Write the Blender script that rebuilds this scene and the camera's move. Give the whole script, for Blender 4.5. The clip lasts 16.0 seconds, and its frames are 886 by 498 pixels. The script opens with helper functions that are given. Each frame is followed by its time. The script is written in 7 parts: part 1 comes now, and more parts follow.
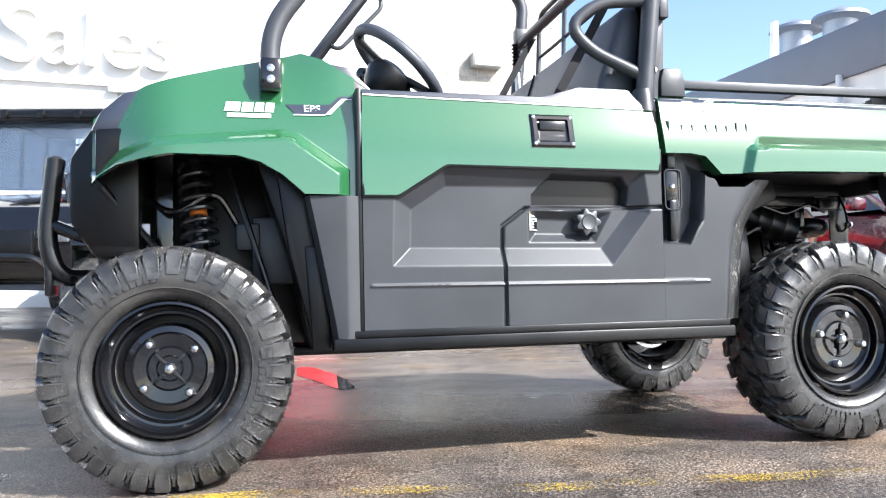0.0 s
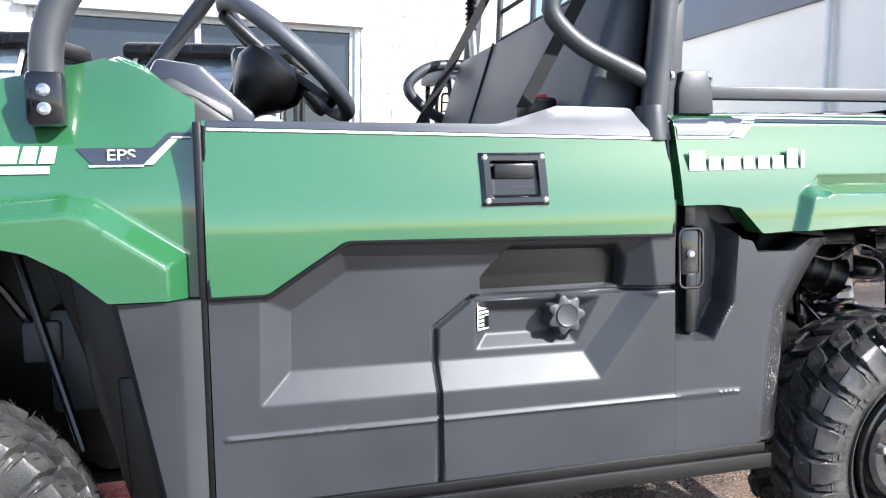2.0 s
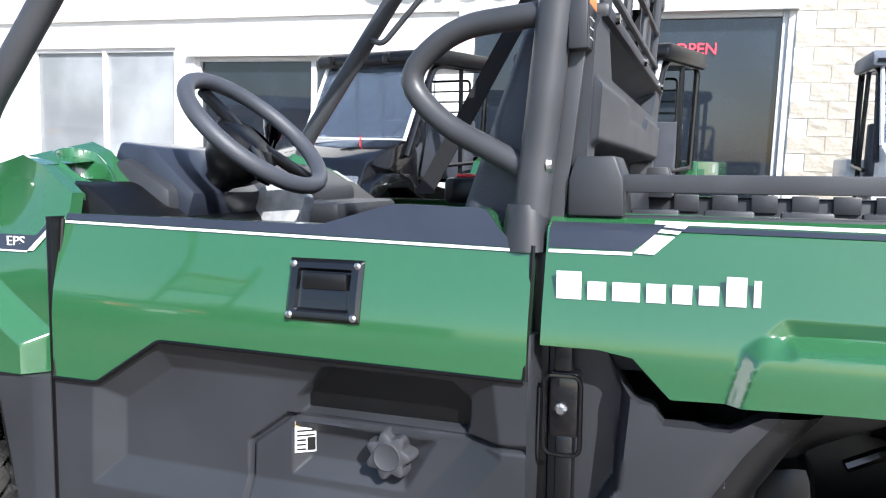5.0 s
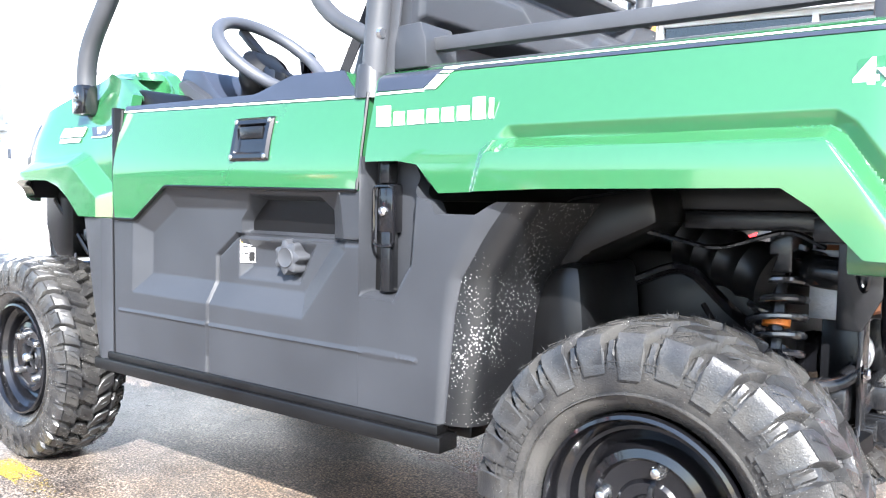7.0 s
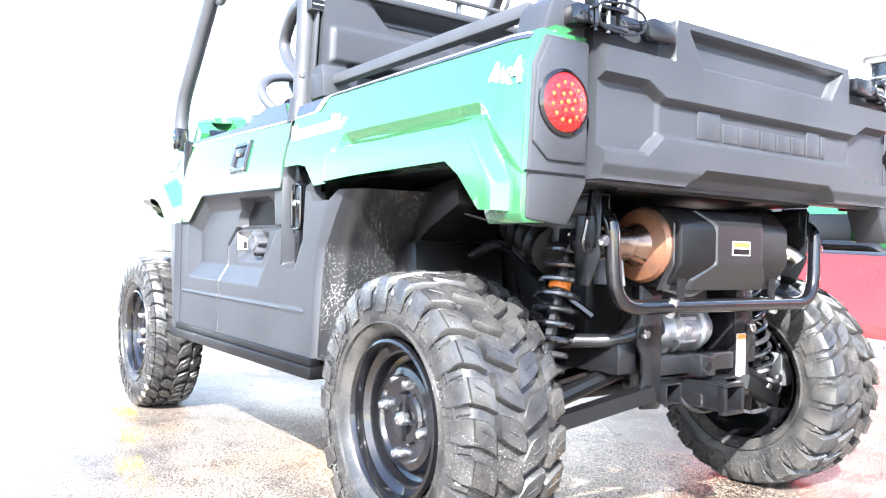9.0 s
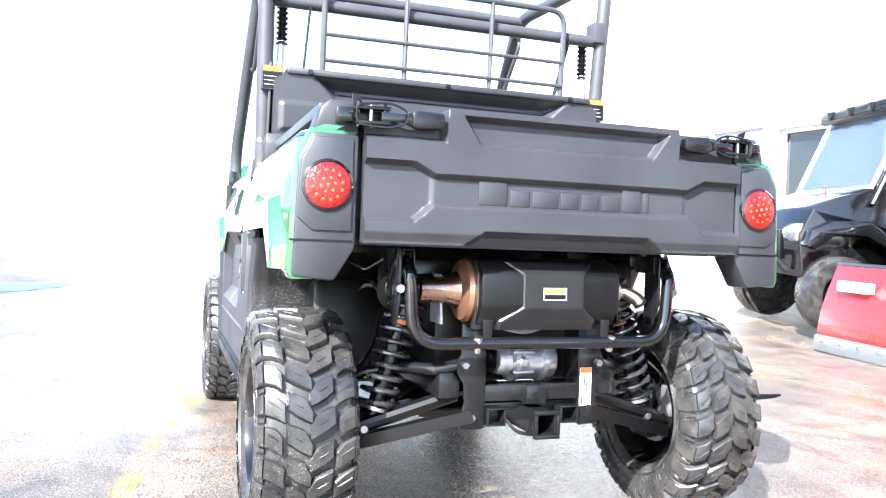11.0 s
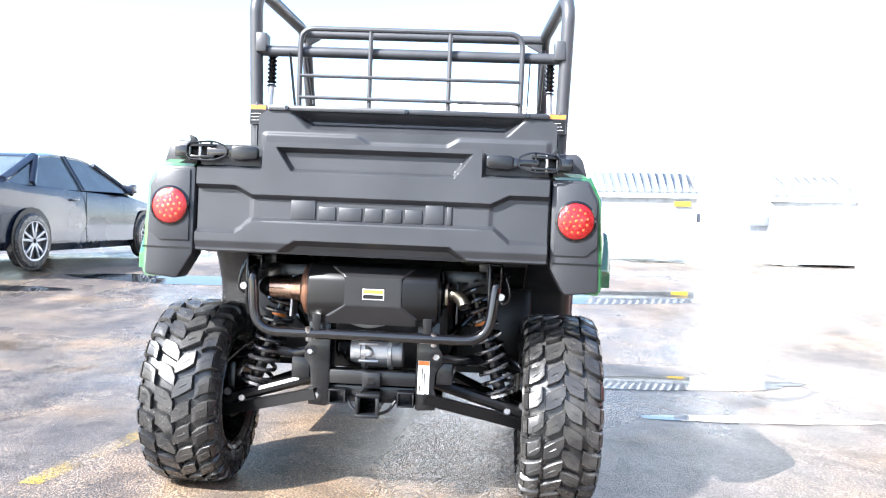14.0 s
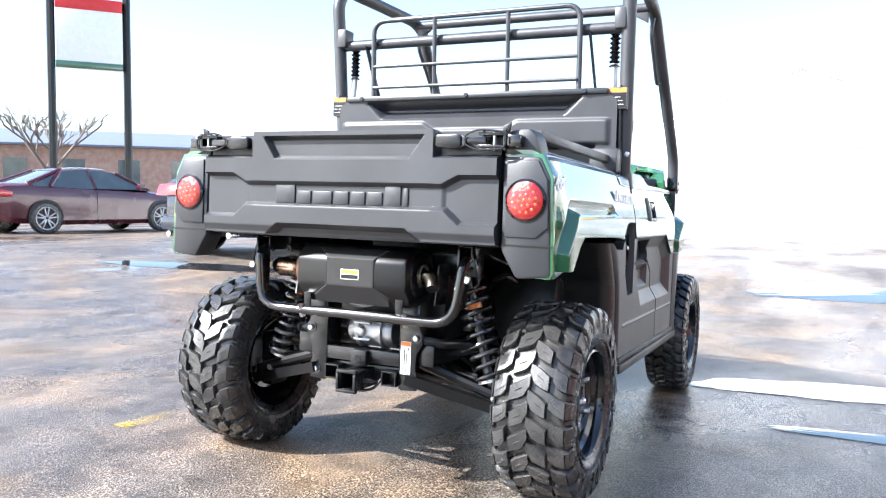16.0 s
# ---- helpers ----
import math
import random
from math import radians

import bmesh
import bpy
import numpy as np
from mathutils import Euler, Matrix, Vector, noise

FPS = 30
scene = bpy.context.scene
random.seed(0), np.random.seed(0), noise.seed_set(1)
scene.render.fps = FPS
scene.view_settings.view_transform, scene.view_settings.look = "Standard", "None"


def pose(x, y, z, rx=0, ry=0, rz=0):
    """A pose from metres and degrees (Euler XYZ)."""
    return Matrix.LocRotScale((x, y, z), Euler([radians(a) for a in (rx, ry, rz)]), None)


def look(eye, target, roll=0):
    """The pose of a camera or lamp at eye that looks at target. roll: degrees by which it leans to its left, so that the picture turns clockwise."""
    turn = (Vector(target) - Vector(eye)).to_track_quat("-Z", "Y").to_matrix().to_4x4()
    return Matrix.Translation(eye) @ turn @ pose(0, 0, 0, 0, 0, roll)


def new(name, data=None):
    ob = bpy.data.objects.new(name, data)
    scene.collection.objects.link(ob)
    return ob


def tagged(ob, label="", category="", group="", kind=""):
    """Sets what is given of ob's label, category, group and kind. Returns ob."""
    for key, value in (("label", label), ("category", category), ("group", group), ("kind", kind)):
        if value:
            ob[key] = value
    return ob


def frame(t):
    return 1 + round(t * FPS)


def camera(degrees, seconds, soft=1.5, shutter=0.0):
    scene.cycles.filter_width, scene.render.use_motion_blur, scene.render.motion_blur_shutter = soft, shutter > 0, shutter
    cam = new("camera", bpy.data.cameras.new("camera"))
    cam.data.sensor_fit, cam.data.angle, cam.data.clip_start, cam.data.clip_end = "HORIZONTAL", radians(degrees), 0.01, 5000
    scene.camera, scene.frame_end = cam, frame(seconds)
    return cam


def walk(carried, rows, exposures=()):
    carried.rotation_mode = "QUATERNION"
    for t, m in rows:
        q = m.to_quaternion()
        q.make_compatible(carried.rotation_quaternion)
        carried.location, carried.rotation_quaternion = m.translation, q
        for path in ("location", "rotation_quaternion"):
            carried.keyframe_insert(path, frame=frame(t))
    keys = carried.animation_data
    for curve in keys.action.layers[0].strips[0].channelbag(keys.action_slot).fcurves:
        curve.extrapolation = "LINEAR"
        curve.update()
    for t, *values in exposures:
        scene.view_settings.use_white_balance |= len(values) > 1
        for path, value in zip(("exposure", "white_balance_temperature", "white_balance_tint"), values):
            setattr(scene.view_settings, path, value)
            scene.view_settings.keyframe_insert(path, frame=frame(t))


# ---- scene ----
cam = camera(58.8, 16.0, soft=1.15)
PATH = [
    (0, (-0.793, -2.816, 0.495), (-0.326, -0.874, 0.597), -1.3),
    (0.5, (-0.77, -2.609, 0.58), (-0.259, -0.677, 0.659), -1.3),
    (1, (-0.698, -2.431, 0.659), (-0.131, -0.514, 0.711), -1.4),
    (1.5, (-0.585, -2.218, 0.773), (-0.004, -0.305, 0.718), -1.4),
    (2, (-0.483, -2.076, 0.926), (0.063, -0.158, 0.78), -1.2),
    (2.5, (-0.362, -2.01, 1.058), (0.014, -0.053, 0.889), -1.1),
    (3, (-0.182, -1.944, 1.127), (-0.062, 0.047, 0.979), -0.9),
    (3.2, (-0.114, -1.915, 1.133), (-0.055, 0.082, 1.026), -0.7),
    (5.3, (0.785, -1.787, 1.129), (0.01, 0.046, 0.932), 0.4),
    (5.5, (0.874, -1.771, 1.113), (0.03, 0.033, 0.924), 0.3),
    (6, (1.068, -1.769, 1.03), (0.112, -0.018, 0.888), 0.6),
    (6.5, (1.268, -1.826, 0.927), (0.194, -0.143, 0.795), 0.5),
    (7, (1.477, -1.875, 0.811), (0.286, -0.273, 0.69), 0.8),
    (7.5, (1.725, -1.87, 0.731), (0.354, -0.419, 0.601), 1.2),
    (8, (1.996, -1.817, 0.661), (0.513, -0.477, 0.59), 1.0),
    (8.5, (2.204, -1.711, 0.634), (0.657, -0.443, 0.616), 1.0),
    (9, (2.415, -1.58, 0.661), (0.78, -0.429, 0.673), 1.3),
    (9.5, (2.649, -1.456, 0.709), (0.925, -0.443, 0.724), 1.4),
    (10, (2.83, -1.302, 0.74), (1.052, -0.387, 0.745), 1.5),
    (10.2, (2.9, -1.242, 0.75), (1.106, -0.357, 0.753), 1.6),
    (12.3, (3.5, -0.461, 0.858), (1.512, -0.244, 0.859), 2.3),
    (12.5, (3.531, -0.397, 0.86), (1.538, -0.225, 0.863), 2.4),
    (13, (3.612, -0.172, 0.884), (1.615, -0.068, 0.868), 2.5),
    (13.5, (3.686, 0.074, 0.884), (1.686, 0.086, 0.866), 2.5),
    (14, (3.719, 0.336, 0.862), (1.722, 0.237, 0.84), 2.4),
    (14.5, (3.733, 0.6, 0.854), (1.749, 0.347, 0.822), 2.4),
    (15, (3.721, 0.834, 0.858), (1.772, 0.386, 0.817), 2.5),
    (15.5, (3.609, 1.092, 0.879), (1.72, 0.437, 0.823), 2.5),
    (16, (3.448, 1.343, 0.875), (1.645, 0.481, 0.798), 2.2),
]
# the lot falls a little, so the vehicle stands tilted: nose low, right side low
TILT = pose(0, 0, 0, -1.195, -1.80, 0)
EXPOSURES = [(0.0, 1.32), (1.5, 1.3), (2.0, 1.25), (2.5, 1.1), (3.0, 0.62), (5.5, 0.84), (6.4, 0.55), (7.0, 2.2), (7.6, 2.65), (8.5, 2.80), (10.0, 2.62), (12.5, 2.10), (14.0, 1.98), (15.0, 1.92), (16.0, 1.75)]
EXPOSURES = [(t, e + 0.19, 6050, 10) for t, e in EXPOSURES]
walk(cam, [(t, TILT @ look(eye, target, roll)) for t, eye, target, roll in PATH], EXPOSURES)

# ---- world and sun ----
SUN = Vector((0.80, -0.85, 0.95)).normalized()
world = bpy.data.worlds.new("world")
scene.world = world
world.use_nodes = True
wn = world.node_tree
sky = wn.nodes.new("ShaderNodeTexSky")
sky.sky_type, sky.sun_disc = "NISHITA", False
sky.sun_elevation = math.asin(SUN.z)
sky.sun_rotation = math.atan2(SUN.x, SUN.y)
sky.air_density, sky.dust_density, sky.ozone_density = 1.0, 1.4, 1.0
wn.links.new(sky.outputs[0], wn.nodes["Background"].inputs[0])
wn.nodes["Background"].inputs[1].default_value = 0.115
sun = new("sun", bpy.data.lights.new("sun", "SUN"))
sun.data.energy, sun.data.angle, sun.data.color = 4.8, radians(0.6), (1.0, 0.96, 0.90)
sun.matrix_world = look(SUN * 30, (0, 0, 0))


# ---- materials ----
def mat(name, color, rough=0.5, metal=0.0, var=0.15, scale=8.0, bump=0.0, bump_scale=60.0, coat=0.0, color2=None, rough_var=0.1, detail=4, spec=0.5):
    """Procedural surface: broad stains and fine grain on colour and roughness, with fine relief."""
    m = bpy.data.materials.new(name)
    m.use_nodes = True
    nt = m.node_tree
    n, l = nt.nodes, nt.links
    b = n["Principled BSDF"]
    tc = n.new("ShaderNodeTexCoord")
    big, fine = n.new("ShaderNodeTexNoise"), n.new("ShaderNodeTexNoise")
    for t, s in ((big, scale), (fine, bump_scale)):
        t.inputs["Scale"].default_value = s
        t.inputs["Detail"].default_value = detail
        l.new(tc.outputs["Object"], t.inputs["Vector"])
    ramp = n.new("ShaderNodeValToRGB")
    c2 = color2 or [c * (1 - var) for c in color]
    ramp.color_ramp.elements[0].position, ramp.color_ramp.elements[1].position = 0.35, 0.65
    ramp.color_ramp.elements[0].color, ramp.color_ramp.elements[1].color = (*c2, 1), (*color, 1)
    add = n.new("ShaderNodeMath")
    add.operation = "MULTIPLY_ADD"
    add.inputs[1].default_value, add.inputs[2].default_value = 0.35, 0.33
    l.new(fine.outputs[0], add.inputs[0])
    mix = n.new("ShaderNodeMath")
    mix.operation = "ADD"
    half = n.new("ShaderNodeMath")
    half.operation = "SUBTRACT"
    l.new(big.outputs[0], half.inputs[0])
    half.inputs[1].default_value = 0.5
    l.new(half.outputs[0], mix.inputs[0])
    l.new(add.outputs[0], mix.inputs[1])
    l.new(mix.outputs[0], ramp.inputs[0])
    l.new(ramp.outputs[0], b.inputs["Base Color"])
    mr = n.new("ShaderNodeMapRange")
    mr.inputs[3].default_value, mr.inputs[4].default_value = max(0.02, rough - rough_var), min(1, rough + rough_var)
    l.new(big.outputs[0], mr.inputs[0])
    l.new(mr.outputs[0], b.inputs["Roughness"])
    b.inputs["Metallic"].default_value = metal
    b.inputs["Coat Weight"].default_value = coat
    b.inputs["Coat Roughness"].default_value = 0.04
    b.inputs["Specular IOR Level"].default_value = spec
    if bump:
        bp = n.new("ShaderNodeBump")
        bp.inputs["Strength"].default_value = bump
        bp.inputs["Distance"].default_value = 0.004
        l.new(fine.outputs[0], bp.inputs["Height"])
        l.new(bp.outputs[0], b.inputs["Normal"])
    return m


def glass(name, tint, rough=0.02):
    m = bpy.data.materials.new(name)
    m.use_nodes = True
    b = m.node_tree.nodes["Principled BSDF"]
    b.inputs["Base Color"].default_value = (*tint, 1)
    b.inputs["Transmission Weight"].default_value = 1.0
    b.inputs["Roughness"].default_value = rough
    b.inputs["IOR"].default_value = 1.45
    return m


def glow(name, color, strength):
    m = bpy.data.materials.new(name)
    m.use_nodes = True
    b = m.node_tree.nodes["Principled BSDF"]
    b.inputs["Base Color"].default_value = (*color, 1)
    b.inputs["Emission Color"].default_value = (*color, 1)
    b.inputs["Emission Strength"].default_value = strength
    return m


GREEN = mat("green_paint", (0.026, 0.113, 0.043), 0.13, var=0.08, scale=1.5, coat=1.0, rough_var=0.03)
GREEN.node_tree.nodes["Principled BSDF"].inputs["Coat IOR"].default_value = 1.7
PLASTIC = mat("black_grained_plastic", (0.031, 0.033, 0.038), 0.42, var=0.25, scale=5, bump=0.09, bump_scale=900)
DARK = mat("dark_plastic", (0.0038, 0.0038, 0.0042), 0.36, var=0.3, scale=9, bump=0.06, bump_scale=600, spec=0.38)
TUBE = mat("black_powder_coat", (0.0075, 0.0078, 0.009), 0.24, var=0.2, scale=12, bump=0.08, bump_scale=400, rough_var=0.06)
CAGE = mat("worn_powder_coat", (0.050, 0.052, 0.058), 0.42, var=0.2, scale=10, bump=0.06, bump_scale=500)
GLOSS = mat("black_gloss_paint", (0.005, 0.005, 0.006), 0.12, var=0.2, scale=6, coat=0.5)
RUBBER = mat("tyre_rubber", (0.016, 0.016, 0.017), 0.27, scale=16, bump=0.22, bump_scale=330, color2=(0.050, 0.048, 0.045), rough_var=0.16, spec=0.6)
STEEL = mat("bright_steel", (0.62, 0.62, 0.63), 0.28, metal=1.0, scale=30, bump=0.1)
PIPE = mat("polished_pipe", (0.34, 0.31, 0.26), 0.30, metal=1.0, scale=25, color2=(0.30, 0.27, 0.22))
ALLOY = mat("cast_alloy", (0.45, 0.46, 0.48), 0.45, metal=0.9, scale=30, bump=0.3, bump_scale=200)
RUST = mat("heat_browned_steel", (0.30, 0.13, 0.065), 0.42, metal=0.7, scale=14, color2=(0.16, 0.10, 0.075), bump=0.2, bump_scale=90)
BROWNED = mat("straw_browned_pipe", (0.42, 0.30, 0.23), 0.26, metal=1.0, scale=16, color2=(0.26, 0.14, 0.09))
ORANGE = mat("orange_plastic", (0.75, 0.22, 0.03), 0.4)
WHITE = mat("white_vinyl", (0.80, 0.80, 0.80), 0.4, var=0.06)
NAVY = mat("dark_graphite_vinyl", (0.026, 0.031, 0.046), 0.32, var=0.15, coat=0.3)
YELLOW = mat("yellow_vinyl", (0.80, 0.52, 0.03), 0.45)
SEAT = mat("charcoal_vinyl_seat", (0.055, 0.060, 0.074), 0.50, scale=6, bump=0.25, bump_scale=260)
WEBBING = mat("black_webbing", (0.010, 0.010, 0.012), 0.85, bump=0.4, bump_scale=500)
SHIELD = mat("satin_black_enamel", (0.012, 0.0122, 0.0135), 0.33, var=0.2, scale=9, bump=0.05, bump_scale=300, rough_var=0.06)
SPRING = mat("black_spring_enamel", (0.05, 0.05, 0.054), 0.24, metal=0.5, var=0.2, scale=30, coat=0.8, rough_var=0.05)
RED = mat("red_plastic", (0.65, 0.03, 0.03), 0.35)


def lens_material():
    """Moulded red plastic with fine facets."""
    m = mat("red_lamp_lens", (0.24, 0.005, 0.004), 0.14, var=0.25, scale=40, coat=0.6)
    nt = m.node_tree
    n, l = nt.nodes, nt.links
    b = n["Principled BSDF"]
    tc, v, bp = n.new("ShaderNodeTexCoord"), n.new("ShaderNodeTexVoronoi"), n.new("ShaderNodeBump")
    v.inputs["Scale"].default_value = 170
    l.new(tc.outputs["Object"], v.inputs["Vector"])
    bp.inputs["Strength"].default_value, bp.inputs["Distance"].default_value = 0.5, 0.003
    l.new(v.outputs[0], bp.inputs["Height"])
    l.new(bp.outputs[0], b.inputs["Normal"])
    return m


DIODE = mat("amber_red_diode", (0.72, 0.085, 0.016), 0.12, var=0.3, scale=60, coat=0.6)
LENS = lens_material()


def asphalt_material():
    """Wet, patched asphalt: grit, brown silt, damp patches and puddles."""
    m = bpy.data.materials.new("wet_asphalt")
    m.use_nodes = True
    nt = m.node_tree
    n, l = nt.nodes, nt.links
    b = n["Principled BSDF"]
    tc = n.new("ShaderNodeTexCoord")

    def noise_node(scale, detail=6, stretch=(1, 1, 1)):
        mp, t = n.new("ShaderNodeMapping"), n.new("ShaderNodeTexNoise")
        mp.inputs["Scale"].default_value = stretch
        t.inputs["Scale"].default_value, t.inputs["Detail"].default_value = scale, detail
        l.new(tc.outputs["Object"], mp.inputs["Vector"])
        l.new(mp.outputs[0], t.inputs["Vector"])
        return t.outputs[0]

    def ramp(src, stops):
        r = n.new("ShaderNodeValToRGB")
        e = r.color_ramp.elements
        while len(e) < len(stops):
            e.new(0.5)
        for el, (p, c) in zip(e, stops):
            el.position, el.color = p, (*c, 1)
        l.new(src, r.inputs[0])
        return r.outputs[0]

    def mixc(f, a, c, mode="MIX"):
        x = n.new("ShaderNodeMix")
        x.data_type, x.blend_type = "RGBA", mode
        if isinstance(f, float):
            x.inputs[0].default_value = f
        else:
            l.new(f, x.inputs[0])
        l.new(a, x.inputs[6])
        l.new(c, x.inputs[7])
        return x.outputs[2]

    grit = ramp(noise_node(150, 3), [(0.34, (0.026, 0.023, 0.021)), (0.50, (0.118, 0.105, 0.093)), (0.68, (0.44, 0.39, 0.33))])
    silt = ramp(noise_node(1.3, 9), [(0.34, (0.66, 0.64, 0.68)), (0.50, (0.95, 0.90, 0.86)), (0.64, (1.30, 1.08, 0.84))])
    col = mixc(1.0, grit, silt, "MULTIPLY")
    streak = ramp(noise_node(2.6, 8, (0.35, 1.6, 1)), [(0.35, (0.58, 0.57, 0.57)), (0.7, (1.2, 1.15, 1.1))])
    col = mixc(0.85, col, streak, "MULTIPLY")
    spots = ramp(noise_node(7.0, 8), [(0.36, (0.55, 0.52, 0.50)), (0.48, (1, 1, 1)), (0.66, (1.15, 1.12, 1.08))])
    col = mixc(0.8, col, spots, "MULTIPLY")
    l.new(col, b.inputs["Base Color"])
    wet = noise_node(0.55, 6, (0.7, 1.3, 1))
    rr = ramp(wet, [(0.33, (0.05, 0.05, 0.05)), (0.43, (0.22, 0.22, 0.22)), (0.62, (0.52, 0.52, 0.52))])
    l.new(rr, b.inputs["Roughness"])
    bs = ramp(wet, [(0.33, (0.05, 0.05, 0.05)), (0.40, (0.7, 0.7, 0.7)), (0.55, (1, 1, 1))])
    bp = n.new("ShaderNodeBump")
    bp.inputs["Distance"].default_value = 0.0052
    l.new(bs, bp.inputs["Strength"])
    l.new(noise_node(170, 3), bp.inputs["Height"])
    l.new(bp.outputs[0], b.inputs["Normal"])
    b.inputs["Specular IOR Level"].default_value = 0.55
    return m


ASPHALT = asphalt_material()


# ---- mesh helpers ----
def part(name, bm, material, parent=None, label="", smooth=True, angle=32):
    """Links a bmesh as one mesh object under a thing or under a part."""
    bmesh.ops.recalc_face_normals(bm, faces=bm.faces)
    me = bpy.data.meshes.new(name)
    bm.to_mesh(me)
    bm.free()
    me.materials.append(material)
    if smooth:
        me.polygons.foreach_set("use_smooth", [True] * len(me.polygons))
        me.set_sharp_from_angle(angle=radians(angle))
    ob = new(name, me)
    if parent is not None:
        ob.parent = parent
    if label:
        tagged(ob, label)
    return ob


def empty(name, m, label, category, group="", kind=""):
    ob = new(name)
    ob.empty_display_size = 0.1
    ob.matrix_world = m
    return tagged(ob, label, category, group, kind)


def box(x0, x1, y0, y1, z0, z1, bevel=0.006, bm=None, seg=2):
    bm2 = bmesh.new()
    bmesh.ops.create_cube(bm2, size=1, matrix=Matrix.LocRotScale(((x0 + x1) / 2, (y0 + y1) / 2, (z0 + z1) / 2), None, (abs(x1 - x0), abs(y1 - y0), abs(z1 - z0))))
    if bevel:
        bmesh.ops.bevel(bm2, geom=bm2.edges[:], offset=bevel, segments=seg, affect="EDGES", profile=0.5)
    return join(bm, bm2)


def join(bm, bm2, m=None):
    if m is not None:
        bm2.transform(m)
    if bm is None:
        return bm2
    me = bpy.data.meshes.new("tmp")
    bm2.to_mesh(me)
    bm2.free()
    bm.from_mesh(me)
    bpy.data.meshes.remove(me)
    return bm


def prism(poly, axis, a, b, bevel=0.0, bm=None, seg=2):
    """A polygon given in the two axes other than axis, drawn out from a to b along it."""
    bm2 = bmesh.new()

    def place(u, v, w):
        return {"x": (w, u, v), "y": (u, w, v), "z": (u, v, w)}[axis]

    lo = [bm2.verts.new(place(u, v, a)) for u, v in poly]
    hi = [bm2.verts.new(place(u, v, b)) for u, v in poly]
    bm2.faces.new(lo)
    bm2.faces.new(hi[::-1])
    for i in range(len(poly)):
        j = (i + 1) % len(poly)
        bm2.faces.new((lo[i], hi[i], hi[j], lo[j]))
    bmesh.ops.recalc_face_normals(bm2, faces=bm2.faces)
    if bevel:
        bmesh.ops.bevel(bm2, geom=bm2.edges[:], offset=bevel, segments=seg, affect="EDGES", profile=0.5, clamp_overlap=True)
    return join(bm, bm2)


def rounded(pts, radius, closed=False, n=5):
    """A polyline with its corners rounded."""
    pts = [Vector(p) for p in pts]
    out = []
    count = len(pts)
    for i, p in enumerate(pts):
        if not closed and i in (0, count - 1):
            out.append(p)
            continue
        a, c = pts[i - 1], pts[(i + 1) % count]
        r = min(radius, (a - p).length * 0.48, (c - p).length * 0.48)
        s, e = p + (a - p).normalized() * r, p + (c - p).normalized() * r
        for k in range(n + 1):
            t = k / n
            out.append(s * (1 - t) ** 2 + p * 2 * t * (1 - t) + e * t ** 2)
    return out


def tube(pts, r, radius=0.06, closed=False, seg=10, bm=None, caps=True):
    pts = rounded(pts, radius, closed) if radius else [Vector(p) for p in pts]
    bm2 = bmesh.new()
    rings = []
    n = len(pts)
    up = None
    for i, p in enumerate(pts):
        d = (pts[(i + 1) % n] - pts[i - 1]) if closed or 0 < i < n - 1 else (pts[1] - pts[0] if i == 0 else pts[-1] - pts[-2])
        d.normalize()
        if up is None:
            up = d.orthogonal().normalized()
        up = (up - d * up.dot(d)).normalized()
        side = d.cross(up)
        rings.append([bm2.verts.new(p + (up * math.cos(a) + side * math.sin(a)) * r) for a in (math.tau * k / seg for k in range(seg))])
    for i in range(n if closed else n - 1):
        a, b = rings[i], rings[(i + 1) % n]
        for k in range(seg):
            bm2.faces.new((a[k], a[(k + 1) % seg], b[(k + 1) % seg], b[k]))
    if caps and not closed:
        bm2.faces.new(rings[0][::-1])
        bm2.faces.new(rings[-1])
    return join(bm, bm2)


def lathe(profile, seg=48, bm=None, m=None, closed=False):
    """Turns a profile of (radius, out) about the local -y axis (out points to -y)."""
    bm2 = bmesh.new()
    rings = []
    for r, o in profile:
        rings.append([bm2.verts.new((r * math.cos(a), -o, r * math.sin(a))) for a in (math.tau * k / seg for k in range(seg))])
    pairs = list(zip(rings, rings[1:])) + ([(rings[-1], rings[0])] if closed else [])
    for a, b in pairs:
        for k in range(seg):
            bm2.faces.new((a[k], a[(k + 1) % seg], b[(k + 1) % seg], b[k]))
    if not closed:
        bm2.faces.new(rings[-1])
    bmesh.ops.remove_doubles(bm2, verts=bm2.verts, dist=1e-5)
    return join(bm, bm2, m)


def interp(pts):
    xs, zs = [p[0] for p in pts], [p[1] for p in pts]
    return lambda x: float(np.interp(x, xs, zs))


def inside(poly, x, z):
    """Signed distance to a polygon, positive inside."""
    d, hit = 1e9, False
    n = len(poly)
    for i in range(n):
        (ax, az), (bx, bz) = poly[i], poly[(i + 1) % n]
        ex, ez = bx - ax, bz - az
        t = max(0.0, min(1.0, ((x - ax) * ex + (z - az) * ez) / (ex * ex + ez * ez + 1e-12)))
        d = min(d, math.hypot(x - ax - t * ex, z - az - t * ez))
        if (az > z) != (bz > z) and x < (bx - ax) * (z - az) / (bz - az) + ax:
            hit = not hit
    return d if hit else -d


def ramp(d, w):
    return max(0.0, min(1.0, d / w))


def ease(d, w):
    t = max(0.0, min(1.0, d / w))
    return t * t * (3 - 2 * t)


def near_line(pts, x, z):
    d = 1e9
    for (ax, az), (bx, bz) in zip(pts, pts[1:]):
        ex, ez = bx - ax, bz - az
        t = max(0.0, min(1.0, ((x - ax) * ex + (z - az) * ez) / (ex * ex + ez * ez)))
        d = min(d, math.hypot(x - ax - t * ex, z - az - t * ez))
    return d


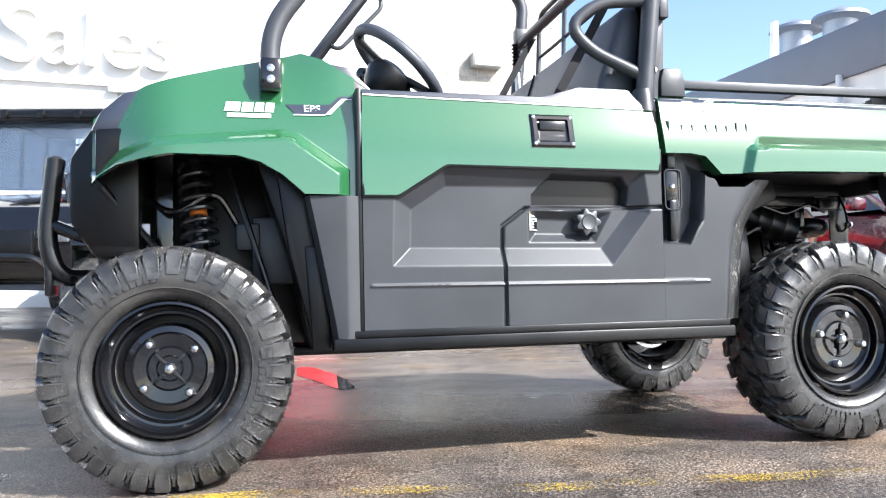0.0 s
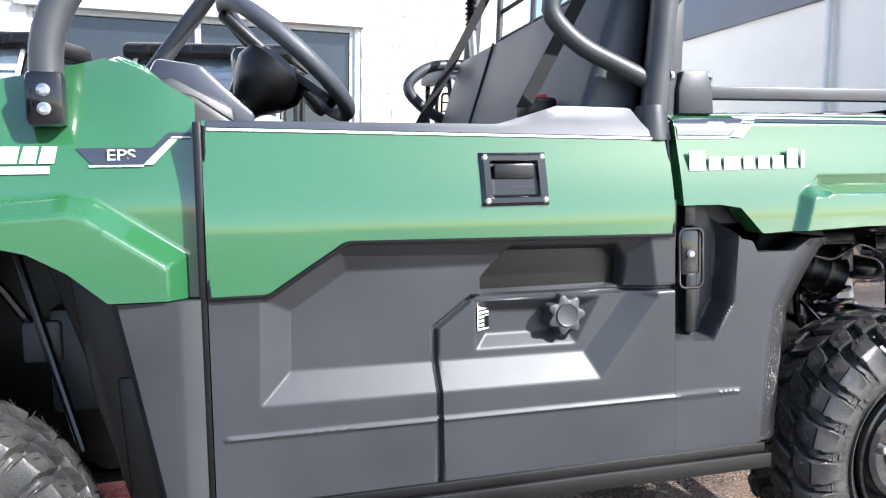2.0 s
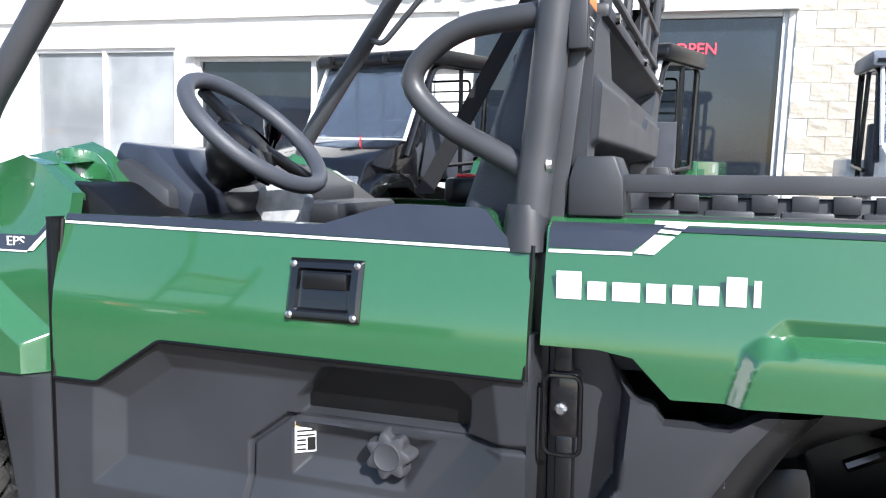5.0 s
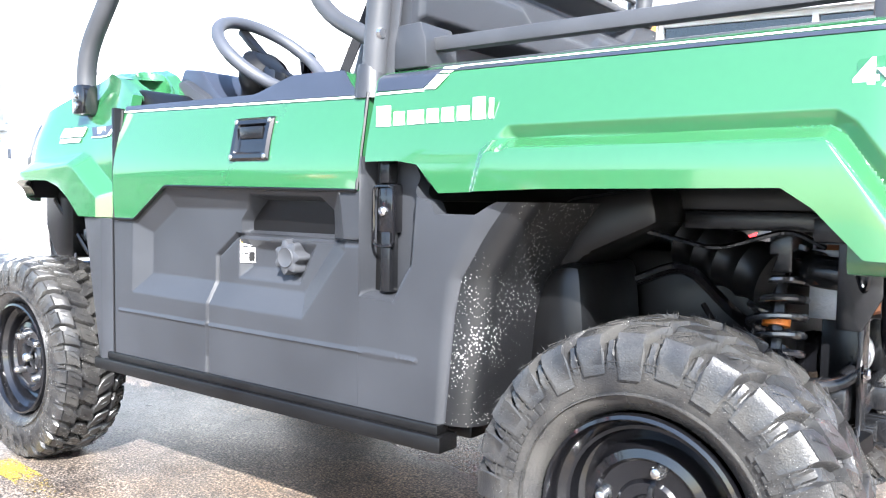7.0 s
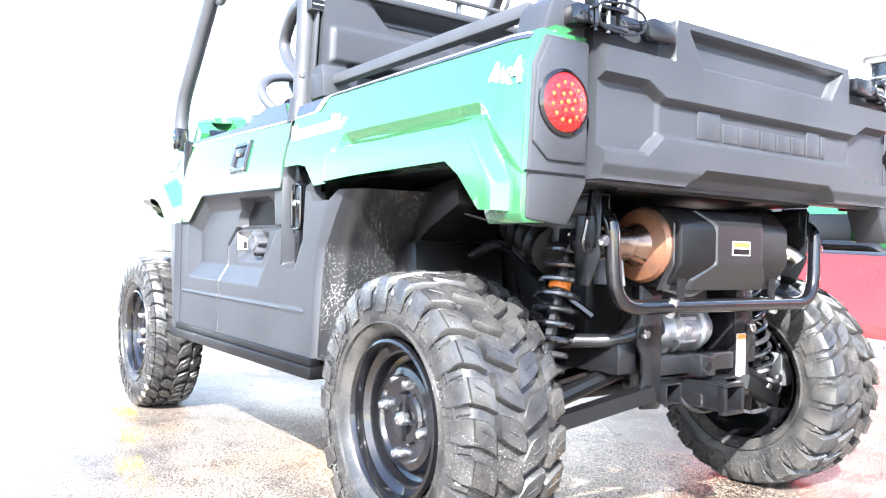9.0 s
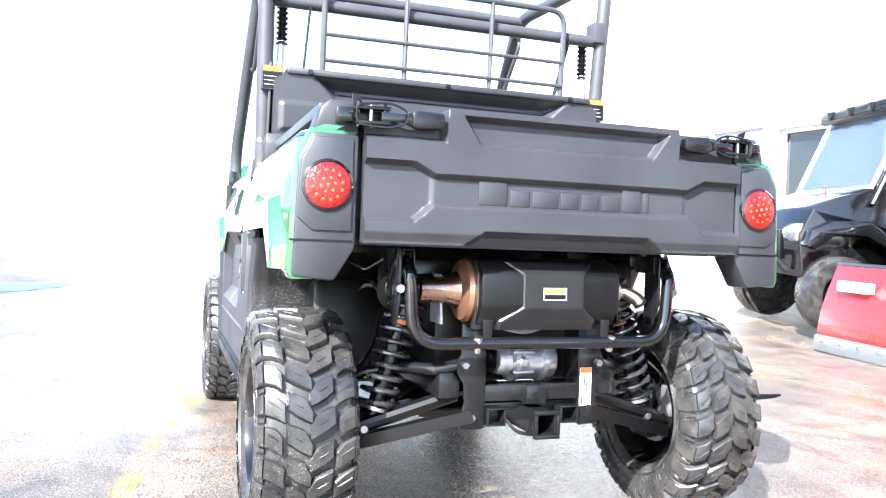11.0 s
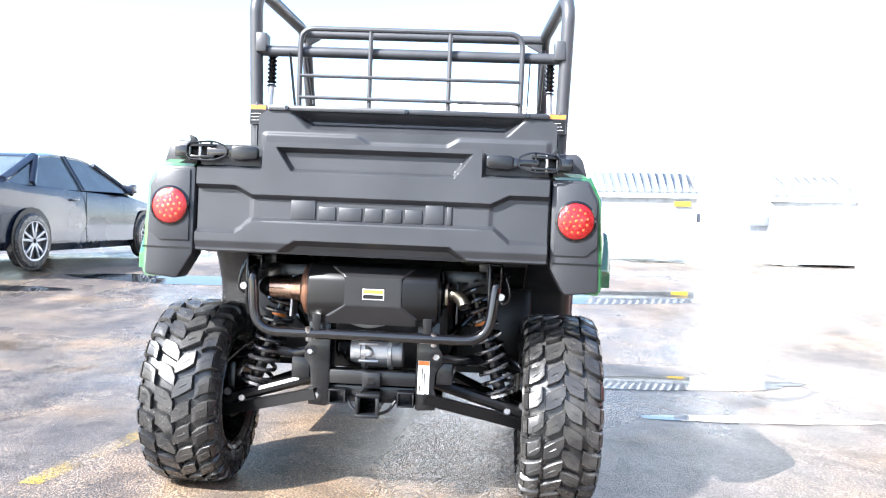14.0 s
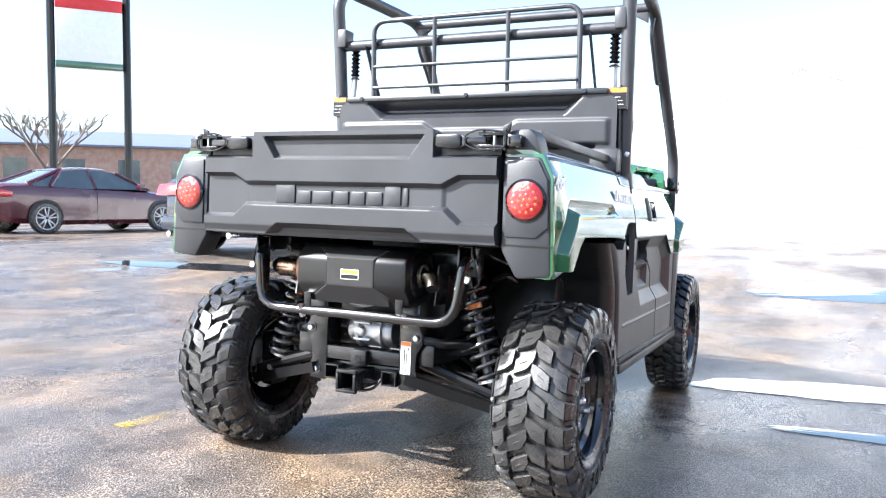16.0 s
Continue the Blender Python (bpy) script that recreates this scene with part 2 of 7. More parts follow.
def skin(us, bot, top, nv, place, thick):
    """A pressed panel: columns us from bot(u) to top(u), put in space by place(u, v), with its edges turned in by the vector thick."""
    bm = bmesh.new()
    thick = Vector(thick)
    grid = []
    for u in us:
        b, t = bot(u), top(u)
        grid.append([bm.verts.new(place(u, b + (t - b) * k / nv)) for k in range(nv + 1)])
    for i in range(len(us) - 1):
        for k in range(nv):
            bm.faces.new((grid[i][k], grid[i + 1][k], grid[i + 1][k + 1], grid[i][k + 1]))
    rim = grid[0] + [c[-1] for c in grid[1:]] + grid[-1][-2::-1] + [c[0] for c in grid[-2:0:-1]]
    back = [bm.verts.new(v.co + thick) for v in rim]
    for i in range(len(rim)):
        j = (i + 1) % len(rim)
        bm.faces.new((rim[i], rim[j], back[j], back[i]))
    return bm


def steps(a, b, d):
    n = max(1, round((b - a) / d))
    return [a + (b - a) * i / n for i in range(n + 1)]


def text_mesh(s, size, depth, m, align="CENTER", bold=0.0):
    cu = bpy.data.curves.new("t", "FONT")
    cu.body, cu.size, cu.extrude, cu.align_x, cu.align_y, cu.offset = s, size, depth, align, "CENTER", size * bold
    ob = bpy.data.objects.new("t", cu)
    scene.collection.objects.link(ob)
    bpy.context.view_layer.update()
    me = bpy.data.meshes.new_from_object(ob.evaluated_get(bpy.context.evaluated_depsgraph_get()))
    bpy.data.objects.remove(ob)
    bpy.data.curves.remove(cu)
    bm = bmesh.new()
    bm.from_mesh(me)
    bpy.data.meshes.remove(me)
    bm.transform(m)
    return bm


# ---- ground ----
def ground_z(x, y):
    d = math.hypot(x, y)
    t = ease(d - 3.0, 6.5)
    return 0.0314 * 5 * math.tanh(x / 5) - 0.0209 * 5 * math.tanh(y / 5) + 0.3 * t


def build_ground():
    bm = bmesh.new()
    xs = sorted(set([-900, -400, -200, -100, -60, 60, 100, 200, 400, 900] + steps(-40, 40, 1.0) + steps(-6, 6, 0.25)))
    grid = [[bm.verts.new((x, y, ground_z(x, y))) for y in xs] for x in xs]
    for i in range(len(xs) - 1):
        for k in range(len(xs) - 1):
            bm.faces.new((grid[i][k], grid[i + 1][k], grid[i + 1][k + 1], grid[i][k + 1]))
    return tagged(part("ground", bm, ASPHALT), "wet patched grey brown asphalt lot with puddles", "asphalt", kind="structure")


build_ground()
# ---- the green utility vehicle (own axes: x to the tail, -y its left side) ----
car = empty("utility_vehicle", TILT, "green two-seat utility vehicle with black plastic lower panels and roll cage", "utility vehicle")


def base_y(z):
    """Half-width of the body side at height z."""
    return 0.700 - 0.045 * ease(z - 0.86, 0.26)


BORDER = [(-0.505, 0.752), (-0.405, 0.752), (-0.268, 0.839), (0.39, 0.830)]
DOOR_TOP = [(-0.51, 1.055), (0.03, 1.050), (0.155, 1.086), (0.31, 1.083), (0.345, 1.040), (0.39, 1.036)]
RECESS = [(-0.425, 0.560), (-0.418, 0.748), (-0.280, 0.838), (0.335, 0.838), (0.352, 0.705), (0.226, 0.553)]
POCKET = [(-0.012, 0.728), (-0.012, 0.76), (0.044, 0.821), (0.267, 0.817), (0.294, 0.787), (0.292, 0.728)]
FILLER = [(-0.022, 0.624), (0.187, 0.622), (0.240, 0.712), (-0.002, 0.720), (-0.022, 0.702)]
SEAM = [(-0.105, 0.38), (-0.101, 0.671), (-0.028, 0.724), (0.40, 0.725)]
LATCHBAY = [(0.394, 0.95), (0.493, 0.95), (0.525, 0.823), (0.522, 0.686), (0.481, 0.612), (0.388, 0.618)]
FLARE = [(0.60, 0.60), (0.685, 0.905), (0.735, 0.946), (1.262, 0.944), (1.288, 0.926), (1.378, 0.80), (1.378, 0.60)]


def door_relief(x, z):
    d = 0.030 * max(0.0, min(1.0, inside(RECESS, x, z) / 0.052))
    d += 0.045 * max(0.0, min(1.0, inside(POCKET, x, z) / 0.012))
    d += 0.022 * ramp(inside(FILLER, x, z), 0.026)
    d += 0.012 * ease(0.0065 - near_line(SEAM, x, z), 0.004)
    d -= 0.004 * ease(0.006 - near_line([(-0.483, 0.507), (0.537, 0.502)], x, z), 0.005)
    return d


def side_lower(s):
    top = interp(BORDER)
    bm = skin(steps(-0.505, 0.3898, 0.0035), lambda x: 0.388, top, 120, lambda x, z: (x, s * (base_y(z) - door_relief(x, z)), z), (0, -s * 0.03, 0))
    return part("door_lower_panel", bm, PLASTIC, car, "dark grey grained plastic with recessed pocket", angle=50)


REACH = interp([(0.386, 0.0), (0.60, 0.020), (0.668, 0.034), (0.75, 0.085), (0.812, 0.132), (0.95, 0.15)])


def side_rear_lower(s):
    top = interp([(0.390, 0.90), (0.49, 0.888), (0.528, 0.816), (0.540, 0.812), (0.548, 0.787), (0.588, 0.787), (0.597, 0.811), (0.605, 0.811)])

    def place(x, z):
        d = 0.055 * ease(inside(LATCHBAY, x, z), 0.012) - 0.004 * ease(0.006 - near_line([(0.30, 0.5045), (0.537, 0.502)], x, z), 0.005)
        k = max(0.0, (x - 0.50) / 0.105)
        d += 0.012 * max(0.0, (x - 0.585) / 0.02) ** 2
        return (x + REACH(z) * k ** 1.5, s * (base_y(z) - d), z)

    bm = skin(steps(0.3902, 0.605, 0.0035), lambda x: 0.388, top, 90, place, (0, -s * 0.04, 0))
    side = part("rear_side_panel", bm, PLASTIC, car, angle=50)
    # the rounded corner and wheel-well face that turn in behind it
    bm = bmesh.new()
    rows = []
    for k in range(25):
        z = 0.386 + 0.425 * k / 24
        x0 = 0.605 + REACH(z)
        row = []
        for j in range(15):
            a = min(1.0, j / 8) * math.pi / 2
            x, y = x0 + 0.060 * math.sin(a), base_y(z) - 0.012 - 0.055 * (1 - math.cos(a))
            if j > 8:
                x, y = x + 0.010 * (j - 8), y - 0.045 * (j - 8)
            row.append(bm.verts.new((x, s * y, z)))
        rows.append(row)
    for a, b in zip(rows, rows[1:]):
        for j in range(14):
            bm.faces.new((a[j], a[j + 1], b[j + 1], b[j]))
    part("wheel_well_liner", bm, SPLASHED, car, "black plastic speckled with dried white splashes")
    return side


def splash_and_sparkle(m, scale, least, most, patch=6):
    """Pale specks, denser in patches: dried splashes, and painted droplet sparkle on rubber."""
    nt = m.node_tree
    n, l = nt.nodes, nt.links
    b = n["Principled BSDF"]
    src = b.inputs["Base Color"].links[0].from_socket
    tc, v = n.new("ShaderNodeTexCoord"), n.new("ShaderNodeTexVoronoi")
    v.inputs["Scale"].default_value = scale
    l.new(tc.outputs["Object"], v.inputs["Vector"])
    big = n.new("ShaderNodeTexNoise")
    big.inputs["Scale"].default_value = patch
    l.new(tc.outputs["Object"], big.inputs["Vector"])
    r = n.new("ShaderNodeMapRange")
    r.inputs[1].default_value, r.inputs[2].default_value, r.inputs[3].default_value, r.inputs[4].default_value = 0.30, 0.72, least, most
    l.new(big.outputs[0], r.inputs[0])
    lt = n.new("ShaderNodeMath")
    lt.operation = "LESS_THAN"
    l.new(v.outputs[0], lt.inputs[0])
    l.new(r.outputs[0], lt.inputs[1])
    mx = n.new("ShaderNodeMix")
    mx.data_type = "RGBA"
    l.new(lt.outputs[0], mx.inputs[0])
    l.new(src, mx.inputs[6])
    mx.inputs[7].default_value = (0.62, 0.61, 0.58, 1)
    l.new(mx.outputs[2], b.inputs["Base Color"])
    return m


SPLASHED = splash_and_sparkle(mat("splashed_plastic", (0.007, 0.0072, 0.008), 0.36, bump=0.1, bump_scale=500), 190, 0.0, 0.30)
# On the tyres the specks mix dried spots with painted droplet sparkle.
splash_and_sparkle(RUBBER, 240, 0.02, 0.14, 5)


def door_upper(s):
    bm = skin(steps(-0.505, 0.388, 0.012), interp(BORDER), interp(DOOR_TOP), 28, lambda x, z: (x, s * (base_y(z) + 0.003 - 0.03 * ease(z - 1.045 - 0.03 * ease(x - 0.03, 0.12), 0.03) ** 2), z), (0, -s * 0.04, 0))
    d = part("door_skin", bm, GREEN, car, "glossy green painted door skin")
    white_z = interp([(-0.495, 1.040), (0.385, 1.022)])
    bm = skin(steps(-0.497, 0.384, 0.012), lambda x: white_z(x) + 0.004, lambda x: interp(DOOR_TOP)(x) + 0.0005, 4, lambda x, z: (x, s * (base_y(z) + 0.0055 - 0.03 * ease(z - 1.045 - 0.03 * ease(x - 0.03, 0.12), 0.03) ** 2), z), (0, -s * 0.003, 0))
    part("stripe", bm, NAVY, d, "dark graphite decal")
    bm = skin(steps(-0.497, 0.384, 0.02), lambda x: white_z(x) - 0.002, lambda x: white_z(x) + 0.0022, 1, lambda x, z: (x, s * (base_y(z) + 0.0060), z), (0, -s * 0.003, 0))
    part("pinstripe", bm, WHITE, d, "white pinstripe")
    bm = tube([(x, s * (base_y(interp(BORDER)(x)) + 0.004), interp(BORDER)(x)) for x in (-0.503, -0.405, -0.268, 0.385)], 0.004, 0.01, seg=6)
    bm = tube([(-0.503, s * 0.703, 0.752), (-0.503, s * 0.672, 1.045)], 0.004, 0, seg=6, bm=bm)
    bm = tube([(0.386, s * 0.703, 0.832), (0.388, s * 0.672, 1.030)], 0.004, 0, seg=6, bm=bm)
    part("door_seal", bm, DARK, d)
    # handle
    outer = [(-0.014, 0.897), (0.118, 0.897), (0.118, 0.996), (-0.014, 0.996)]
    well = [(0.004, 0.913), (0.100, 0.913), (0.100, 0.980), (0.004, 0.980)]
    bm = skin(steps(-0.014, 0.118, 0.003), lambda x: 0.897, lambda x: 0.996, 34, lambda x, z: (x, s * (base_y(z) + 0.012 - 0.0085 * ease(inside(well, x, z), 0.004) - 0.006 * (1 - ease(inside(outer, x, z), 0.006))), z), (0, -s * 0.012, 0))
    h = part("door_handle", bm, GLOSS, car, "black recessed paddle door handle")
    y = base_y(0.96)
    bm = box(0.012, 0.092, s * (y + 0.003), s * (y + 0.011), 0.947, 0.975, 0.003)
    box(0.012, 0.092, s * (y + 0.003), s * (y + 0.010), 0.921, 0.934, 0.002, bm)
    part("paddle", bm, TUBE, h)
    for bx, bz in ((-0.005, 0.906), (0.109, 0.906), (-0.005, 0.987), (0.109, 0.987)):
        part("rivet", lathe([(0.006, 0), (0.006, 0.002), (0.003, 0.004)], 12, m=Matrix.Translation((bx, s * (base_y(bz) + 0.011), bz)) @ Matrix.Rotation(0 if s < 0 else math.pi, 4, "Z")), STEEL, h)


def bed_side(s):
    bot = interp([(0.405, 0.888), (0.49, 0.888), (0.54, 0.880), (0.593, 0.826), (0.82, 0.834), (1.20, 0.836), (1.242, 0.808), (1.306, 0.741), (1.380, 0.738)])

    def place(x, z):
        d = inside(FLARE, x, z)
        k = 0.015 * ease(x - 0.70, 0.05)
        flare = -k * ramp(d, 0.022) + (0.022 + k) * ramp(d - 0.022 * ease(x - 0.70, 0.05), 0.020)
        roll = 0.035 * ease(z - 1.045, 0.035) ** 2
        tail = 0.016 * ease(x - 1.28, 0.11) ** 2
        return (x, s * (base_y(z) + 0.004 + flare - roll - tail), z)

    bm = skin(steps(0.408, 1.380, 0.004), bot, lambda x: 1.080 - 0.006 * (x - 0.4), 96, place, (0, -s * 0.05, 0))
    b = part("bed_side", bm, GREEN, car, "glossy green painted cargo bed side with raised wheel flare", angle=40)
    # graphite flash and white pinstripe
    o = lambda x, z, d: (x, s * (base_y(z) + 0.004 + d - 0.035 * ease(z - 1.045, 0.035) ** 2 - 0.016 * ease(x - 1.28, 0.11) ** 2), z)
    bm = skin(steps(0.412, 0.578, 0.008), interp([(0.412, 1.030), (0.530, 1.028), (0.578, 1.062)]), lambda x: 1.066, 4, lambda x, z: o(x, z, 0.002), (0, -s * 0.003, 0))
    part("flash", bm, NAVY, b, "dark graphite decal")
    bm = skin(steps(0.578, 1.375, 0.01), lambda x: 1.057 - 0.010 * (x - 0.57), lambda x: 1.064 - 0.010 * (x - 0.57), 1, lambda x, z: o(x, z, 0.002), (0, -s * 0.003, 0))
    part("pinstripe", bm, NAVY, b, "dark graphite line")
    bm = skin(steps(0.560, 1.375, 0.01), lambda x: 1.066 - 0.010 * (x - 0.57), lambda x: 1.0705 - 0.010 * (x - 0.57), 1, lambda x, z: o(x, z, 0.0022), (0, -s * 0.003, 0))
    part("pinstripe", bm, WHITE, b, "white pinstripe")
    bm = skin(steps(0.412, 0.532, 0.008), lambda x: 1.022, lambda x: 1.0265, 1, lambda x, z: o(x, z, 0.0022), (0, -s * 0.003, 0))
    bm2 = bmesh.new()
    for k0, k1 in ((0.0, 0.62), (0.70, 0.80), (0.88, 0.98)):
        q = [(0.534 + 0.045 * k0, 1.026 + 0.042 * k0), (0.562 + 0.045 * k0, 1.024 + 0.042 * k0), (0.562 + 0.045 * k1, 1.024 + 0.042 * k1), (0.534 + 0.045 * k1, 1.026 + 0.042 * k1)]
        bm2.faces.new([bm2.verts.new(o(x, z, 0.003)) for x, z in q])
    part("pinstripe", join(bm, bm2), WHITE, b, "white slash")
    # the maker's mark: plain white shapes
    x = 0.428
    for w, tall in ((0.036, 1), (0.026, 0.66), (0.038, 0.66), (0.026, 0.66), (0.026, 0.66), (0.026, 0.66), (0.026, 1), (0.009, 0.9)):
        h = 0.040 * tall
        z0 = 0.957 + 0.012 * (x - 0.428)
        bm = prism([(x, z0), (x + w, z0), (x + w, z0 + h), (x, z0 + h)], "y", s * (base_y(z0) + 0.004), s * (base_y(z0) + 0.0062))
        part("mark", bm, WHITE, b, "white vinyl shape")
        x += w + 0.009
    flip = Matrix.Rotation(math.pi / 2, 4, "X") if s < 0 else Matrix.Rotation(math.pi, 4, "Z") @ Matrix.Rotation(math.pi / 2, 4, "X")
    y = base_y(0.985) + 0.004 - 0.0
    part("lettering", text_mesh("4x4", 0.062, 0.001, Matrix.Translation((1.325, s * (y + 0.0015), 0.985)) @ flip, bold=0.025), WHITE, b, "white lettering reading 4x4")


def front_fender(s):
    """Hood side, flared fender and the black pillar behind the wheel."""
    top = interp([(-1.22, 0.975), (-1.16, 1.02), (-1.07, 1.062), (-0.86, 1.12), (-0.66, 1.165), (-0.60, 1.145), (-0.515, 1.092)])
    arch = interp([(-1.24, 0.775), (-1.205, 0.800), (-1.185, 0.816), (-1.139, 0.838), (-1.003, 0.859), (-0.834, 0.856), (-0.775, 0.84), (-0.718, 0.807), (-0.66, 0.756), (-0.515, 0.754)])
    bulge = [(-1.26, 0.60), (-1.23, 0.83), (-1.155, 0.875), (-1.06, 0.910), (-0.717, 0.936), (-0.675, 0.925), (-0.535, 0.828), (-0.535, 0.60)]

    def place(x, z):
        front = ease(-x - 0.95, 0.30)
        d = 0.045 * max(0.0, min(1.0, inside(bulge, x, z) / 0.034))
        lean = 0.075 * ease(z - 0.90, 0.26) * (1 - 0.4 * ease(x + 0.75, 0.2))
        return (x, s * (0.672 - 0.13 * front ** 1.6 - lean + d), z)

    bm = skin(steps(-1.215, -0.515, 0.005), arch, top, 84, place, (0, -s * 0.03, 0))
    f = part("front_fender", bm, GREEN, car, "glossy green painted fender and hood side", angle=40)
    # black pillar behind the wheel
    front = interp([(0.335, -0.585), (0.387, -0.59), (0.611, -0.632), (0.752, -0.66)])
    bm = bmesh.new()
    rows = []
    for z in steps(0.345, 0.752, 0.03):
        x0 = front(z)
        rows.append([bm.verts.new(p) for p in ((x0 + 0.02, s * 0.60, z), (x0, s * 0.675, z), (x0 + 0.012, s * 0.705, z), (-0.555, s * 0.712, z), (-0.545, s * 0.712, z), (-0.517, s * 0.700, z), (-0.517, s * 0.64, z))])
    for a, b in zip(rows, rows[1:]):
        for j in range(6):
            bm.faces.new((a[j], a[j + 1], b[j + 1], b[j]))
    bm.faces.new(rows[0])
    bm.faces.new(rows[-1][::-1])
    part("fender_pillar", bm, PLASTIC, car, "dark grey grained plastic")
    # steering-assist flash decal
    py = lambda x, z: s * (abs(place(x, z)[1]) + 0.0025)
    lo = interp([(-0.705, 1.0085), (-0.678, 0.980), (-0.594, 0.980), (-0.552, 1.029), (-0.522, 1.029)])
    hi = interp([(-0.705, 1.010), (-0.585, 1.010), (-0.560, 1.036), (-0.522, 1.036)])
    bm = skin(steps(-0.705, -0.522, 0.006), lo, hi, 6, lambda x, z: (x, py(x, z), z), (0, -s * 0.004, 0))
    part("flash", bm, NAVY, f, "dark graphite decal")
    bm = bmesh.new()
    bm.faces.new([bm.verts.new((x, py(x, z) + s * 0.001, z)) for x, z in ((-0.600, 0.981), (-0.585, 0.981), (-0.545, 1.024), (-0.558, 1.024))])
    bm.faces.new([bm.verts.new((x, py(x, z) + s * 0.001, z)) for x, z in ((-0.685, 0.978), (-0.600, 0.978), (-0.600, 0.981), (-0.685, 0.981))])
    bm.faces.new([bm.verts.new((x, py(x, z) + s * 0.001, z)) for x, z in ((-0.556, 1.026), (-0.523, 1.026), (-0.523, 1.029), (-0.553, 1.029))])
    part("pinstripe", bm, WHITE, f, "white slash")
    flip = Matrix.Rotation(math.pi / 2, 4, "X") if s < 0 else Matrix.Rotation(math.pi, 4, "Z") @ Matrix.Rotation(math.pi / 2, 4, "X")
    part("lettering", text_mesh("EPS", 0.026, 0.0008, Matrix.Translation((-0.635, py(-0.635, 0.996) + s * 0.001, 0.997)) @ flip @ Matrix.Diagonal((1.25, 1, 1, 1))), WHITE, f, "white lettering reading EPS")
    # model mark: plain white blocks
    x = -0.868
    for w in (0.040, 0.030, 0.024, 0.024):
        z0 = 0.985
        bm = bmesh.new()
        bm.faces.new([bm.verts.new((a, py(a, z) + s * 0.001, z)) for a, z in ((x, z0), (x + w, z0), (x + w + 0.004, z0 + 0.028), (x + 0.006, z0 + 0.028))])
        part("mark", bm, WHITE, f, "white vinyl shape")
        x += w + 0.004
    bm = bmesh.new()
    bm.faces.new([bm.verts.new((a, py(a, z) + s * 0.001, z)) for a, z in ((-0.860, 0.968), (-0.745, 0.968), (-0.745, 0.980), (-0.860, 0.980))])
    part("mark", bm, WHITE, f, "white vinyl bar")


def hood():
    """Top of the hood between the two hood sides."""
    xs = steps(-1.215, -0.60, 0.03)
    top = interp([(-1.22, 0.975), (-1.16, 1.02), (-1.07, 1.062), (-0.86, 1.12), (-0.66, 1.165), (-0.60, 1.145), (-0.515, 1.092)])
    bm = bmesh.new()
    rows = []
    for x in xs:
        z = top(x)
        w = 0.672 - 0.13 * ease(-x - 0.95, 0.30) ** 1.6 - 0.075 * ease(z - 0.90, 0.26) * (1 - 0.4 * ease(x + 0.75, 0.2))
        rows.append([bm.verts.new((x, w * (2 * k / 16 - 1), z + 0.012 * ease(1 - abs(2 * k / 16 - 1), 0.3) - 0.035 * ease(0.55 - abs(2 * k / 16 - 1), 0.15) * ease(-x - 0.7, 0.1))) for k in range(17)])
    for a, b in zip(rows, rows[1:]):
        for k in range(16):
            bm.faces.new((a[k], a[k + 1], b[k + 1], b[k]))
    part("hood", bm, GREEN, car, "glossy green painted hood")
    # front face: dark nose, grille opening and headlights
    bm = prism([(-1.10, 1.055), (-1.165, 1.03), (-1.235, 0.955), (-1.285, 0.88), (-1.285, 0.70), (-1.22, 0.60), (-1.10, 0.60)], "y", -0.50, 0.50, 0.02)
    nose = part("nose", bm, DARK, car, "dark plastic front cowl with grille opening")
    for s in (-1, 1):
        bm = prism([(-1.065, 1.058), (-1.045, 1.0), (-1.09, 0.95), (-1.16, 0.925), (-1.215, 0.935), (-1.19, 0.99), (-1.13, 1.045)], "y", s * 0.46, s * 0.590, 0.012)
        part("cowl_cheek", bm, NAVY, nose, "blue-black cowl cheek")
        bm = prism([(-1.235, 0.845), (-1.215, 0.775), (-1.255, 0.74), (-1.30, 0.76), (-1.305, 0.83), (-1.27, 0.87)], "y", s * 0.30, s * 0.47, 0.012)
        part("headlight", bm, HEADLAMP, nose, "clear headlight lens")
    for k in range(5):
        part("grille_bar", box(-1.295, -1.265, -0.30, 0.30, 0.70 + 0.04 * k, 0.715 + 0.04 * k, 0.004), PLASTIC, nose)


HEADLAMP = mat("headlamp_lens", (0.16, 0.17, 0.19), 0.08, var=0.5, scale=40, coat=1.0)
for side in (-1, 1):
    side_lower(side)
    side_rear_lower(side)
    door_upper(side)
    bed_side(side)
    front_fender(side)
hood()
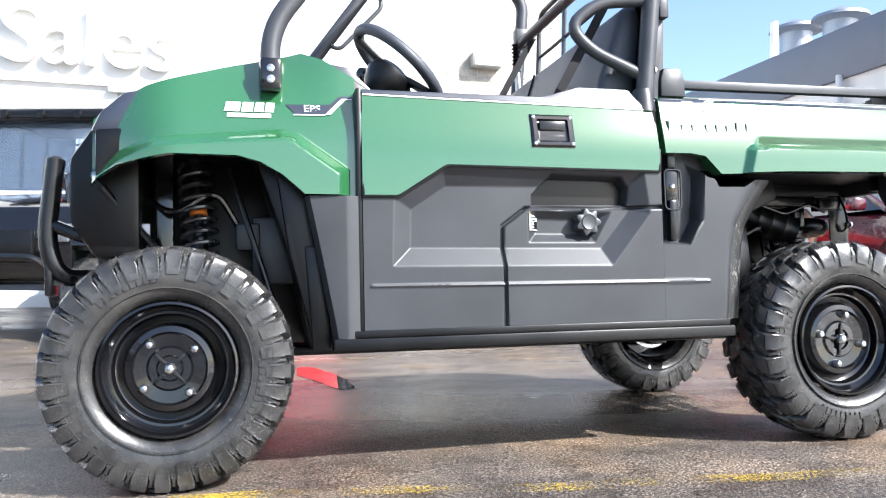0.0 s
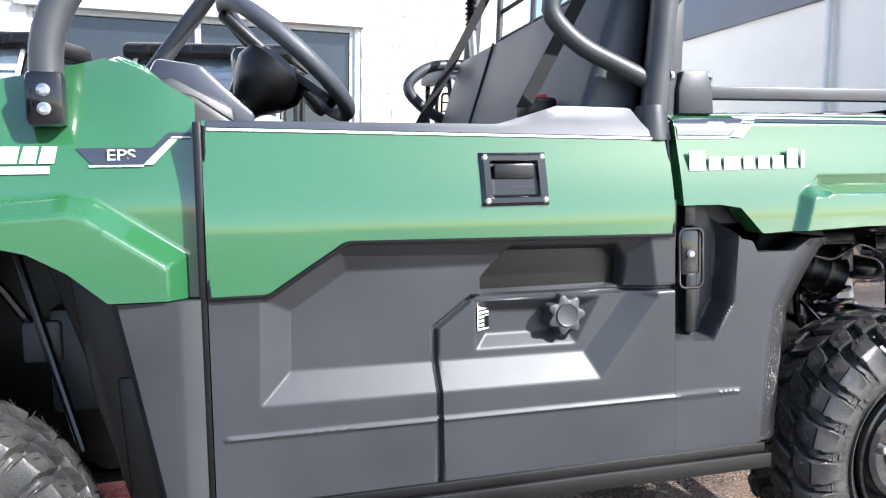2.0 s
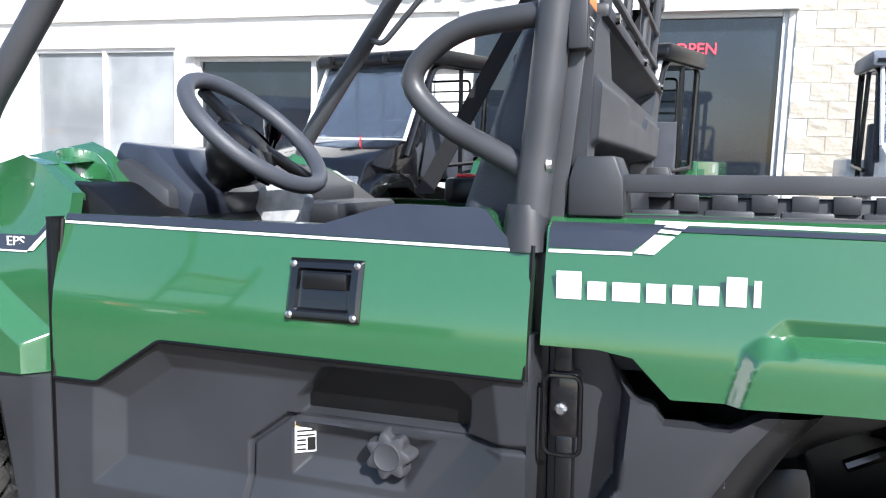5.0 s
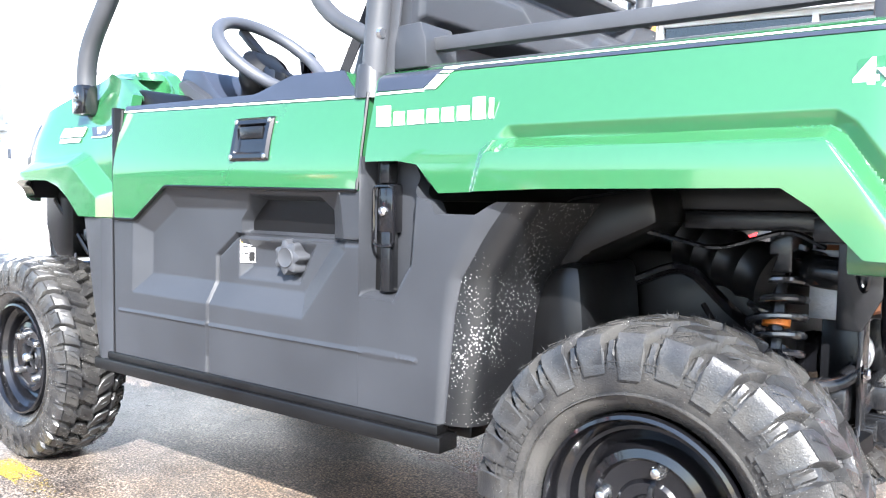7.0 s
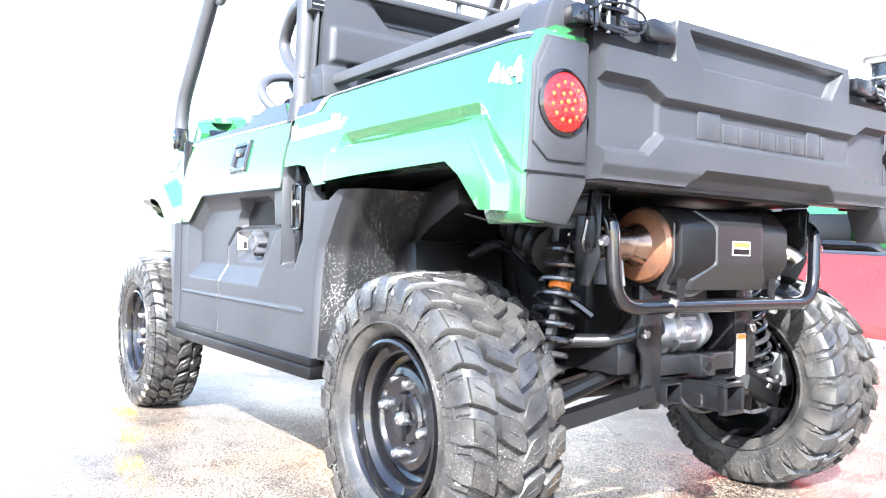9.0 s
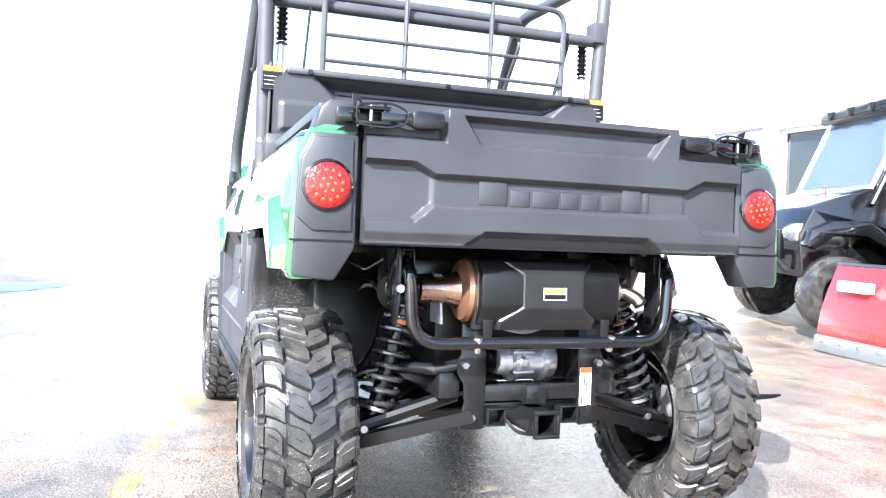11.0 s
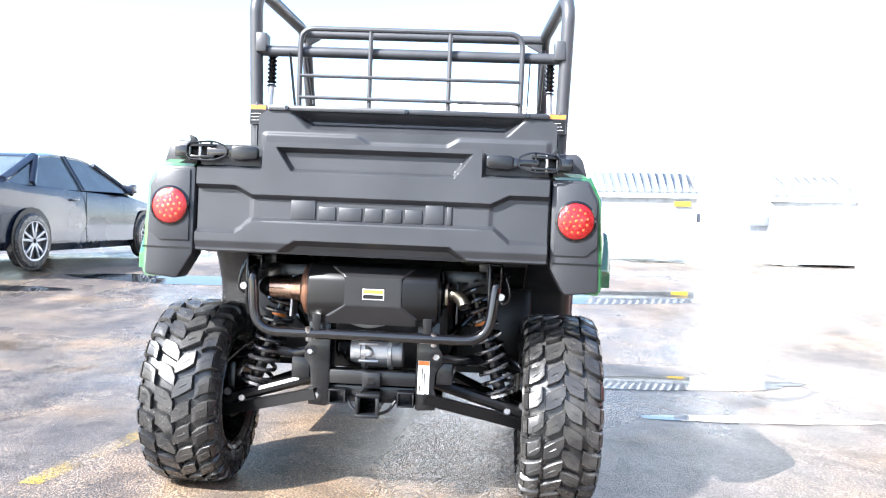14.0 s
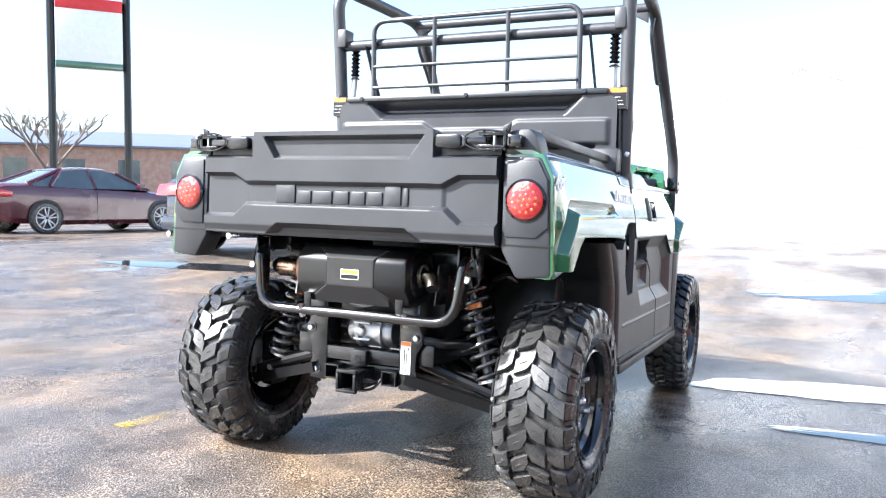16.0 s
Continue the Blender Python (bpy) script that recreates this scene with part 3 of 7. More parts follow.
# ---- wheels ----
def tyre_mesh(radius, width, count):
    """Tyre carcass with angled lugs that wrap over the shoulder."""
    w, body = width / 2, radius - 0.021
    prof = [(0.170, w * 0.60), (0.178, w * 0.80), (0.200, w * 0.95), (0.235, w * 1.0), (0.252, w * 0.99), (body - 0.026, w * 0.965), (body - 0.010, w * 0.88), (body, w * 0.72), (body + 0.005, 0), (body, -w * 0.72), (body - 0.010, -w * 0.88), (body - 0.026, -w * 0.965), (0.252, -w * 0.99), (0.235, -w), (0.200, -w * 0.95), (0.178, -w * 0.80), (0.170, -w * 0.60)]
    bm = lathe(prof, 72, closed=True)

    def crown(v):
        """Tread radius across the tyre, v from 0 at the centre to 1 at the shoulder."""
        return radius - 0.010 * abs(v) ** 2.6

    def lug(stations, deep=0.017, edge=0.0022):
        """A tread block: stations (across, low end, high end, radius) along it, with a worn edge round its top."""
        rows = []
        last = len(stations) - 1
        for i, (v, lo, hi, r) in enumerate(stations):
            end = 1 if i == 0 else -1 if i == last else 0
            row = []
            for u, rr, pull in ((lo - 0.003, r - deep, 0), (lo, r - edge, 0), (lo + edge, r, 1), (hi - edge, r, 1), (hi, r - edge, 0), (hi + 0.003, r - deep, 0)):
                a = u / radius
                row.append(bm.verts.new((rr * math.cos(a), -(v * w + pull * end * edge * (1 if stations[last][0] > stations[0][0] else -1)), rr * math.sin(a))))
            rows.append(row)
        for p, q in zip(rows, rows[1:]):
            for j in range(5):
                bm.faces.new((p[j], p[j + 1], q[j + 1], q[j]))
        bm.faces.new(rows[0][::-1])
        bm.faces.new(rows[-1])

    pitch = math.tau * radius / count
    cuts = []
    for k in range(count):
        for sd, off in ((1, 0.0), (-1, 0.5)):
            u = (k + off) * pitch
            odd = k % 2
            # shoulder block, slanting, with its wrap on to the side wall
            inner = 0.50 + 0.05 * odd
            th = 0.66 * pitch
            lug([(sd * inner, u - 0.26 * pitch, u - 0.34 * pitch + th, crown(inner)), (sd * 0.68, u - 0.10 * pitch, u - 0.10 * pitch + th, crown(0.68)), (sd * 0.90, u + 0.03 * pitch, u + 0.02 * pitch + th, crown(0.90) - 0.004)])
            lug([(sd * 0.90, u + 0.03 * pitch, u + 0.02 * pitch + th, crown(0.90) - 0.0045), (sd * 1.0, u + 0.04 * pitch, u + 0.01 * pitch + th, radius - 0.026), (sd * 1.035, u + 0.08 * pitch, u - 0.04 * pitch + th, radius - (0.068 if odd else 0.058))], 0.016)
            # small grip pad in the gap between two shoulder blocks
            lug([(sd * 0.88, u + th + 0.12 * pitch, u + 0.93 * pitch, radius - 0.024), (sd * 1.0, u + th + 0.13 * pitch, u + 0.92 * pitch, radius - 0.044), (sd * 1.010, u + th + 0.13 * pitch, u + 0.90 * pitch, radius - 0.062)], 0.005, 0.001)
            # slanting inner block, half a step on, with a short cut across its middle
            c = u + 0.36 * pitch
            t2 = 0.64 * pitch
            lug([(sd * -0.03, c - 0.66 * pitch, c - 0.66 * pitch + t2 * 0.62, crown(0)), (sd * 0.12, c - 0.56 * pitch, c - 0.52 * pitch + t2, crown(0.12)), (sd * 0.30, c - 0.40 * pitch, c - 0.38 * pitch + t2, crown(0.30)), (sd * (0.45 + 0.03 * odd), c - 0.22 * pitch, c - 0.30 * pitch + t2, crown(0.46))])
            mid = c - 0.40 * pitch + t2 * 0.5
            cuts += [(sd * 0.16, mid - 0.12 * pitch, sd * 0.33, mid + 0.03 * pitch, crown(0.24)), (sd * 0.58, u - 0.14 * pitch + th * 0.45, sd * 0.84, u + 0.02 * pitch + th * 0.62, crown(0.72))]
    # fine cuts in the blocks, as thin proud beads of rubber
    for v0, u0, v1, u1, r in cuts:
        q = [bm.verts.new(((r + h) * math.cos(uu / radius), -v * w, (r + h) * math.sin(uu / radius))) for v, uu, h in ((v0, u0 - 0.0012, 0.0002), (v1, u1 - 0.0012, 0.0002), (v1, u1, 0.0014), (v0, u0, 0.0014), (v1, u1 + 0.0012, 0.0002), (v0, u0 + 0.0012, 0.0002))]
        bm.faces.new((q[0], q[1], q[2], q[3]))
        bm.faces.new((q[3], q[2], q[4], q[5]))
    # moulding whiskers left on the tread
    rnd = random.Random(count)
    for _ in range(420):
        a, o = rnd.uniform(0, math.tau), rnd.choice((-1, 1)) * w * rnd.uniform(0.35, 0.98)
        r0 = radius - 0.004 - 0.028 * max(0.0, abs(o) / w - 0.8) / 0.2
        up = Vector((math.cos(a) + rnd.uniform(-0.3, 0.3), rnd.uniform(-0.5, 0.5), math.sin(a) + rnd.uniform(-0.3, 0.3))).normalized()
        c0 = Vector((r0 * math.cos(a), -o, r0 * math.sin(a)))
        t1 = up.orthogonal().normalized() * 0.0009
        t2 = up.cross(t1)
        tip = bm.verts.new(c0 + up * rnd.uniform(0.006, 0.012))
        q = [bm.verts.new(c0 + v) for v in (t1, -t1 * 0.5 + t2 * 0.87, -t1 * 0.5 - t2 * 0.87)]
        for i in range(3):
            bm.faces.new((q[i], q[(i + 1) % 3], tip))
    # raised rings and bars on the side wall
    for s in (1, -1):
        for r in (0.206, 0.258):
            rows = []
            for rr, o in ((r - 0.003, w * 0.955), (r - 0.001, w * 1.012), (r + 0.001, w * 1.012), (r + 0.003, w * 0.955)):
                rows.append([bm.verts.new((rr * math.cos(t), -s * o, rr * math.sin(t))) for t in (math.tau * i / 72 for i in range(72))])
            for p, q in zip(rows, rows[1:]):
                for i in range(72):
                    bm.faces.new((p[i], p[(i + 1) % 72], q[(i + 1) % 72], q[i]))
        for c0 in (0.3, 2.6, 4.4):
            for i in range(9):
                t0 = c0 + i * 0.075
                q = []
                for tt, rr in ((t0, 0.222), (t0 + 0.05, 0.222), (t0 + 0.05, 0.243), (t0, 0.243)):
                    q.append((tt, rr))
                lo = [bm.verts.new((rr * math.cos(tt), -s * w * 0.985, rr * math.sin(tt))) for tt, rr in q]
                hi = [bm.verts.new((rr * math.cos(tt), -s * w * 1.016, rr * math.sin(tt))) for tt, rr in q]
                bm.faces.new(hi)
                for i2 in range(4):
                    bm.faces.new((lo[i2], lo[(i2 + 1) % 4], hi[(i2 + 1) % 4], hi[i2]))
    return bm


def wheel(x, s, radius, width, centre, o, count, turn):
    """One wheel: pressed steel rim with its tyre, hub cross and nuts."""
    cy = s * centre
    m = Matrix.Translation((x, cy, radius - 0.005)) @ Matrix.Rotation(0 if s < 0 else math.pi, 4, "Z") @ Matrix.Rotation(radians(turn), 4, "Y")
    prof = [(0.172, o + 0.010), (0.170, o + 0.022), (0.164, o + 0.024), (0.159, o + 0.014), (0.157, o - 0.006), (0.146, o - 0.018), (0.140, o - 0.019), (0.134, o - 0.040), (0.124, o - 0.045), (0.119, o - 0.034), (0.108, o - 0.016), (0.094, o - 0.012), (0.088, o - 0.020), (0.058, o - 0.024), (0.052, o - 0.018), (0.034, o - 0.018), (0.030, o - 0.024), (0.001, o - 0.024)]
    back = [(0.172, -o - 0.02), (0.165, -o), (0.15, -o + 0.02), (0.150, o - 0.06), (0.12, o - 0.06), (0.001, o - 0.06)]
    bm = lathe(prof, 56)
    join(bm, lathe(back, 40))
    rim = part("wheel", bm, GLOSS, car, "black pressed-steel wheel with knobbly tyre")
    rim.matrix_local = m
    part("tyre", tyre_mesh(radius, width, count), RUBBER, rim, "black knobbly off-road tyre, wet and dusty", angle=40)
    hb = bmesh.new()
    for k in range(4):
        a = math.tau * k / 4 - 0.1
        join(hb, prism([(0.012, -0.006), (0.050, -0.004), (0.050, 0.004), (0.012, 0.006)], "y", -(o - 0.024), -(o - 0.012), 0.002), Matrix.Rotation(a, 4, "Y"))
    part("hub_cross", hb, TUBE, rim)
    part("hub_nut", lathe([(0.017, o - 0.020), (0.016, o - 0.006), (0.010, o + 0.002), (0.005, o + 0.004)], 8), STEEL, rim, "bright steel axle nut")
    for k in range(4):
        a = math.tau * k / 4
        part("wheel_nut", lathe([(0.0125, o - 0.024), (0.0115, o - 0.008), (0.008, o - 0.001), (0.003, o + 0.001)], 12, m=Matrix.Translation((0.078 * math.cos(a), 0, 0.078 * math.sin(a)))), STEEL, rim, "bright wheel nut")
    return rim


wheel(-1.005, -1, 0.314, 0.202, 0.641, 0.069, 32, 52)
wheel(-1.005, 1, 0.314, 0.202, 0.641, 0.069, 32, 50)
wheel(1.005, -1, 0.314, 0.245, 0.609, 0.086, 25, 13)
wheel(1.005, 1, 0.314, 0.245, 0.609, 0.086, 25, 33)


# ---- sill, floor, chassis ----
def underbody():
    for s in (-1, 1):
        bm = box(-0.59, 0.612, s * 0.655, s * 0.715, 0.335, 0.368, 0.005)
        part("side_sill", bm, DARK, car, "black steel side sill")
        part("sill_flange", box(-0.55, 0.60, s * 0.67, s * 0.707, 0.368, 0.388, 0.003), DARK, car)
        # door gap strips
        part("door_jamb", box(-0.519, -0.506, s * 0.60, s * 0.697, 0.37, 1.05, 0.002), DARK, car)
        part("door_jamb", box(0.385, 0.412, s * 0.58, s * 0.655, 0.60, 1.06, 0.002), DARK, car)
    part("floor_pan", box(-0.62, 0.62, -0.62, 0.62, 0.345, 0.375, 0.004), DARK, car)
    part("skid_plate", box(-1.15, 0.95, -0.22, 0.22, 0.29, 0.32, 0.01), DARK, car)
    for s in (-1, 1):
        part("frame_rail", box(-1.20, 1.22, s * 0.20, s * 0.26, 0.40, 0.47, 0.006), TUBE, car)
        part("inner_fender", prism([(-0.60, 0.35), (-0.60, 0.98), (-0.72, 0.98), (-0.80, 0.90), (-0.70, 0.60), (-0.64, 0.35)], "y", s * 0.30, s * 0.60, 0.01), DARK, car)
        part("inner_fender_edge", prism([(-0.60, 0.37), (-0.60, 0.88), (-0.74, 0.88), (-0.70, 0.60), (-0.64, 0.37)], "y", s * 0.60, s * 0.648, 0.006), DARK, car)
        part("inner_fender_top", prism([(-1.20, 0.80), (-1.20, 0.94), (-0.62, 0.98), (-0.62, 0.92), (-1.12, 0.90)], "y", s * 0.22, s * 0.60, 0.008), DARK, car)
        part("battery_box", box(-0.80, -0.66, s * 0.28, s * 0.46, 0.52, 0.72, 0.012), PLASTIC, car)
    for s in (-1, 1):
        part("inner_liner", prism([(-1.22, 0.50), (-1.20, 0.93), (-0.61, 0.97), (-0.61, 0.335), (-0.74, 0.335), (-0.86, 0.42)], "y", s * 0.235, s * 0.262, 0.008), DARK, car, "black moulded wheel-well liner")
        part("mud_flap", prism([(-0.64, 0.335), (-0.66, 0.62), (-0.60, 0.62), (-0.59, 0.335)], "y", s * 0.26, s * 0.655, 0.006), DARK, car)
        part("reservoir", box(-0.845, -0.775, s * 0.40, s * 0.47, 0.62, 0.70, 0.010), PLASTIC, car, "grey plastic reservoir")
    part("firewall", box(-0.64, -0.60, -0.64, 0.64, 0.36, 1.02, 0.006), DARK, car)
    part("radiator", box(-1.16, -1.12, -0.30, 0.30, 0.45, 0.95, 0.006), DARK, car)
    part("front_gearcase", box(-1.10, -0.86, -0.18, 0.18, 0.40, 0.88, 0.03), DARK, car)
    part("engine", box(0.62, 1.10, -0.24, 0.24, 0.42, 0.72, 0.03), DARK, car)
    for s in (-1, 1):
        part("liner_upper", prism([(0.68, 0.60), (0.745, 0.820), (0.925, 0.845), (0.940, 0.775), (0.80, 0.712)], "y", s * 0.50, s * 0.26, 0.018), DARK, car, "black moulded wheel-well liner")
        part("liner_lower", prism([(0.66, 0.40), (0.68, 0.60), (0.73, 0.69), (0.80, 0.70), (0.83, 0.40)], "y", s * 0.53, s * 0.24, 0.03), DARK, car)
        part("subframe_bar", box(0.94, 1.19, s * 0.33, s * 0.37, 0.765, 0.800, 0.004), TUBE, car, "grey steel subframe bar")
        part("subframe_bar", box(1.10, 1.14, s * 0.20, s * 0.37, 0.69, 0.765, 0.004), TUBE, car)
        part("heat_plate", prism([(1.15, 0.60), (1.15, 0.73), (1.22, 0.73), (1.24, 0.60)], "y", s * 0.262, s * 0.268, 0.001), ALLOY if s < 0 else TUBE, car, "bare metal heat plate")
        part("hose", tube([(0.86, s * 0.40, 0.66), (0.95, s * 0.38, 0.70), (1.02, s * 0.30, 0.60), (1.10, s * 0.22, 0.52)], 0.012, 0.05, seg=8), GLOSS, car)
        part("cable", tube([(0.90, s * 0.45, 0.76), (1.02, s * 0.42, 0.73), (1.14, s * 0.39, 0.77), (1.20, s * 0.40, 0.74)], 0.005, 0.03, seg=6), GLOSS, car)
        part("hose", tube([(-1.10, s * 0.42, 0.78), (-1.02, s * 0.47, 0.72), (-0.90, s * 0.45, 0.80), (-0.82, s * 0.42, 0.66)], 0.010, 0.05, seg=8), GLOSS, car)
        part("horn_bracket", box(-1.17, -1.08, s * 0.44, s * 0.46, 0.66, 0.70, 0.003), ALLOY, car)
        part("cable", tube([(-1.14, s * 0.46, 0.70), (-1.10, s * 0.49, 0.60), (-1.06, s * 0.50, 0.50)], 0.006, 0.03, seg=6), GLOSS, car)
    duct = lathe([(0.052 if k % 3 else 0.058, 0.016 * k) for k in range(13)], 20, m=Matrix.Translation((0.93, -0.30, 0.74)) @ Matrix.Rotation(radians(75), 4, "Z") @ Matrix.Rotation(radians(20), 4, "X"))
    part("air_duct", duct, DARK, car, "ribbed black air duct")


def bar(a, b, r, name, material=TUBE, parent=None, label=""):
    return part(name, tube([a, b], r, 0, seg=10), material, parent or car, label)


def shock(a, b, name="shock_absorber"):
    """Coil-over damper between two eyes."""
    a, b = Vector(a), Vector(b)
    d = b - a
    turns, n, rc = 11.0, 330, 0.048
    side = d.normalized().orthogonal().normalized()
    other = d.normalized().cross(side)
    body = part(name, tube([a, a + d * 0.55], 0.014, 0, bm=tube([a + d * 0.5, b], 0.021, 0)), TUBE, car, "black coil-over shock absorber")
    pts = [a + d * (0.07 + 0.78 * i / n) + (side * math.cos(math.tau * turns * i / n) + other * math.sin(math.tau * turns * i / n)) * rc for i in range(n + 1)]
    part("coil_spring", tube(pts, 0.0072, 0, seg=8), SPRING, body, "gloss black coil spring")
    c0 = a + d * 0.33
    part("spring_collar", tube([c0, c0 + d.normalized() * 0.018], 0.025, 0, seg=14), ORANGE, body, "orange spring collar")
    for t in (0.05, 0.85):
        part("spring_seat", tube([a + d * t, a + d * (t + 0.02)], 0.046, 0, seg=16), STEEL if t > 0.5 else TUBE, body)
    return body


def suspension():
    for s in (-1, 1):
        # rear
        shock((1.105, s * 0.290 + 0.006, 0.755), (1.115, s * 0.432 + 0.006, 0.300))
        bar((1.16, s * 0.19, 0.40), (1.12, s * 0.50, 0.30), 0.020, "lower_arm", DARK)
        bar((0.86, s * 0.19, 0.40), (1.08, s * 0.50, 0.30), 0.020, "lower_arm", DARK)
        part("lower_arm_rail", tube([(1.24, s * 0.17, 0.36), (1.10, s * 0.53, 0.255)], 0.024, 0, seg=4), DARK, car)
        part("upper_arm", tube([(1.22, s * 0.20, 0.492), (1.20, s * 0.26, 0.475), (1.10, s * 0.34, 0.470), (1.06, s * 0.48, 0.44)], 0.0165, 0.05, seg=12), TUBE, car, "black bent-tube upper arm")
        bk = part("arm_bracket", prism([(s * 0.40, 0.275), (s * 0.40, 0.318), (s * 0.425, 0.338), (s * 0.452, 0.330), (s * 0.475, 0.285), (s * 0.475, 0.250)], "x", 1.128, 1.136, 0.002), TUBE, car)
        part("bolt", lathe([(0.014, 0), (0.014, 0.006), (0.010, 0.012), (0.0, 0.012)], 10, m=Matrix.Translation((1.136, s * 0.440, 0.312)) @ Matrix.Rotation(math.pi / 2, 4, "Z")), STEEL, bk)
        part("axle_boot", lathe([(0.050 - 0.0022 * k - (0.008 if k % 2 else 0), 0.008 * k) for k in range(11)], 24, m=Matrix.Translation((1.005, s * 0.50, 0.315)) @ Matrix.Rotation(0 if s > 0 else math.pi, 4, "Z")), DARK, car, "ribbed black rubber axle boot")
        cp = part("brake_caliper", box(1.085, 1.135, s * 0.520, s * 0.575, 0.30, 0.40, 0.012), ALLOY, car, "bare alloy brake caliper")
        part("bleed_screw", tube([(1.12, s * 0.525, 0.40), (1.125, s * 0.520, 0.425)], 0.005, 0, seg=8), STEEL, cp)
        part("brake_line", tube([(1.12, s * 0.53, 0.40), (1.13, s * 0.46, 0.47), (1.06, s * 0.40, 0.52), (0.98, s * 0.36, 0.62)], 0.0055, 0.05, seg=6), GLOSS, car)
        bar((1.00, s * 0.10, 0.38), (1.005, s * 0.52, 0.31), 0.018, "drive_shaft", GLOSS)
        part("boot", lathe([(0.02, 0), (0.045, 0.01), (0.03, 0.02), (0.042, 0.03), (0.028, 0.04), (0.038, 0.05), (0.02, 0.06)], 20, m=Matrix.Translation((1.005, s * 0.46, 0.312))), DARK, car)
        part("knuckle", box(0.96, 1.06, s * 0.49, s * 0.55, 0.22, 0.42, 0.015), TUBE, car)
        part("brake_disc", lathe([(0.11, 0.0), (0.11, 0.006), (0.03, 0.006), (0.03, 0.0)], 36, m=Matrix.Translation((1.005, s * 0.555, 0.31))), STEEL, car)
        part("bracket_bolt", lathe([(0.014, 0), (0.012, 0.008)], 8, m=Matrix.Translation((1.14, s * 0.49, 0.33)) @ Matrix.Rotation(math.pi / 2, 4, "Z")), STEEL, car)
        # front
        shock((-0.96, s * 0.40, 0.90), (-0.93, s * 0.50, 0.42))
        bar((-0.80, s * 0.18, 0.40), (-0.98, s * 0.52, 0.28), 0.020, "lower_arm", DARK)
        bar((-1.14, s * 0.18, 0.40), (-1.03, s * 0.52, 0.28), 0.020, "lower_arm", DARK)
        bar((-1.10, s * 0.20, 0.55), (-1.02, s * 0.50, 0.45), 0.015, "upper_arm")
        part("shock_tower", box(-1.07, -1.02, s * 0.36, s * 0.42, 0.40, 0.92, 0.006), GLOSS, car)
        bar((-0.86, s * 0.44, 0.86), (-0.74, s * 0.52, 0.46), 0.009, "fender_stay")
        bar((-1.20, s * 0.50, 0.80), (-1.06, s * 0.46, 0.62), 0.012, "fender_stay")
        part("knuckle", box(-1.05, -0.95, s * 0.52, s * 0.57, 0.22, 0.45, 0.015), TUBE, car)


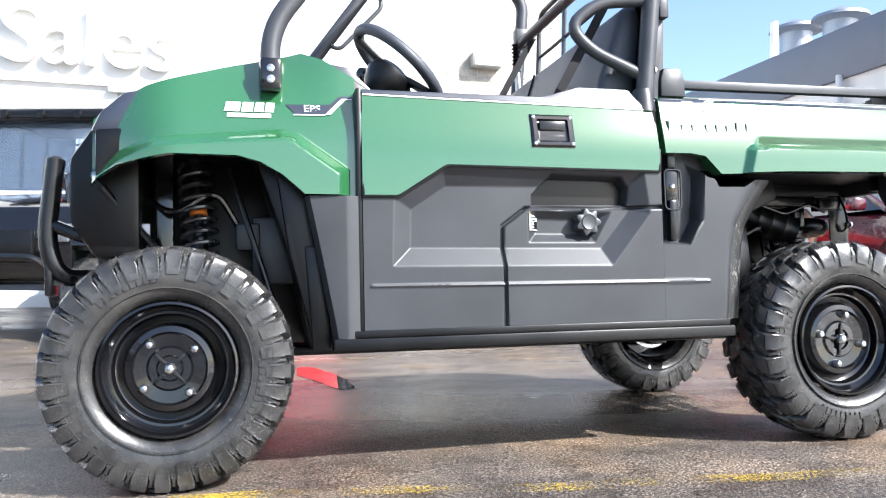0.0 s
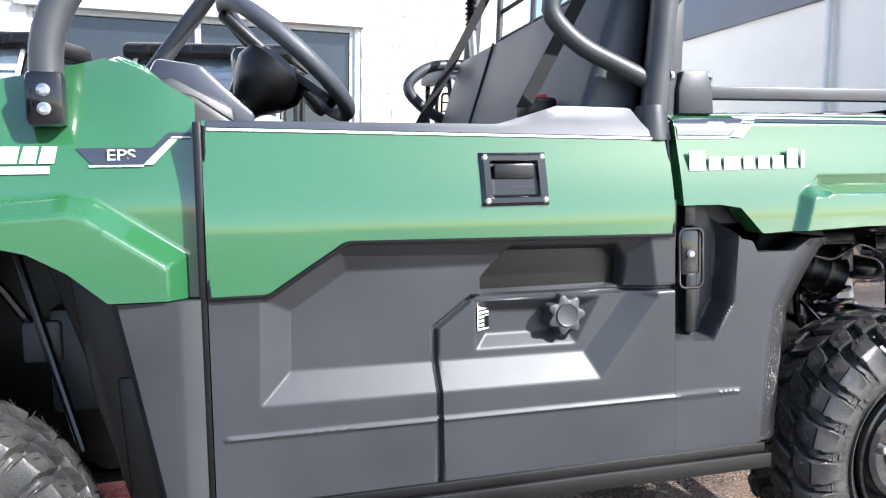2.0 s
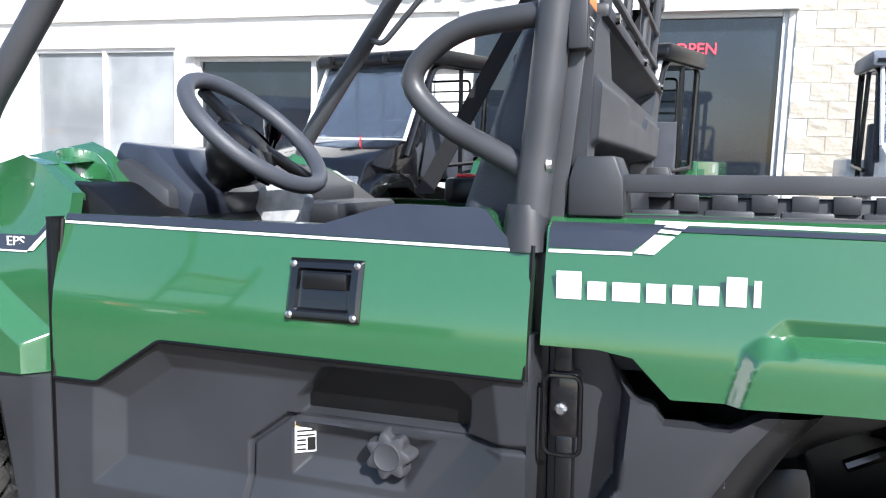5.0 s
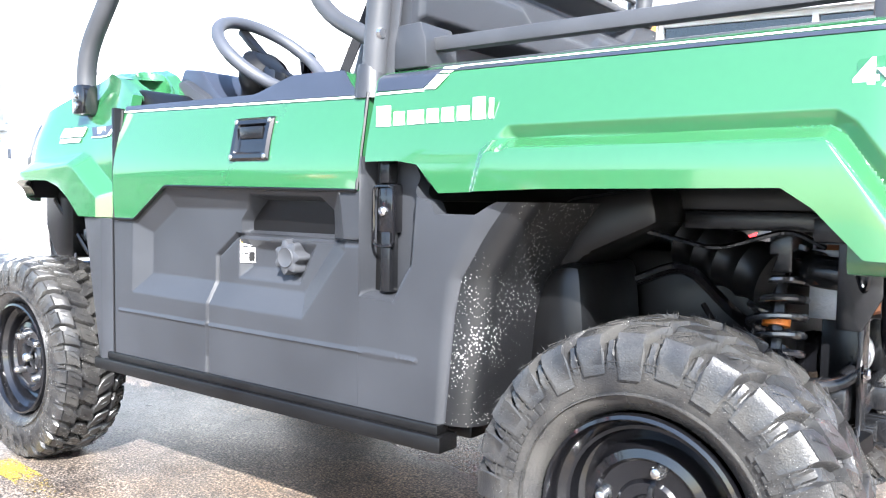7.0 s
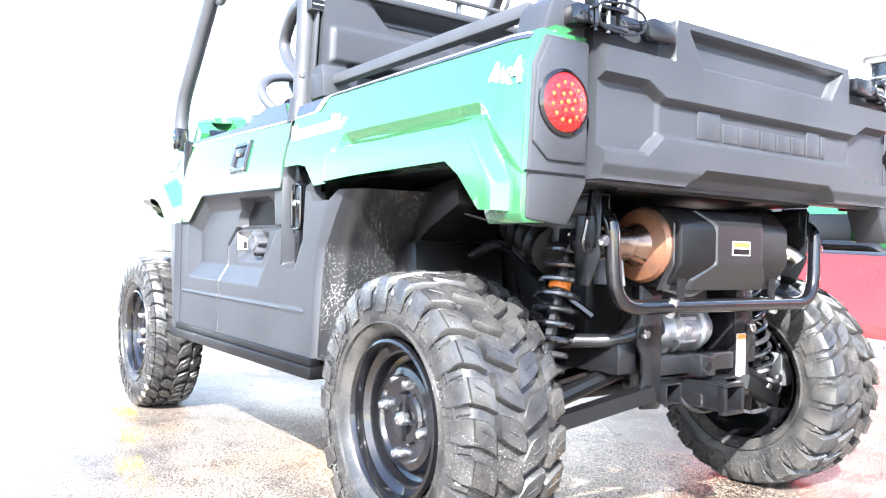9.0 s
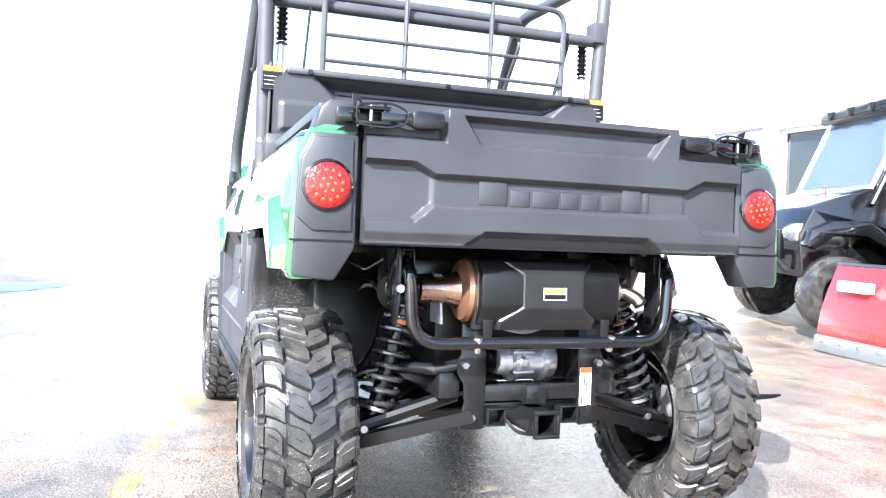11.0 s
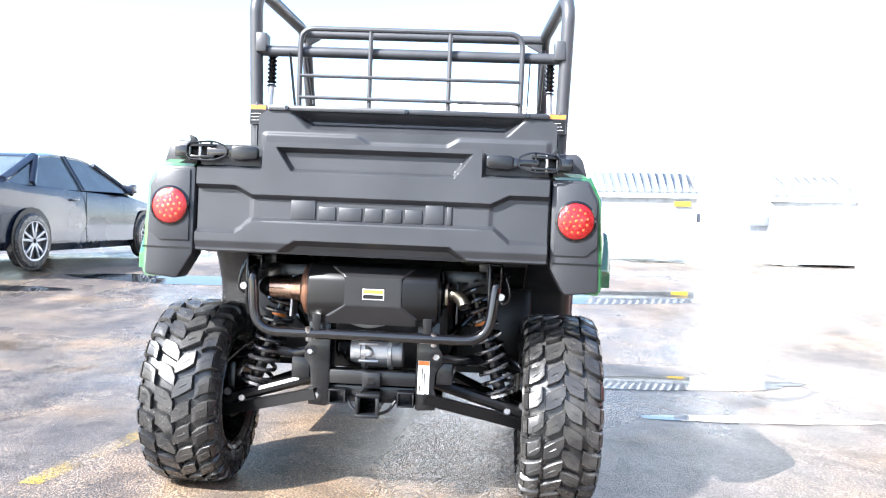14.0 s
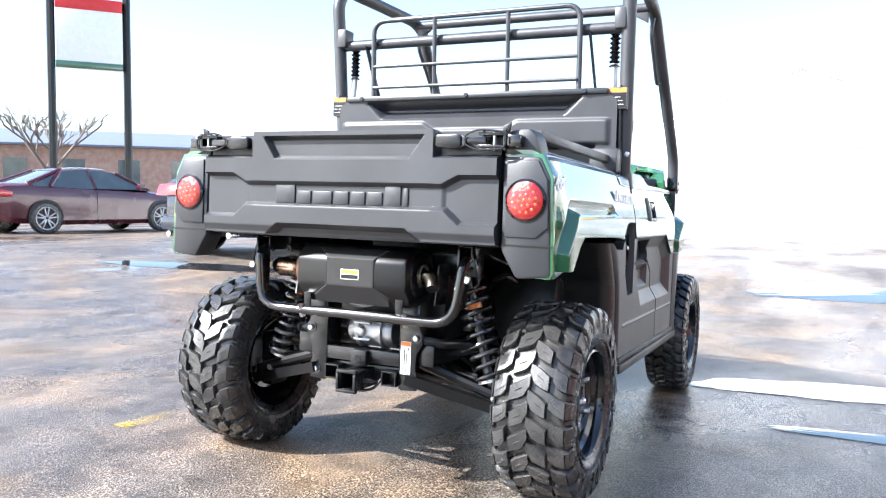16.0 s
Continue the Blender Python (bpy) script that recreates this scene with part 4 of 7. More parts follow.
def rear_end():
    # muffler with its outer shield, label, inlet and tail pipe
    prof = [(1.14, 0.615), (1.14, 0.745), (1.20, 0.780), (1.30, 0.775), (1.335, 0.735), (1.335, 0.650), (1.30, 0.600), (1.20, 0.595)]
    muf = part("muffler", prism(prof, "y", -0.195, 0.21, 0.012), DARK, car, "black heat-shielded muffler")
    press = [(-0.142, 0.80), (-0.142, 0.775), (-0.086, 0.735), (-0.086, 0.655), (-0.142, 0.618), (-0.142, 0.58), (0.150, 0.58), (0.150, 0.618), (0.106, 0.655), (0.106, 0.735), (0.150, 0.775), (0.150, 0.80)]
    bm = skin(steps(-0.198, 0.200, 0.004), lambda y: 0.592, lambda y: 0.768, 46, lambda y, z: (1.326 + 0.012 * ramp(inside(press, y, z), 0.010) - 0.9 * max(0.0, z - 0.738) - 0.55 * max(0.0, 0.650 - z) - 0.012 * ramp(abs(y) - 0.185, 0.012), y, z), (-0.012, 0, 0))
    part("heat_shield", bm, SHIELD, muf, "dark pressed heat shield", angle=25)
    lx = 1.326 + 0.0125
    lab = part("warning_label", box(lx, lx + 0.001, -0.022, 0.044, 0.672, 0.704, 0), WHITE, muf, "small warning label")
    part("label_band", box(lx + 0.001, lx + 0.0016, -0.020, 0.042, 0.690, 0.702, 0), YELLOW, lab)
    part("label_lines", box(lx + 0.001, lx + 0.0016, -0.020, 0.042, 0.674, 0.687, 0), DARK, lab)
    part("end_plate", lathe([(0.082, 0.19), (0.084, 0.205), (0.078, 0.216), (0.055, 0.224), (0.042, 0.232), (0.0, 0.232)], 36, m=Matrix.Translation((1.232, 0, 0.69))), RUST, muf, "heat-browned muffler end")
    bell = [(0.050, 0.226), (0.044, 0.240), (0.036, 0.262), (0.0335, 0.300), (0.0335, 0.330)]
    part("inlet_pipe", lathe(bell, 24, m=Matrix.Translation((1.232, 0, 0.69))), BROWNED, muf, "heat-browned bell of the exhaust pipe")
    part("inlet_bend", tube([(1.232, -0.325, 0.69), (1.222, -0.350, 0.692), (1.175, -0.345, 0.695), (1.165, -0.27, 0.70), (1.06, -0.20, 0.70)], 0.030, 0.05, seg=14), TUBE, muf, "dark exhaust pipe")
    part("weld_seam", tube([(1.232 + 0.0335, -0.25, 0.69), (1.232 + 0.0335, -0.33, 0.69)], 0.002, 0, seg=5), BROWNED, muf)
    cap = part("end_plate", lathe([(0.074, -0.196), (0.076, -0.208), (0.070, -0.216), (0.048, -0.222), (0.044, -0.232), (0.0, -0.232)], 36, m=Matrix.Translation((1.235, 0, 0.692))), TUBE, muf, "black dished muffler end")
    part("flange_ring", lathe([(0.034, -0.228), (0.036, -0.236), (0.028, -0.238), (0.024, -0.228)], 28, m=Matrix.Translation((1.262, 0, 0.694))), PIPE, cap)
    part("tail_pipe", tube([(1.262, 0.228, 0.694), (1.270, 0.258, 0.694), (1.300, 0.284, 0.676), (1.312, 0.290, 0.660)], 0.0190, 0.03, seg=16, caps=False), PIPE, muf, "polished tail pipe")
    # Dark plug just inside the end stands in for the shaded bore.
    part("bore_shade_disc", tube([(1.306, 0.287, 0.667), (1.308, 0.288, 0.665)], 0.0172, 0, seg=16), DARK, muf)
    for y in (-0.165, 0.178):
        part("shield_hanger", prism([(y - 0.014, 0.70), (y - 0.014, 0.62), (y - 0.010, 0.55), (y + 0.010, 0.55), (y + 0.014, 0.62), (y + 0.014, 0.70)], "x", 1.308, 1.313, 0.001), TUBE, muf)
    # bumper hoop
    hoop = part("rear_bumper", tube([(1.25, -0.375, 0.765), (1.30, -0.375, 0.74), (1.30, -0.362, 0.557), (1.31, 0.365, 0.557), (1.30, 0.385, 0.74), (1.25, 0.385, 0.765)], 0.0165, 0.075, seg=12), GLOSS, car, "gloss black tubular bumper")
    for y in (-0.19, 0.20):
        part("clamp_bolt", tube([(1.30, y, 0.535), (1.315, y, 0.575)], 0.010, 0, seg=8), STEEL, hoop)
    for s in (-1, 1):
        y = s * 0.38
        part("bumper_bracket", prism([(1.22, 0.60), (1.22, 0.80), (1.29, 0.80), (1.29, 0.66), (1.26, 0.60)], "y", y - 0.02, y - 0.012, 0.003), TUBE, car)
        part("bracket_bolt", lathe([(0.013, 0), (0.011, 0.009)], 8, m=Matrix.Translation((1.30, s * 0.40, 0.695)) @ Matrix.Rotation(math.pi / 2, 4, "Z")), STEEL, car)
    # hitch: two shaped side plates, two cross beams and the receiver
    for sd in (-1, 1):
        yo = 0.170 + 0.010 * (sd > 0)
        out = [(-0.036, 0.600), (0.034, 0.600), (0.034, 0.520), (0.046, 0.500), (0.046, 0.470), (0.026, 0.440), (0.022, 0.390), (0.030, 0.368), (0.028, 0.322), (-0.030, 0.318), (-0.036, 0.345)]
        pl = part("hitch_plate", prism([(sd * (yo + a), b) for a, b in out], "x", 1.226, 1.236, 0.002), TUBE, car, "black steel hitch plate")
        part("flange", box(1.15, 1.236, sd * (yo - 0.036), sd * (yo - 0.030), 0.322, 0.598, 0.001), TUBE, pl)
        for a, z in ((0.026, 0.492), (0.004, 0.352)):
            md = Matrix.Translation((1.236, sd * (yo + a), z)) @ Matrix.Rotation(math.pi / 2, 4, "Z")
            part("washer", lathe([(0.018, 0), (0.018, 0.003), (0.0, 0.003)], 18, m=md), GLOSS, pl)
            part("bolt", lathe([(0.0115, 0.003), (0.0115, 0.010), (0.009, 0.013), (0.0, 0.013)], 6, m=md), STEEL, pl)
    tag = part("hitch_label", box(1.2365, 1.2375, 0.150, 0.186, 0.372, 0.478, 0), WHITE, car, "white sticker with black bars")
    part("label_band", box(1.2375, 1.238, 0.151, 0.185, 0.464, 0.477, 0), ORANGE, tag)
    for k, (a, b) in enumerate(((0.378, 0.400), (0.405, 0.455), (0.380, 0.440), (0.448, 0.458))):
        part("label_bar", box(1.2375, 1.238, 0.155 + 0.007 * k, 0.159 + 0.007 * k, a, b, 0), DARK, tag)
    part("hitch_beam", box(1.175, 1.235, -0.134, 0.144, 0.392, 0.436, 0.004), TUBE, car, "black square steel beam")
    part("hitch_beam", box(1.160, 1.205, -0.134, 0.144, 0.330, 0.384, 0.004), TUBE, car, "black square steel beam")
    post = part("pin_post", box(1.17, 1.262, -0.024, 0.034, 0.386, 0.436, 0.004), TUBE, car)
    # Dark disc on the solid post stands in for a shaded pin opening.
    part("hole_shade_disc", lathe([(0.011, 0.0), (0.011, 0.002), (0.0, 0.002)], 18, m=Matrix.Translation((1.262, 0.005, 0.410)) @ Matrix.Rotation(math.pi / 2, 4, "Z")), DARK, post)
    part("chain_loop", tube([(1.235, -0.072, 0.345), (1.252, -0.050, 0.312), (1.262, 0.005, 0.302), (1.252, 0.060, 0.312), (1.235, 0.082, 0.345)], 0.005, 0.03, seg=8), TUBE, car)

    def square_tube(y, z, ry, rz, x0, x1, wall, name):
        bm = bmesh.new()
        for yy0, yy1, zz0, zz1 in ((y - ry, y + ry, z + rz - wall, z + rz), (y - ry, y + ry, z - rz, z - rz + wall), (y - ry, y - ry + wall, z - rz + wall, z + rz - wall), (y + ry - wall, y + ry, z - rz + wall, z + rz - wall)):
            box(x0, x1, yy0, yy1, zz0, zz1, 0.0015, bm)
        return part(name, bm, TUBE, car, "black square steel receiver")

    rt = square_tube(0.005, 0.345, 0.030, 0.031, 1.10, 1.325, 0.006, "receiver_tube")
    part("collar", join(box(1.316, 1.334, -0.032, 0.042, 0.371, 0.382, 0.003), join(box(1.316, 1.334, -0.032, 0.042, 0.308, 0.319, 0.003), join(box(1.316, 1.334, -0.032, -0.022, 0.319, 0.371, 0.002), box(1.316, 1.334, 0.032, 0.042, 0.319, 0.371, 0.002)))), TUBE, rt)
    square_tube(-0.104, 0.352, 0.027, 0.024, 1.12, 1.250, 0.005, "receiver_side")
    square_tube(0.114, 0.352, 0.027, 0.024, 1.12, 1.250, 0.005, "receiver_side")
    for sd in (-1, 1):
        square_tube(sd * 0.378, 0.770, 0.024, 0.024, 1.18, 1.275, 0.004, "bumper_socket")
        # loop of brake cable hanging beside the socket
        part("cable", tube([(1.262, sd * 0.398, 0.80), (1.275, sd * 0.418, 0.74), (1.27, sd * 0.428, 0.685), (1.262, sd * 0.405, 0.665), (1.25, sd * 0.400, 0.70)], 0.0045, 0.03, seg=6), GLOSS, car)
    gc = part("gear_case", lathe([(0.0, -0.095), (0.046, -0.095), (0.050, -0.088), (0.050, -0.062), (0.061, -0.060), (0.061, -0.050), (0.052, -0.046), (0.050, 0.020), (0.061, 0.024), (0.061, 0.036), (0.046, 0.042), (0.038, 0.075), (0.0, 0.078)], 28, m=Matrix.Translation((1.16, 0.0, 0.492))), ALLOY, car, "cast alloy gear case")
    for z in (0.465, 0.520):
        part("rib", box(1.195, 1.216, -0.045, 0.018, z - 0.004, z + 0.004, 0.002), ALLOY, gc)
    part("drain_boss", lathe([(0.018, 0), (0.016, 0.012), (0.010, 0.016)], 16, m=Matrix.Translation((1.207, -0.015, 0.492)) @ Matrix.Rotation(math.pi / 2, 4, "Z")), ALLOY, gc)
    part("cable", tube([(1.20, -0.12, 0.60), (1.22, -0.02, 0.575), (1.20, 0.08, 0.60)], 0.008, 0.03, seg=6), ALLOY, car)
    part("boot", lathe([(0.045, 0.06), (0.05, 0.08), (0.04, 0.09), (0.048, 0.10), (0.036, 0.11), (0.044, 0.12), (0.03, 0.13)], 22, m=Matrix.Translation((1.13, 0, 0.50))), GLOSS, car)


underbody()
suspension()
rear_end()
# ---- tailgate, tail panels, bed ----
def tailgate():
    pocket = [(-0.286, 1.117), (-0.238, 1.046), (0.246, 1.046), (0.298, 1.117)]
    foot = [(-0.222, 0.842), (-0.275, 0.806), (-0.300, 0.70), (0.310, 0.70), (0.290, 0.806), (0.240, 0.842)]
    belt = [(-0.60, 1.001), (-0.404, 1.001), (-0.352, 0.974), (0.356, 0.974), (0.410, 1.001), (0.60, 1.001), (0.60, 0.857), (0.412, 0.857), (0.364, 0.897), (-0.354, 0.897), (-0.402, 0.857), (-0.60, 0.857)]
    bay = [(-0.60, 1.050), (-0.328, 1.050), (-0.322, 1.20), (-0.60, 1.20)]
    bayr = [(-y, z) for y, z in bay]

    def place(y, z):
        d = 0.024 * ramp(inside(pocket, y, z), 0.010) + 0.032 * ramp(inside(foot, y, z), 0.014)
        d += 0.017 * ramp(inside(belt, y, z), 0.011) + 0.005 * ramp(abs(y) - 0.352, 0.012) * ramp(inside(belt, y, z), 0.011)
        d += 0.034 * ramp(inside(bay, y, z), 0.010) + 0.034 * ramp(inside(bayr, y, z), 0.010)
        d += 0.010 * ramp(0.832 - z, 0.02)
        return (1.414 - d, y, z)

    bm = skin(steps(-0.522, 0.525, 0.0035), lambda y: 0.806, interp([(-0.522, 1.124), (-0.327, 1.124), (-0.322, 1.132), (0.322, 1.132), (0.327, 1.124), (0.528, 1.124)]), 96, place, (-0.05, 0, 0))
    g = part("tailgate", bm, PLASTIC, car, "dark grey grained plastic tailgate, closed", angle=28)
    part("tailgate_back", box(1.345, 1.372, -0.52, 0.525, 0.80, 1.115, 0.005), PLASTIC, g)
    # the maker's mark: plain raised shapes
    y = -0.238
    for w, tall in ((0.075, 1), (0.052, 0.68), (0.070, 0.68), (0.052, 0.68), (0.050, 0.68), (0.052, 0.68), (0.055, 1), (0.016, 0.9)):
        h = 0.060 * tall
        part("mark", box(1.394, 1.402, y, y + w, 0.906, 0.906 + h, 0.003), PLASTIC, g, "raised plain shape")
        y += w + 0.0085
    for s in (-1, 1):
        # over-centre latch: base on the post, keeper, two draw wires and a flat black lever
        lt = part("tailgate_latch", box(1.372, 1.412, s * 0.552, s * 0.592, 1.080, 1.114, 0.004), GLOSS, car, "black over-centre tailgate latch")
        for z in (1.078, 1.112):
            part("cheek", prism([(s * 0.470, z), (s * 0.552, z - 0.002), (s * 0.552, z + 0.006), (s * 0.470, z + 0.008)], "x", 1.392, 1.420, 0.0015), TUBE, lt)
        part("keeper", box(1.375, 1.392, s * 0.470, s * 0.552, 1.082, 1.112, 0.003), DARK, lt)
        for y in (0.545, 0.515, 0.482):
            part("pin", tube([(1.410, s * y, 1.070), (1.410, s * y, 1.128)], 0.0045, 0, seg=8), STEEL if y == 0.515 else GLOSS, lt)
        part("spur", prism([(s * 0.528, 1.118), (s * 0.552, 1.122), (s * 0.556, 1.150), (s * 0.534, 1.140)], "x", 1.385, 1.393, 0.001), DARK, lt)
        part("wire_loop", tube([(1.424, s * 0.552, 1.120), (1.426, s * 0.47, 1.128), (1.426, s * 0.43, 1.112), (1.426, s * 0.43, 1.086), (1.426, s * 0.47, 1.070), (1.424, s * 0.552, 1.074)], 0.0028, 0.02, closed=True, seg=6), TUBE, lt)
        part("lever_neck", prism([(s * 0.492, 1.084), (s * 0.492, 1.108), (s * 0.440, 1.106), (s * 0.405, 1.116), (s * 0.405, 1.074), (s * 0.440, 1.088)], "x", 1.406, 1.420, 0.003), GLOSS, lt)
        part("lever", prism([(s * 0.418, 1.080), (s * 0.418, 1.112), (s * 0.405, 1.117), (s * 0.343, 1.115), (s * 0.338, 1.108), (s * 0.338, 1.084), (s * 0.345, 1.078), (s * 0.405, 1.074)], "x", 1.400, 1.426, 0.004), TUBE, lt, "flat black lever grip")
        # Added dark strip that gives the gap beside the gate its shade.
        part("gap_filler", box(1.29, 1.352, s * 0.515, s * 0.550, 0.80, 1.118, 0.002), DARK, car)
        # tail panel and lamp
        yy = [(0.534, 1.056), (0.644, 1.056), (0.674, 0.998), (0.684, 0.724), (0.583, 0.714), (0.536, 0.792)]
        bm = prism([(s * a, b) for a, b in yy], "x", 1.30, 1.388, 0.010)
        tp = part("tail_panel", bm, PLASTIC, car, "dark grey plastic tail panel")
        part("tail_edge", prism([(s * a, b) for a, b in ((0.534, 1.064), (0.650, 1.064), (0.681, 1.001), (0.692, 0.735), (0.682, 0.717), (0.60, 0.72), (0.60, 1.0))], "x", 1.28, 1.382, 0.004), GREEN, car, "green painted edge")
        part("tail_panel_rim", prism([(s * a, b) for a, b in ((0.548, 1.045), (0.64, 1.045), (0.668, 0.99), (0.675, 0.86), (0.64, 0.83), (0.548, 0.83))], "x", 1.386, 1.394, 0.004), PLASTIC, tp)
        # Thin dark strip on the surface draws the shade of a moulded line.
        part("groove_shade", box(1.3885, 1.3895, s * 0.545, s * 0.690, 0.805, 0.810, 0), DARK, tp)
        mt = Matrix.Translation((1.386, s * 0.607, 0.934)) @ Matrix.Rotation(math.pi / 2, 4, "Z")
        lamp = part("tail_lamp", lathe([(0.060, 0.0), (0.060, 0.012), (0.054, 0.016), (0.052, 0.008)], 40, m=mt), GLOSS, tp)
        part("lens", lathe([(0.054, 0.006), (0.053, 0.014), (0.045, 0.018), (0.02, 0.021), (0.0, 0.0215)], 40, m=mt), LENS, lamp, "round red tail lamp lens")
        for ring, cnt in ((0.0, 1), (0.0165, 6), (0.0335, 12)):
            for k in range(cnt):
                a = math.tau * k / cnt + 0.2
                md = Matrix.Translation((1.386 + 0.0195 - ring * 0.10, s * 0.607 + ring * math.cos(a), 0.934 + ring * math.sin(a))) @ Matrix.Rotation(math.pi / 2, 4, "Z")
                part("diode", lathe([(0.0058, 0.0), (0.0048, 0.0028), (0.0022, 0.0042), (0.0, 0.0044)], 10, m=md), DIODE, lamp)
        # corner post over the tail panel
        bm = prism([(s * a, b) for a, b in ((0.535, 1.058), (0.64, 1.058), (0.625, 1.115), (0.605, 1.135), (0.535, 1.13))], "x", 1.29, 1.375, 0.008)
        part("corner_post", bm, PLASTIC, car, "dark grey plastic corner post")
        # front post block and rail
        bm = prism([(0.433, 1.075), (0.433, 1.128), (0.443, 1.162), (0.500, 1.164), (0.513, 1.13), (0.516, 1.075)], "y", s * 0.54, s * 0.645, 0.004)
        part("front_post", bm, PLASTIC, car)
        part("bed_rail", box(0.505, 1.30, s * 0.585, s * 0.615, 1.110, 1.137, 0.003), CAGE, car, "black steel bed rail")


def bed():
    b = part("bed_floor", box(0.44, 1.35, -0.60, 0.60, 0.845, 0.865, 0.004), DARK, car, "black ribbed cargo bed")
    for k in range(14):
        part("bed_rib", box(0.46, 1.34, -0.56 + 0.082 * k, -0.53 + 0.082 * k, 0.864, 0.873, 0.003), DARK, b)
    for s in (-1, 1):
        part("bed_wall", box(0.43, 1.35, s * 0.59, s * 0.635, 0.845, 1.078, 0.006), PLASTIC, car)
        for k in range(8):
            x = 0.52 + 0.105 * k
            part("stake_block", box(x, x + 0.07, s * 0.575, s * 0.592, 1.035, 1.085, 0.004), PLASTIC, car)
    part("bed_front", box(0.425, 0.45, -0.60, 0.60, 0.81, 1.10, 0.006), PLASTIC, car)
    part("bed_underframe", box(0.50, 1.30, -0.36, 0.36, 0.80, 0.845, 0.005), DARK, car)
    # bulkhead behind the seat

    def place(y, z):
        d = 0.055 * max(0.0, min(1.0, inside([(-0.485, 1.372), (0.495, 1.372), (0.42, 1.30), (-0.41, 1.30)], y, z) / 0.030))
        d += 0.060 * ease(1.185 - z, 0.015) * ease(0.545 - abs(y), 0.02)
        d -= 0.010 * ease(inside([(-0.60, 1.285), (-0.20, 1.285), (-0.15, 1.255), (0.17, 1.255), (0.22, 1.285), (0.60, 1.285), (0.60, 1.18), (-0.60, 1.18)], y, z), 0.012)
        return (0.452 + 0.05 * (z - 1.1) - d, y, z)

    bm = skin(steps(-0.620, 0.625, 0.008), lambda y: 1.04, interp([(-0.620, 1.352), (-0.56, 1.392), (0.57, 1.392), (0.625, 1.352)]), 60, place, (-0.06, 0, 0))
    bh = part("bulkhead", bm, PLASTIC, car, "dark grey plastic panel behind the seat", angle=45)
    part("bulkhead_lip", box(0.395, 0.478, -0.58, 0.59, 1.374, 1.398, 0.008), PLASTIC, bh)
    for y in (-0.50, 0.0, 0.50):
        part("bolt", lathe([(0.010, 0), (0.008, 0.006)], 10, m=Matrix.Translation((0.478, y, 1.386)) @ Matrix.Rotation(math.pi / 2, 4, "Z")), GLOSS, bh)
    for s in (-1, 1):
        lab = part("warning_label", box(0.458, 0.4595, s * 0.625 - 0.034, s * 0.625 + 0.034, 1.319, 1.399, 0), CAGE, car, "dark warning label with an orange band")
        part("label_band", box(0.4595, 0.460, s * 0.625 - 0.032, s * 0.625 + 0.032, 1.380, 1.397, 0), ORANGE, lab)
        part("label_field", box(0.4595, 0.460, s * 0.625 - 0.032, s * 0.625 + 0.032, 1.321, 1.377, 0), DARK, lab)
        for k in range(3):
            part("label_bar", box(0.4602, 0.4605, s * 0.625 - 0.028, s * 0.625 + 0.024 - 0.006 * (k % 3), 1.333 + 0.014 * k, 1.3345 + 0.014 * k, 0), WHITE, lab)
        part("label_plate", box(0.430, 0.458, s * 0.592, s * 0.660, 1.317, 1.401, 0.003), PLASTIC, car)


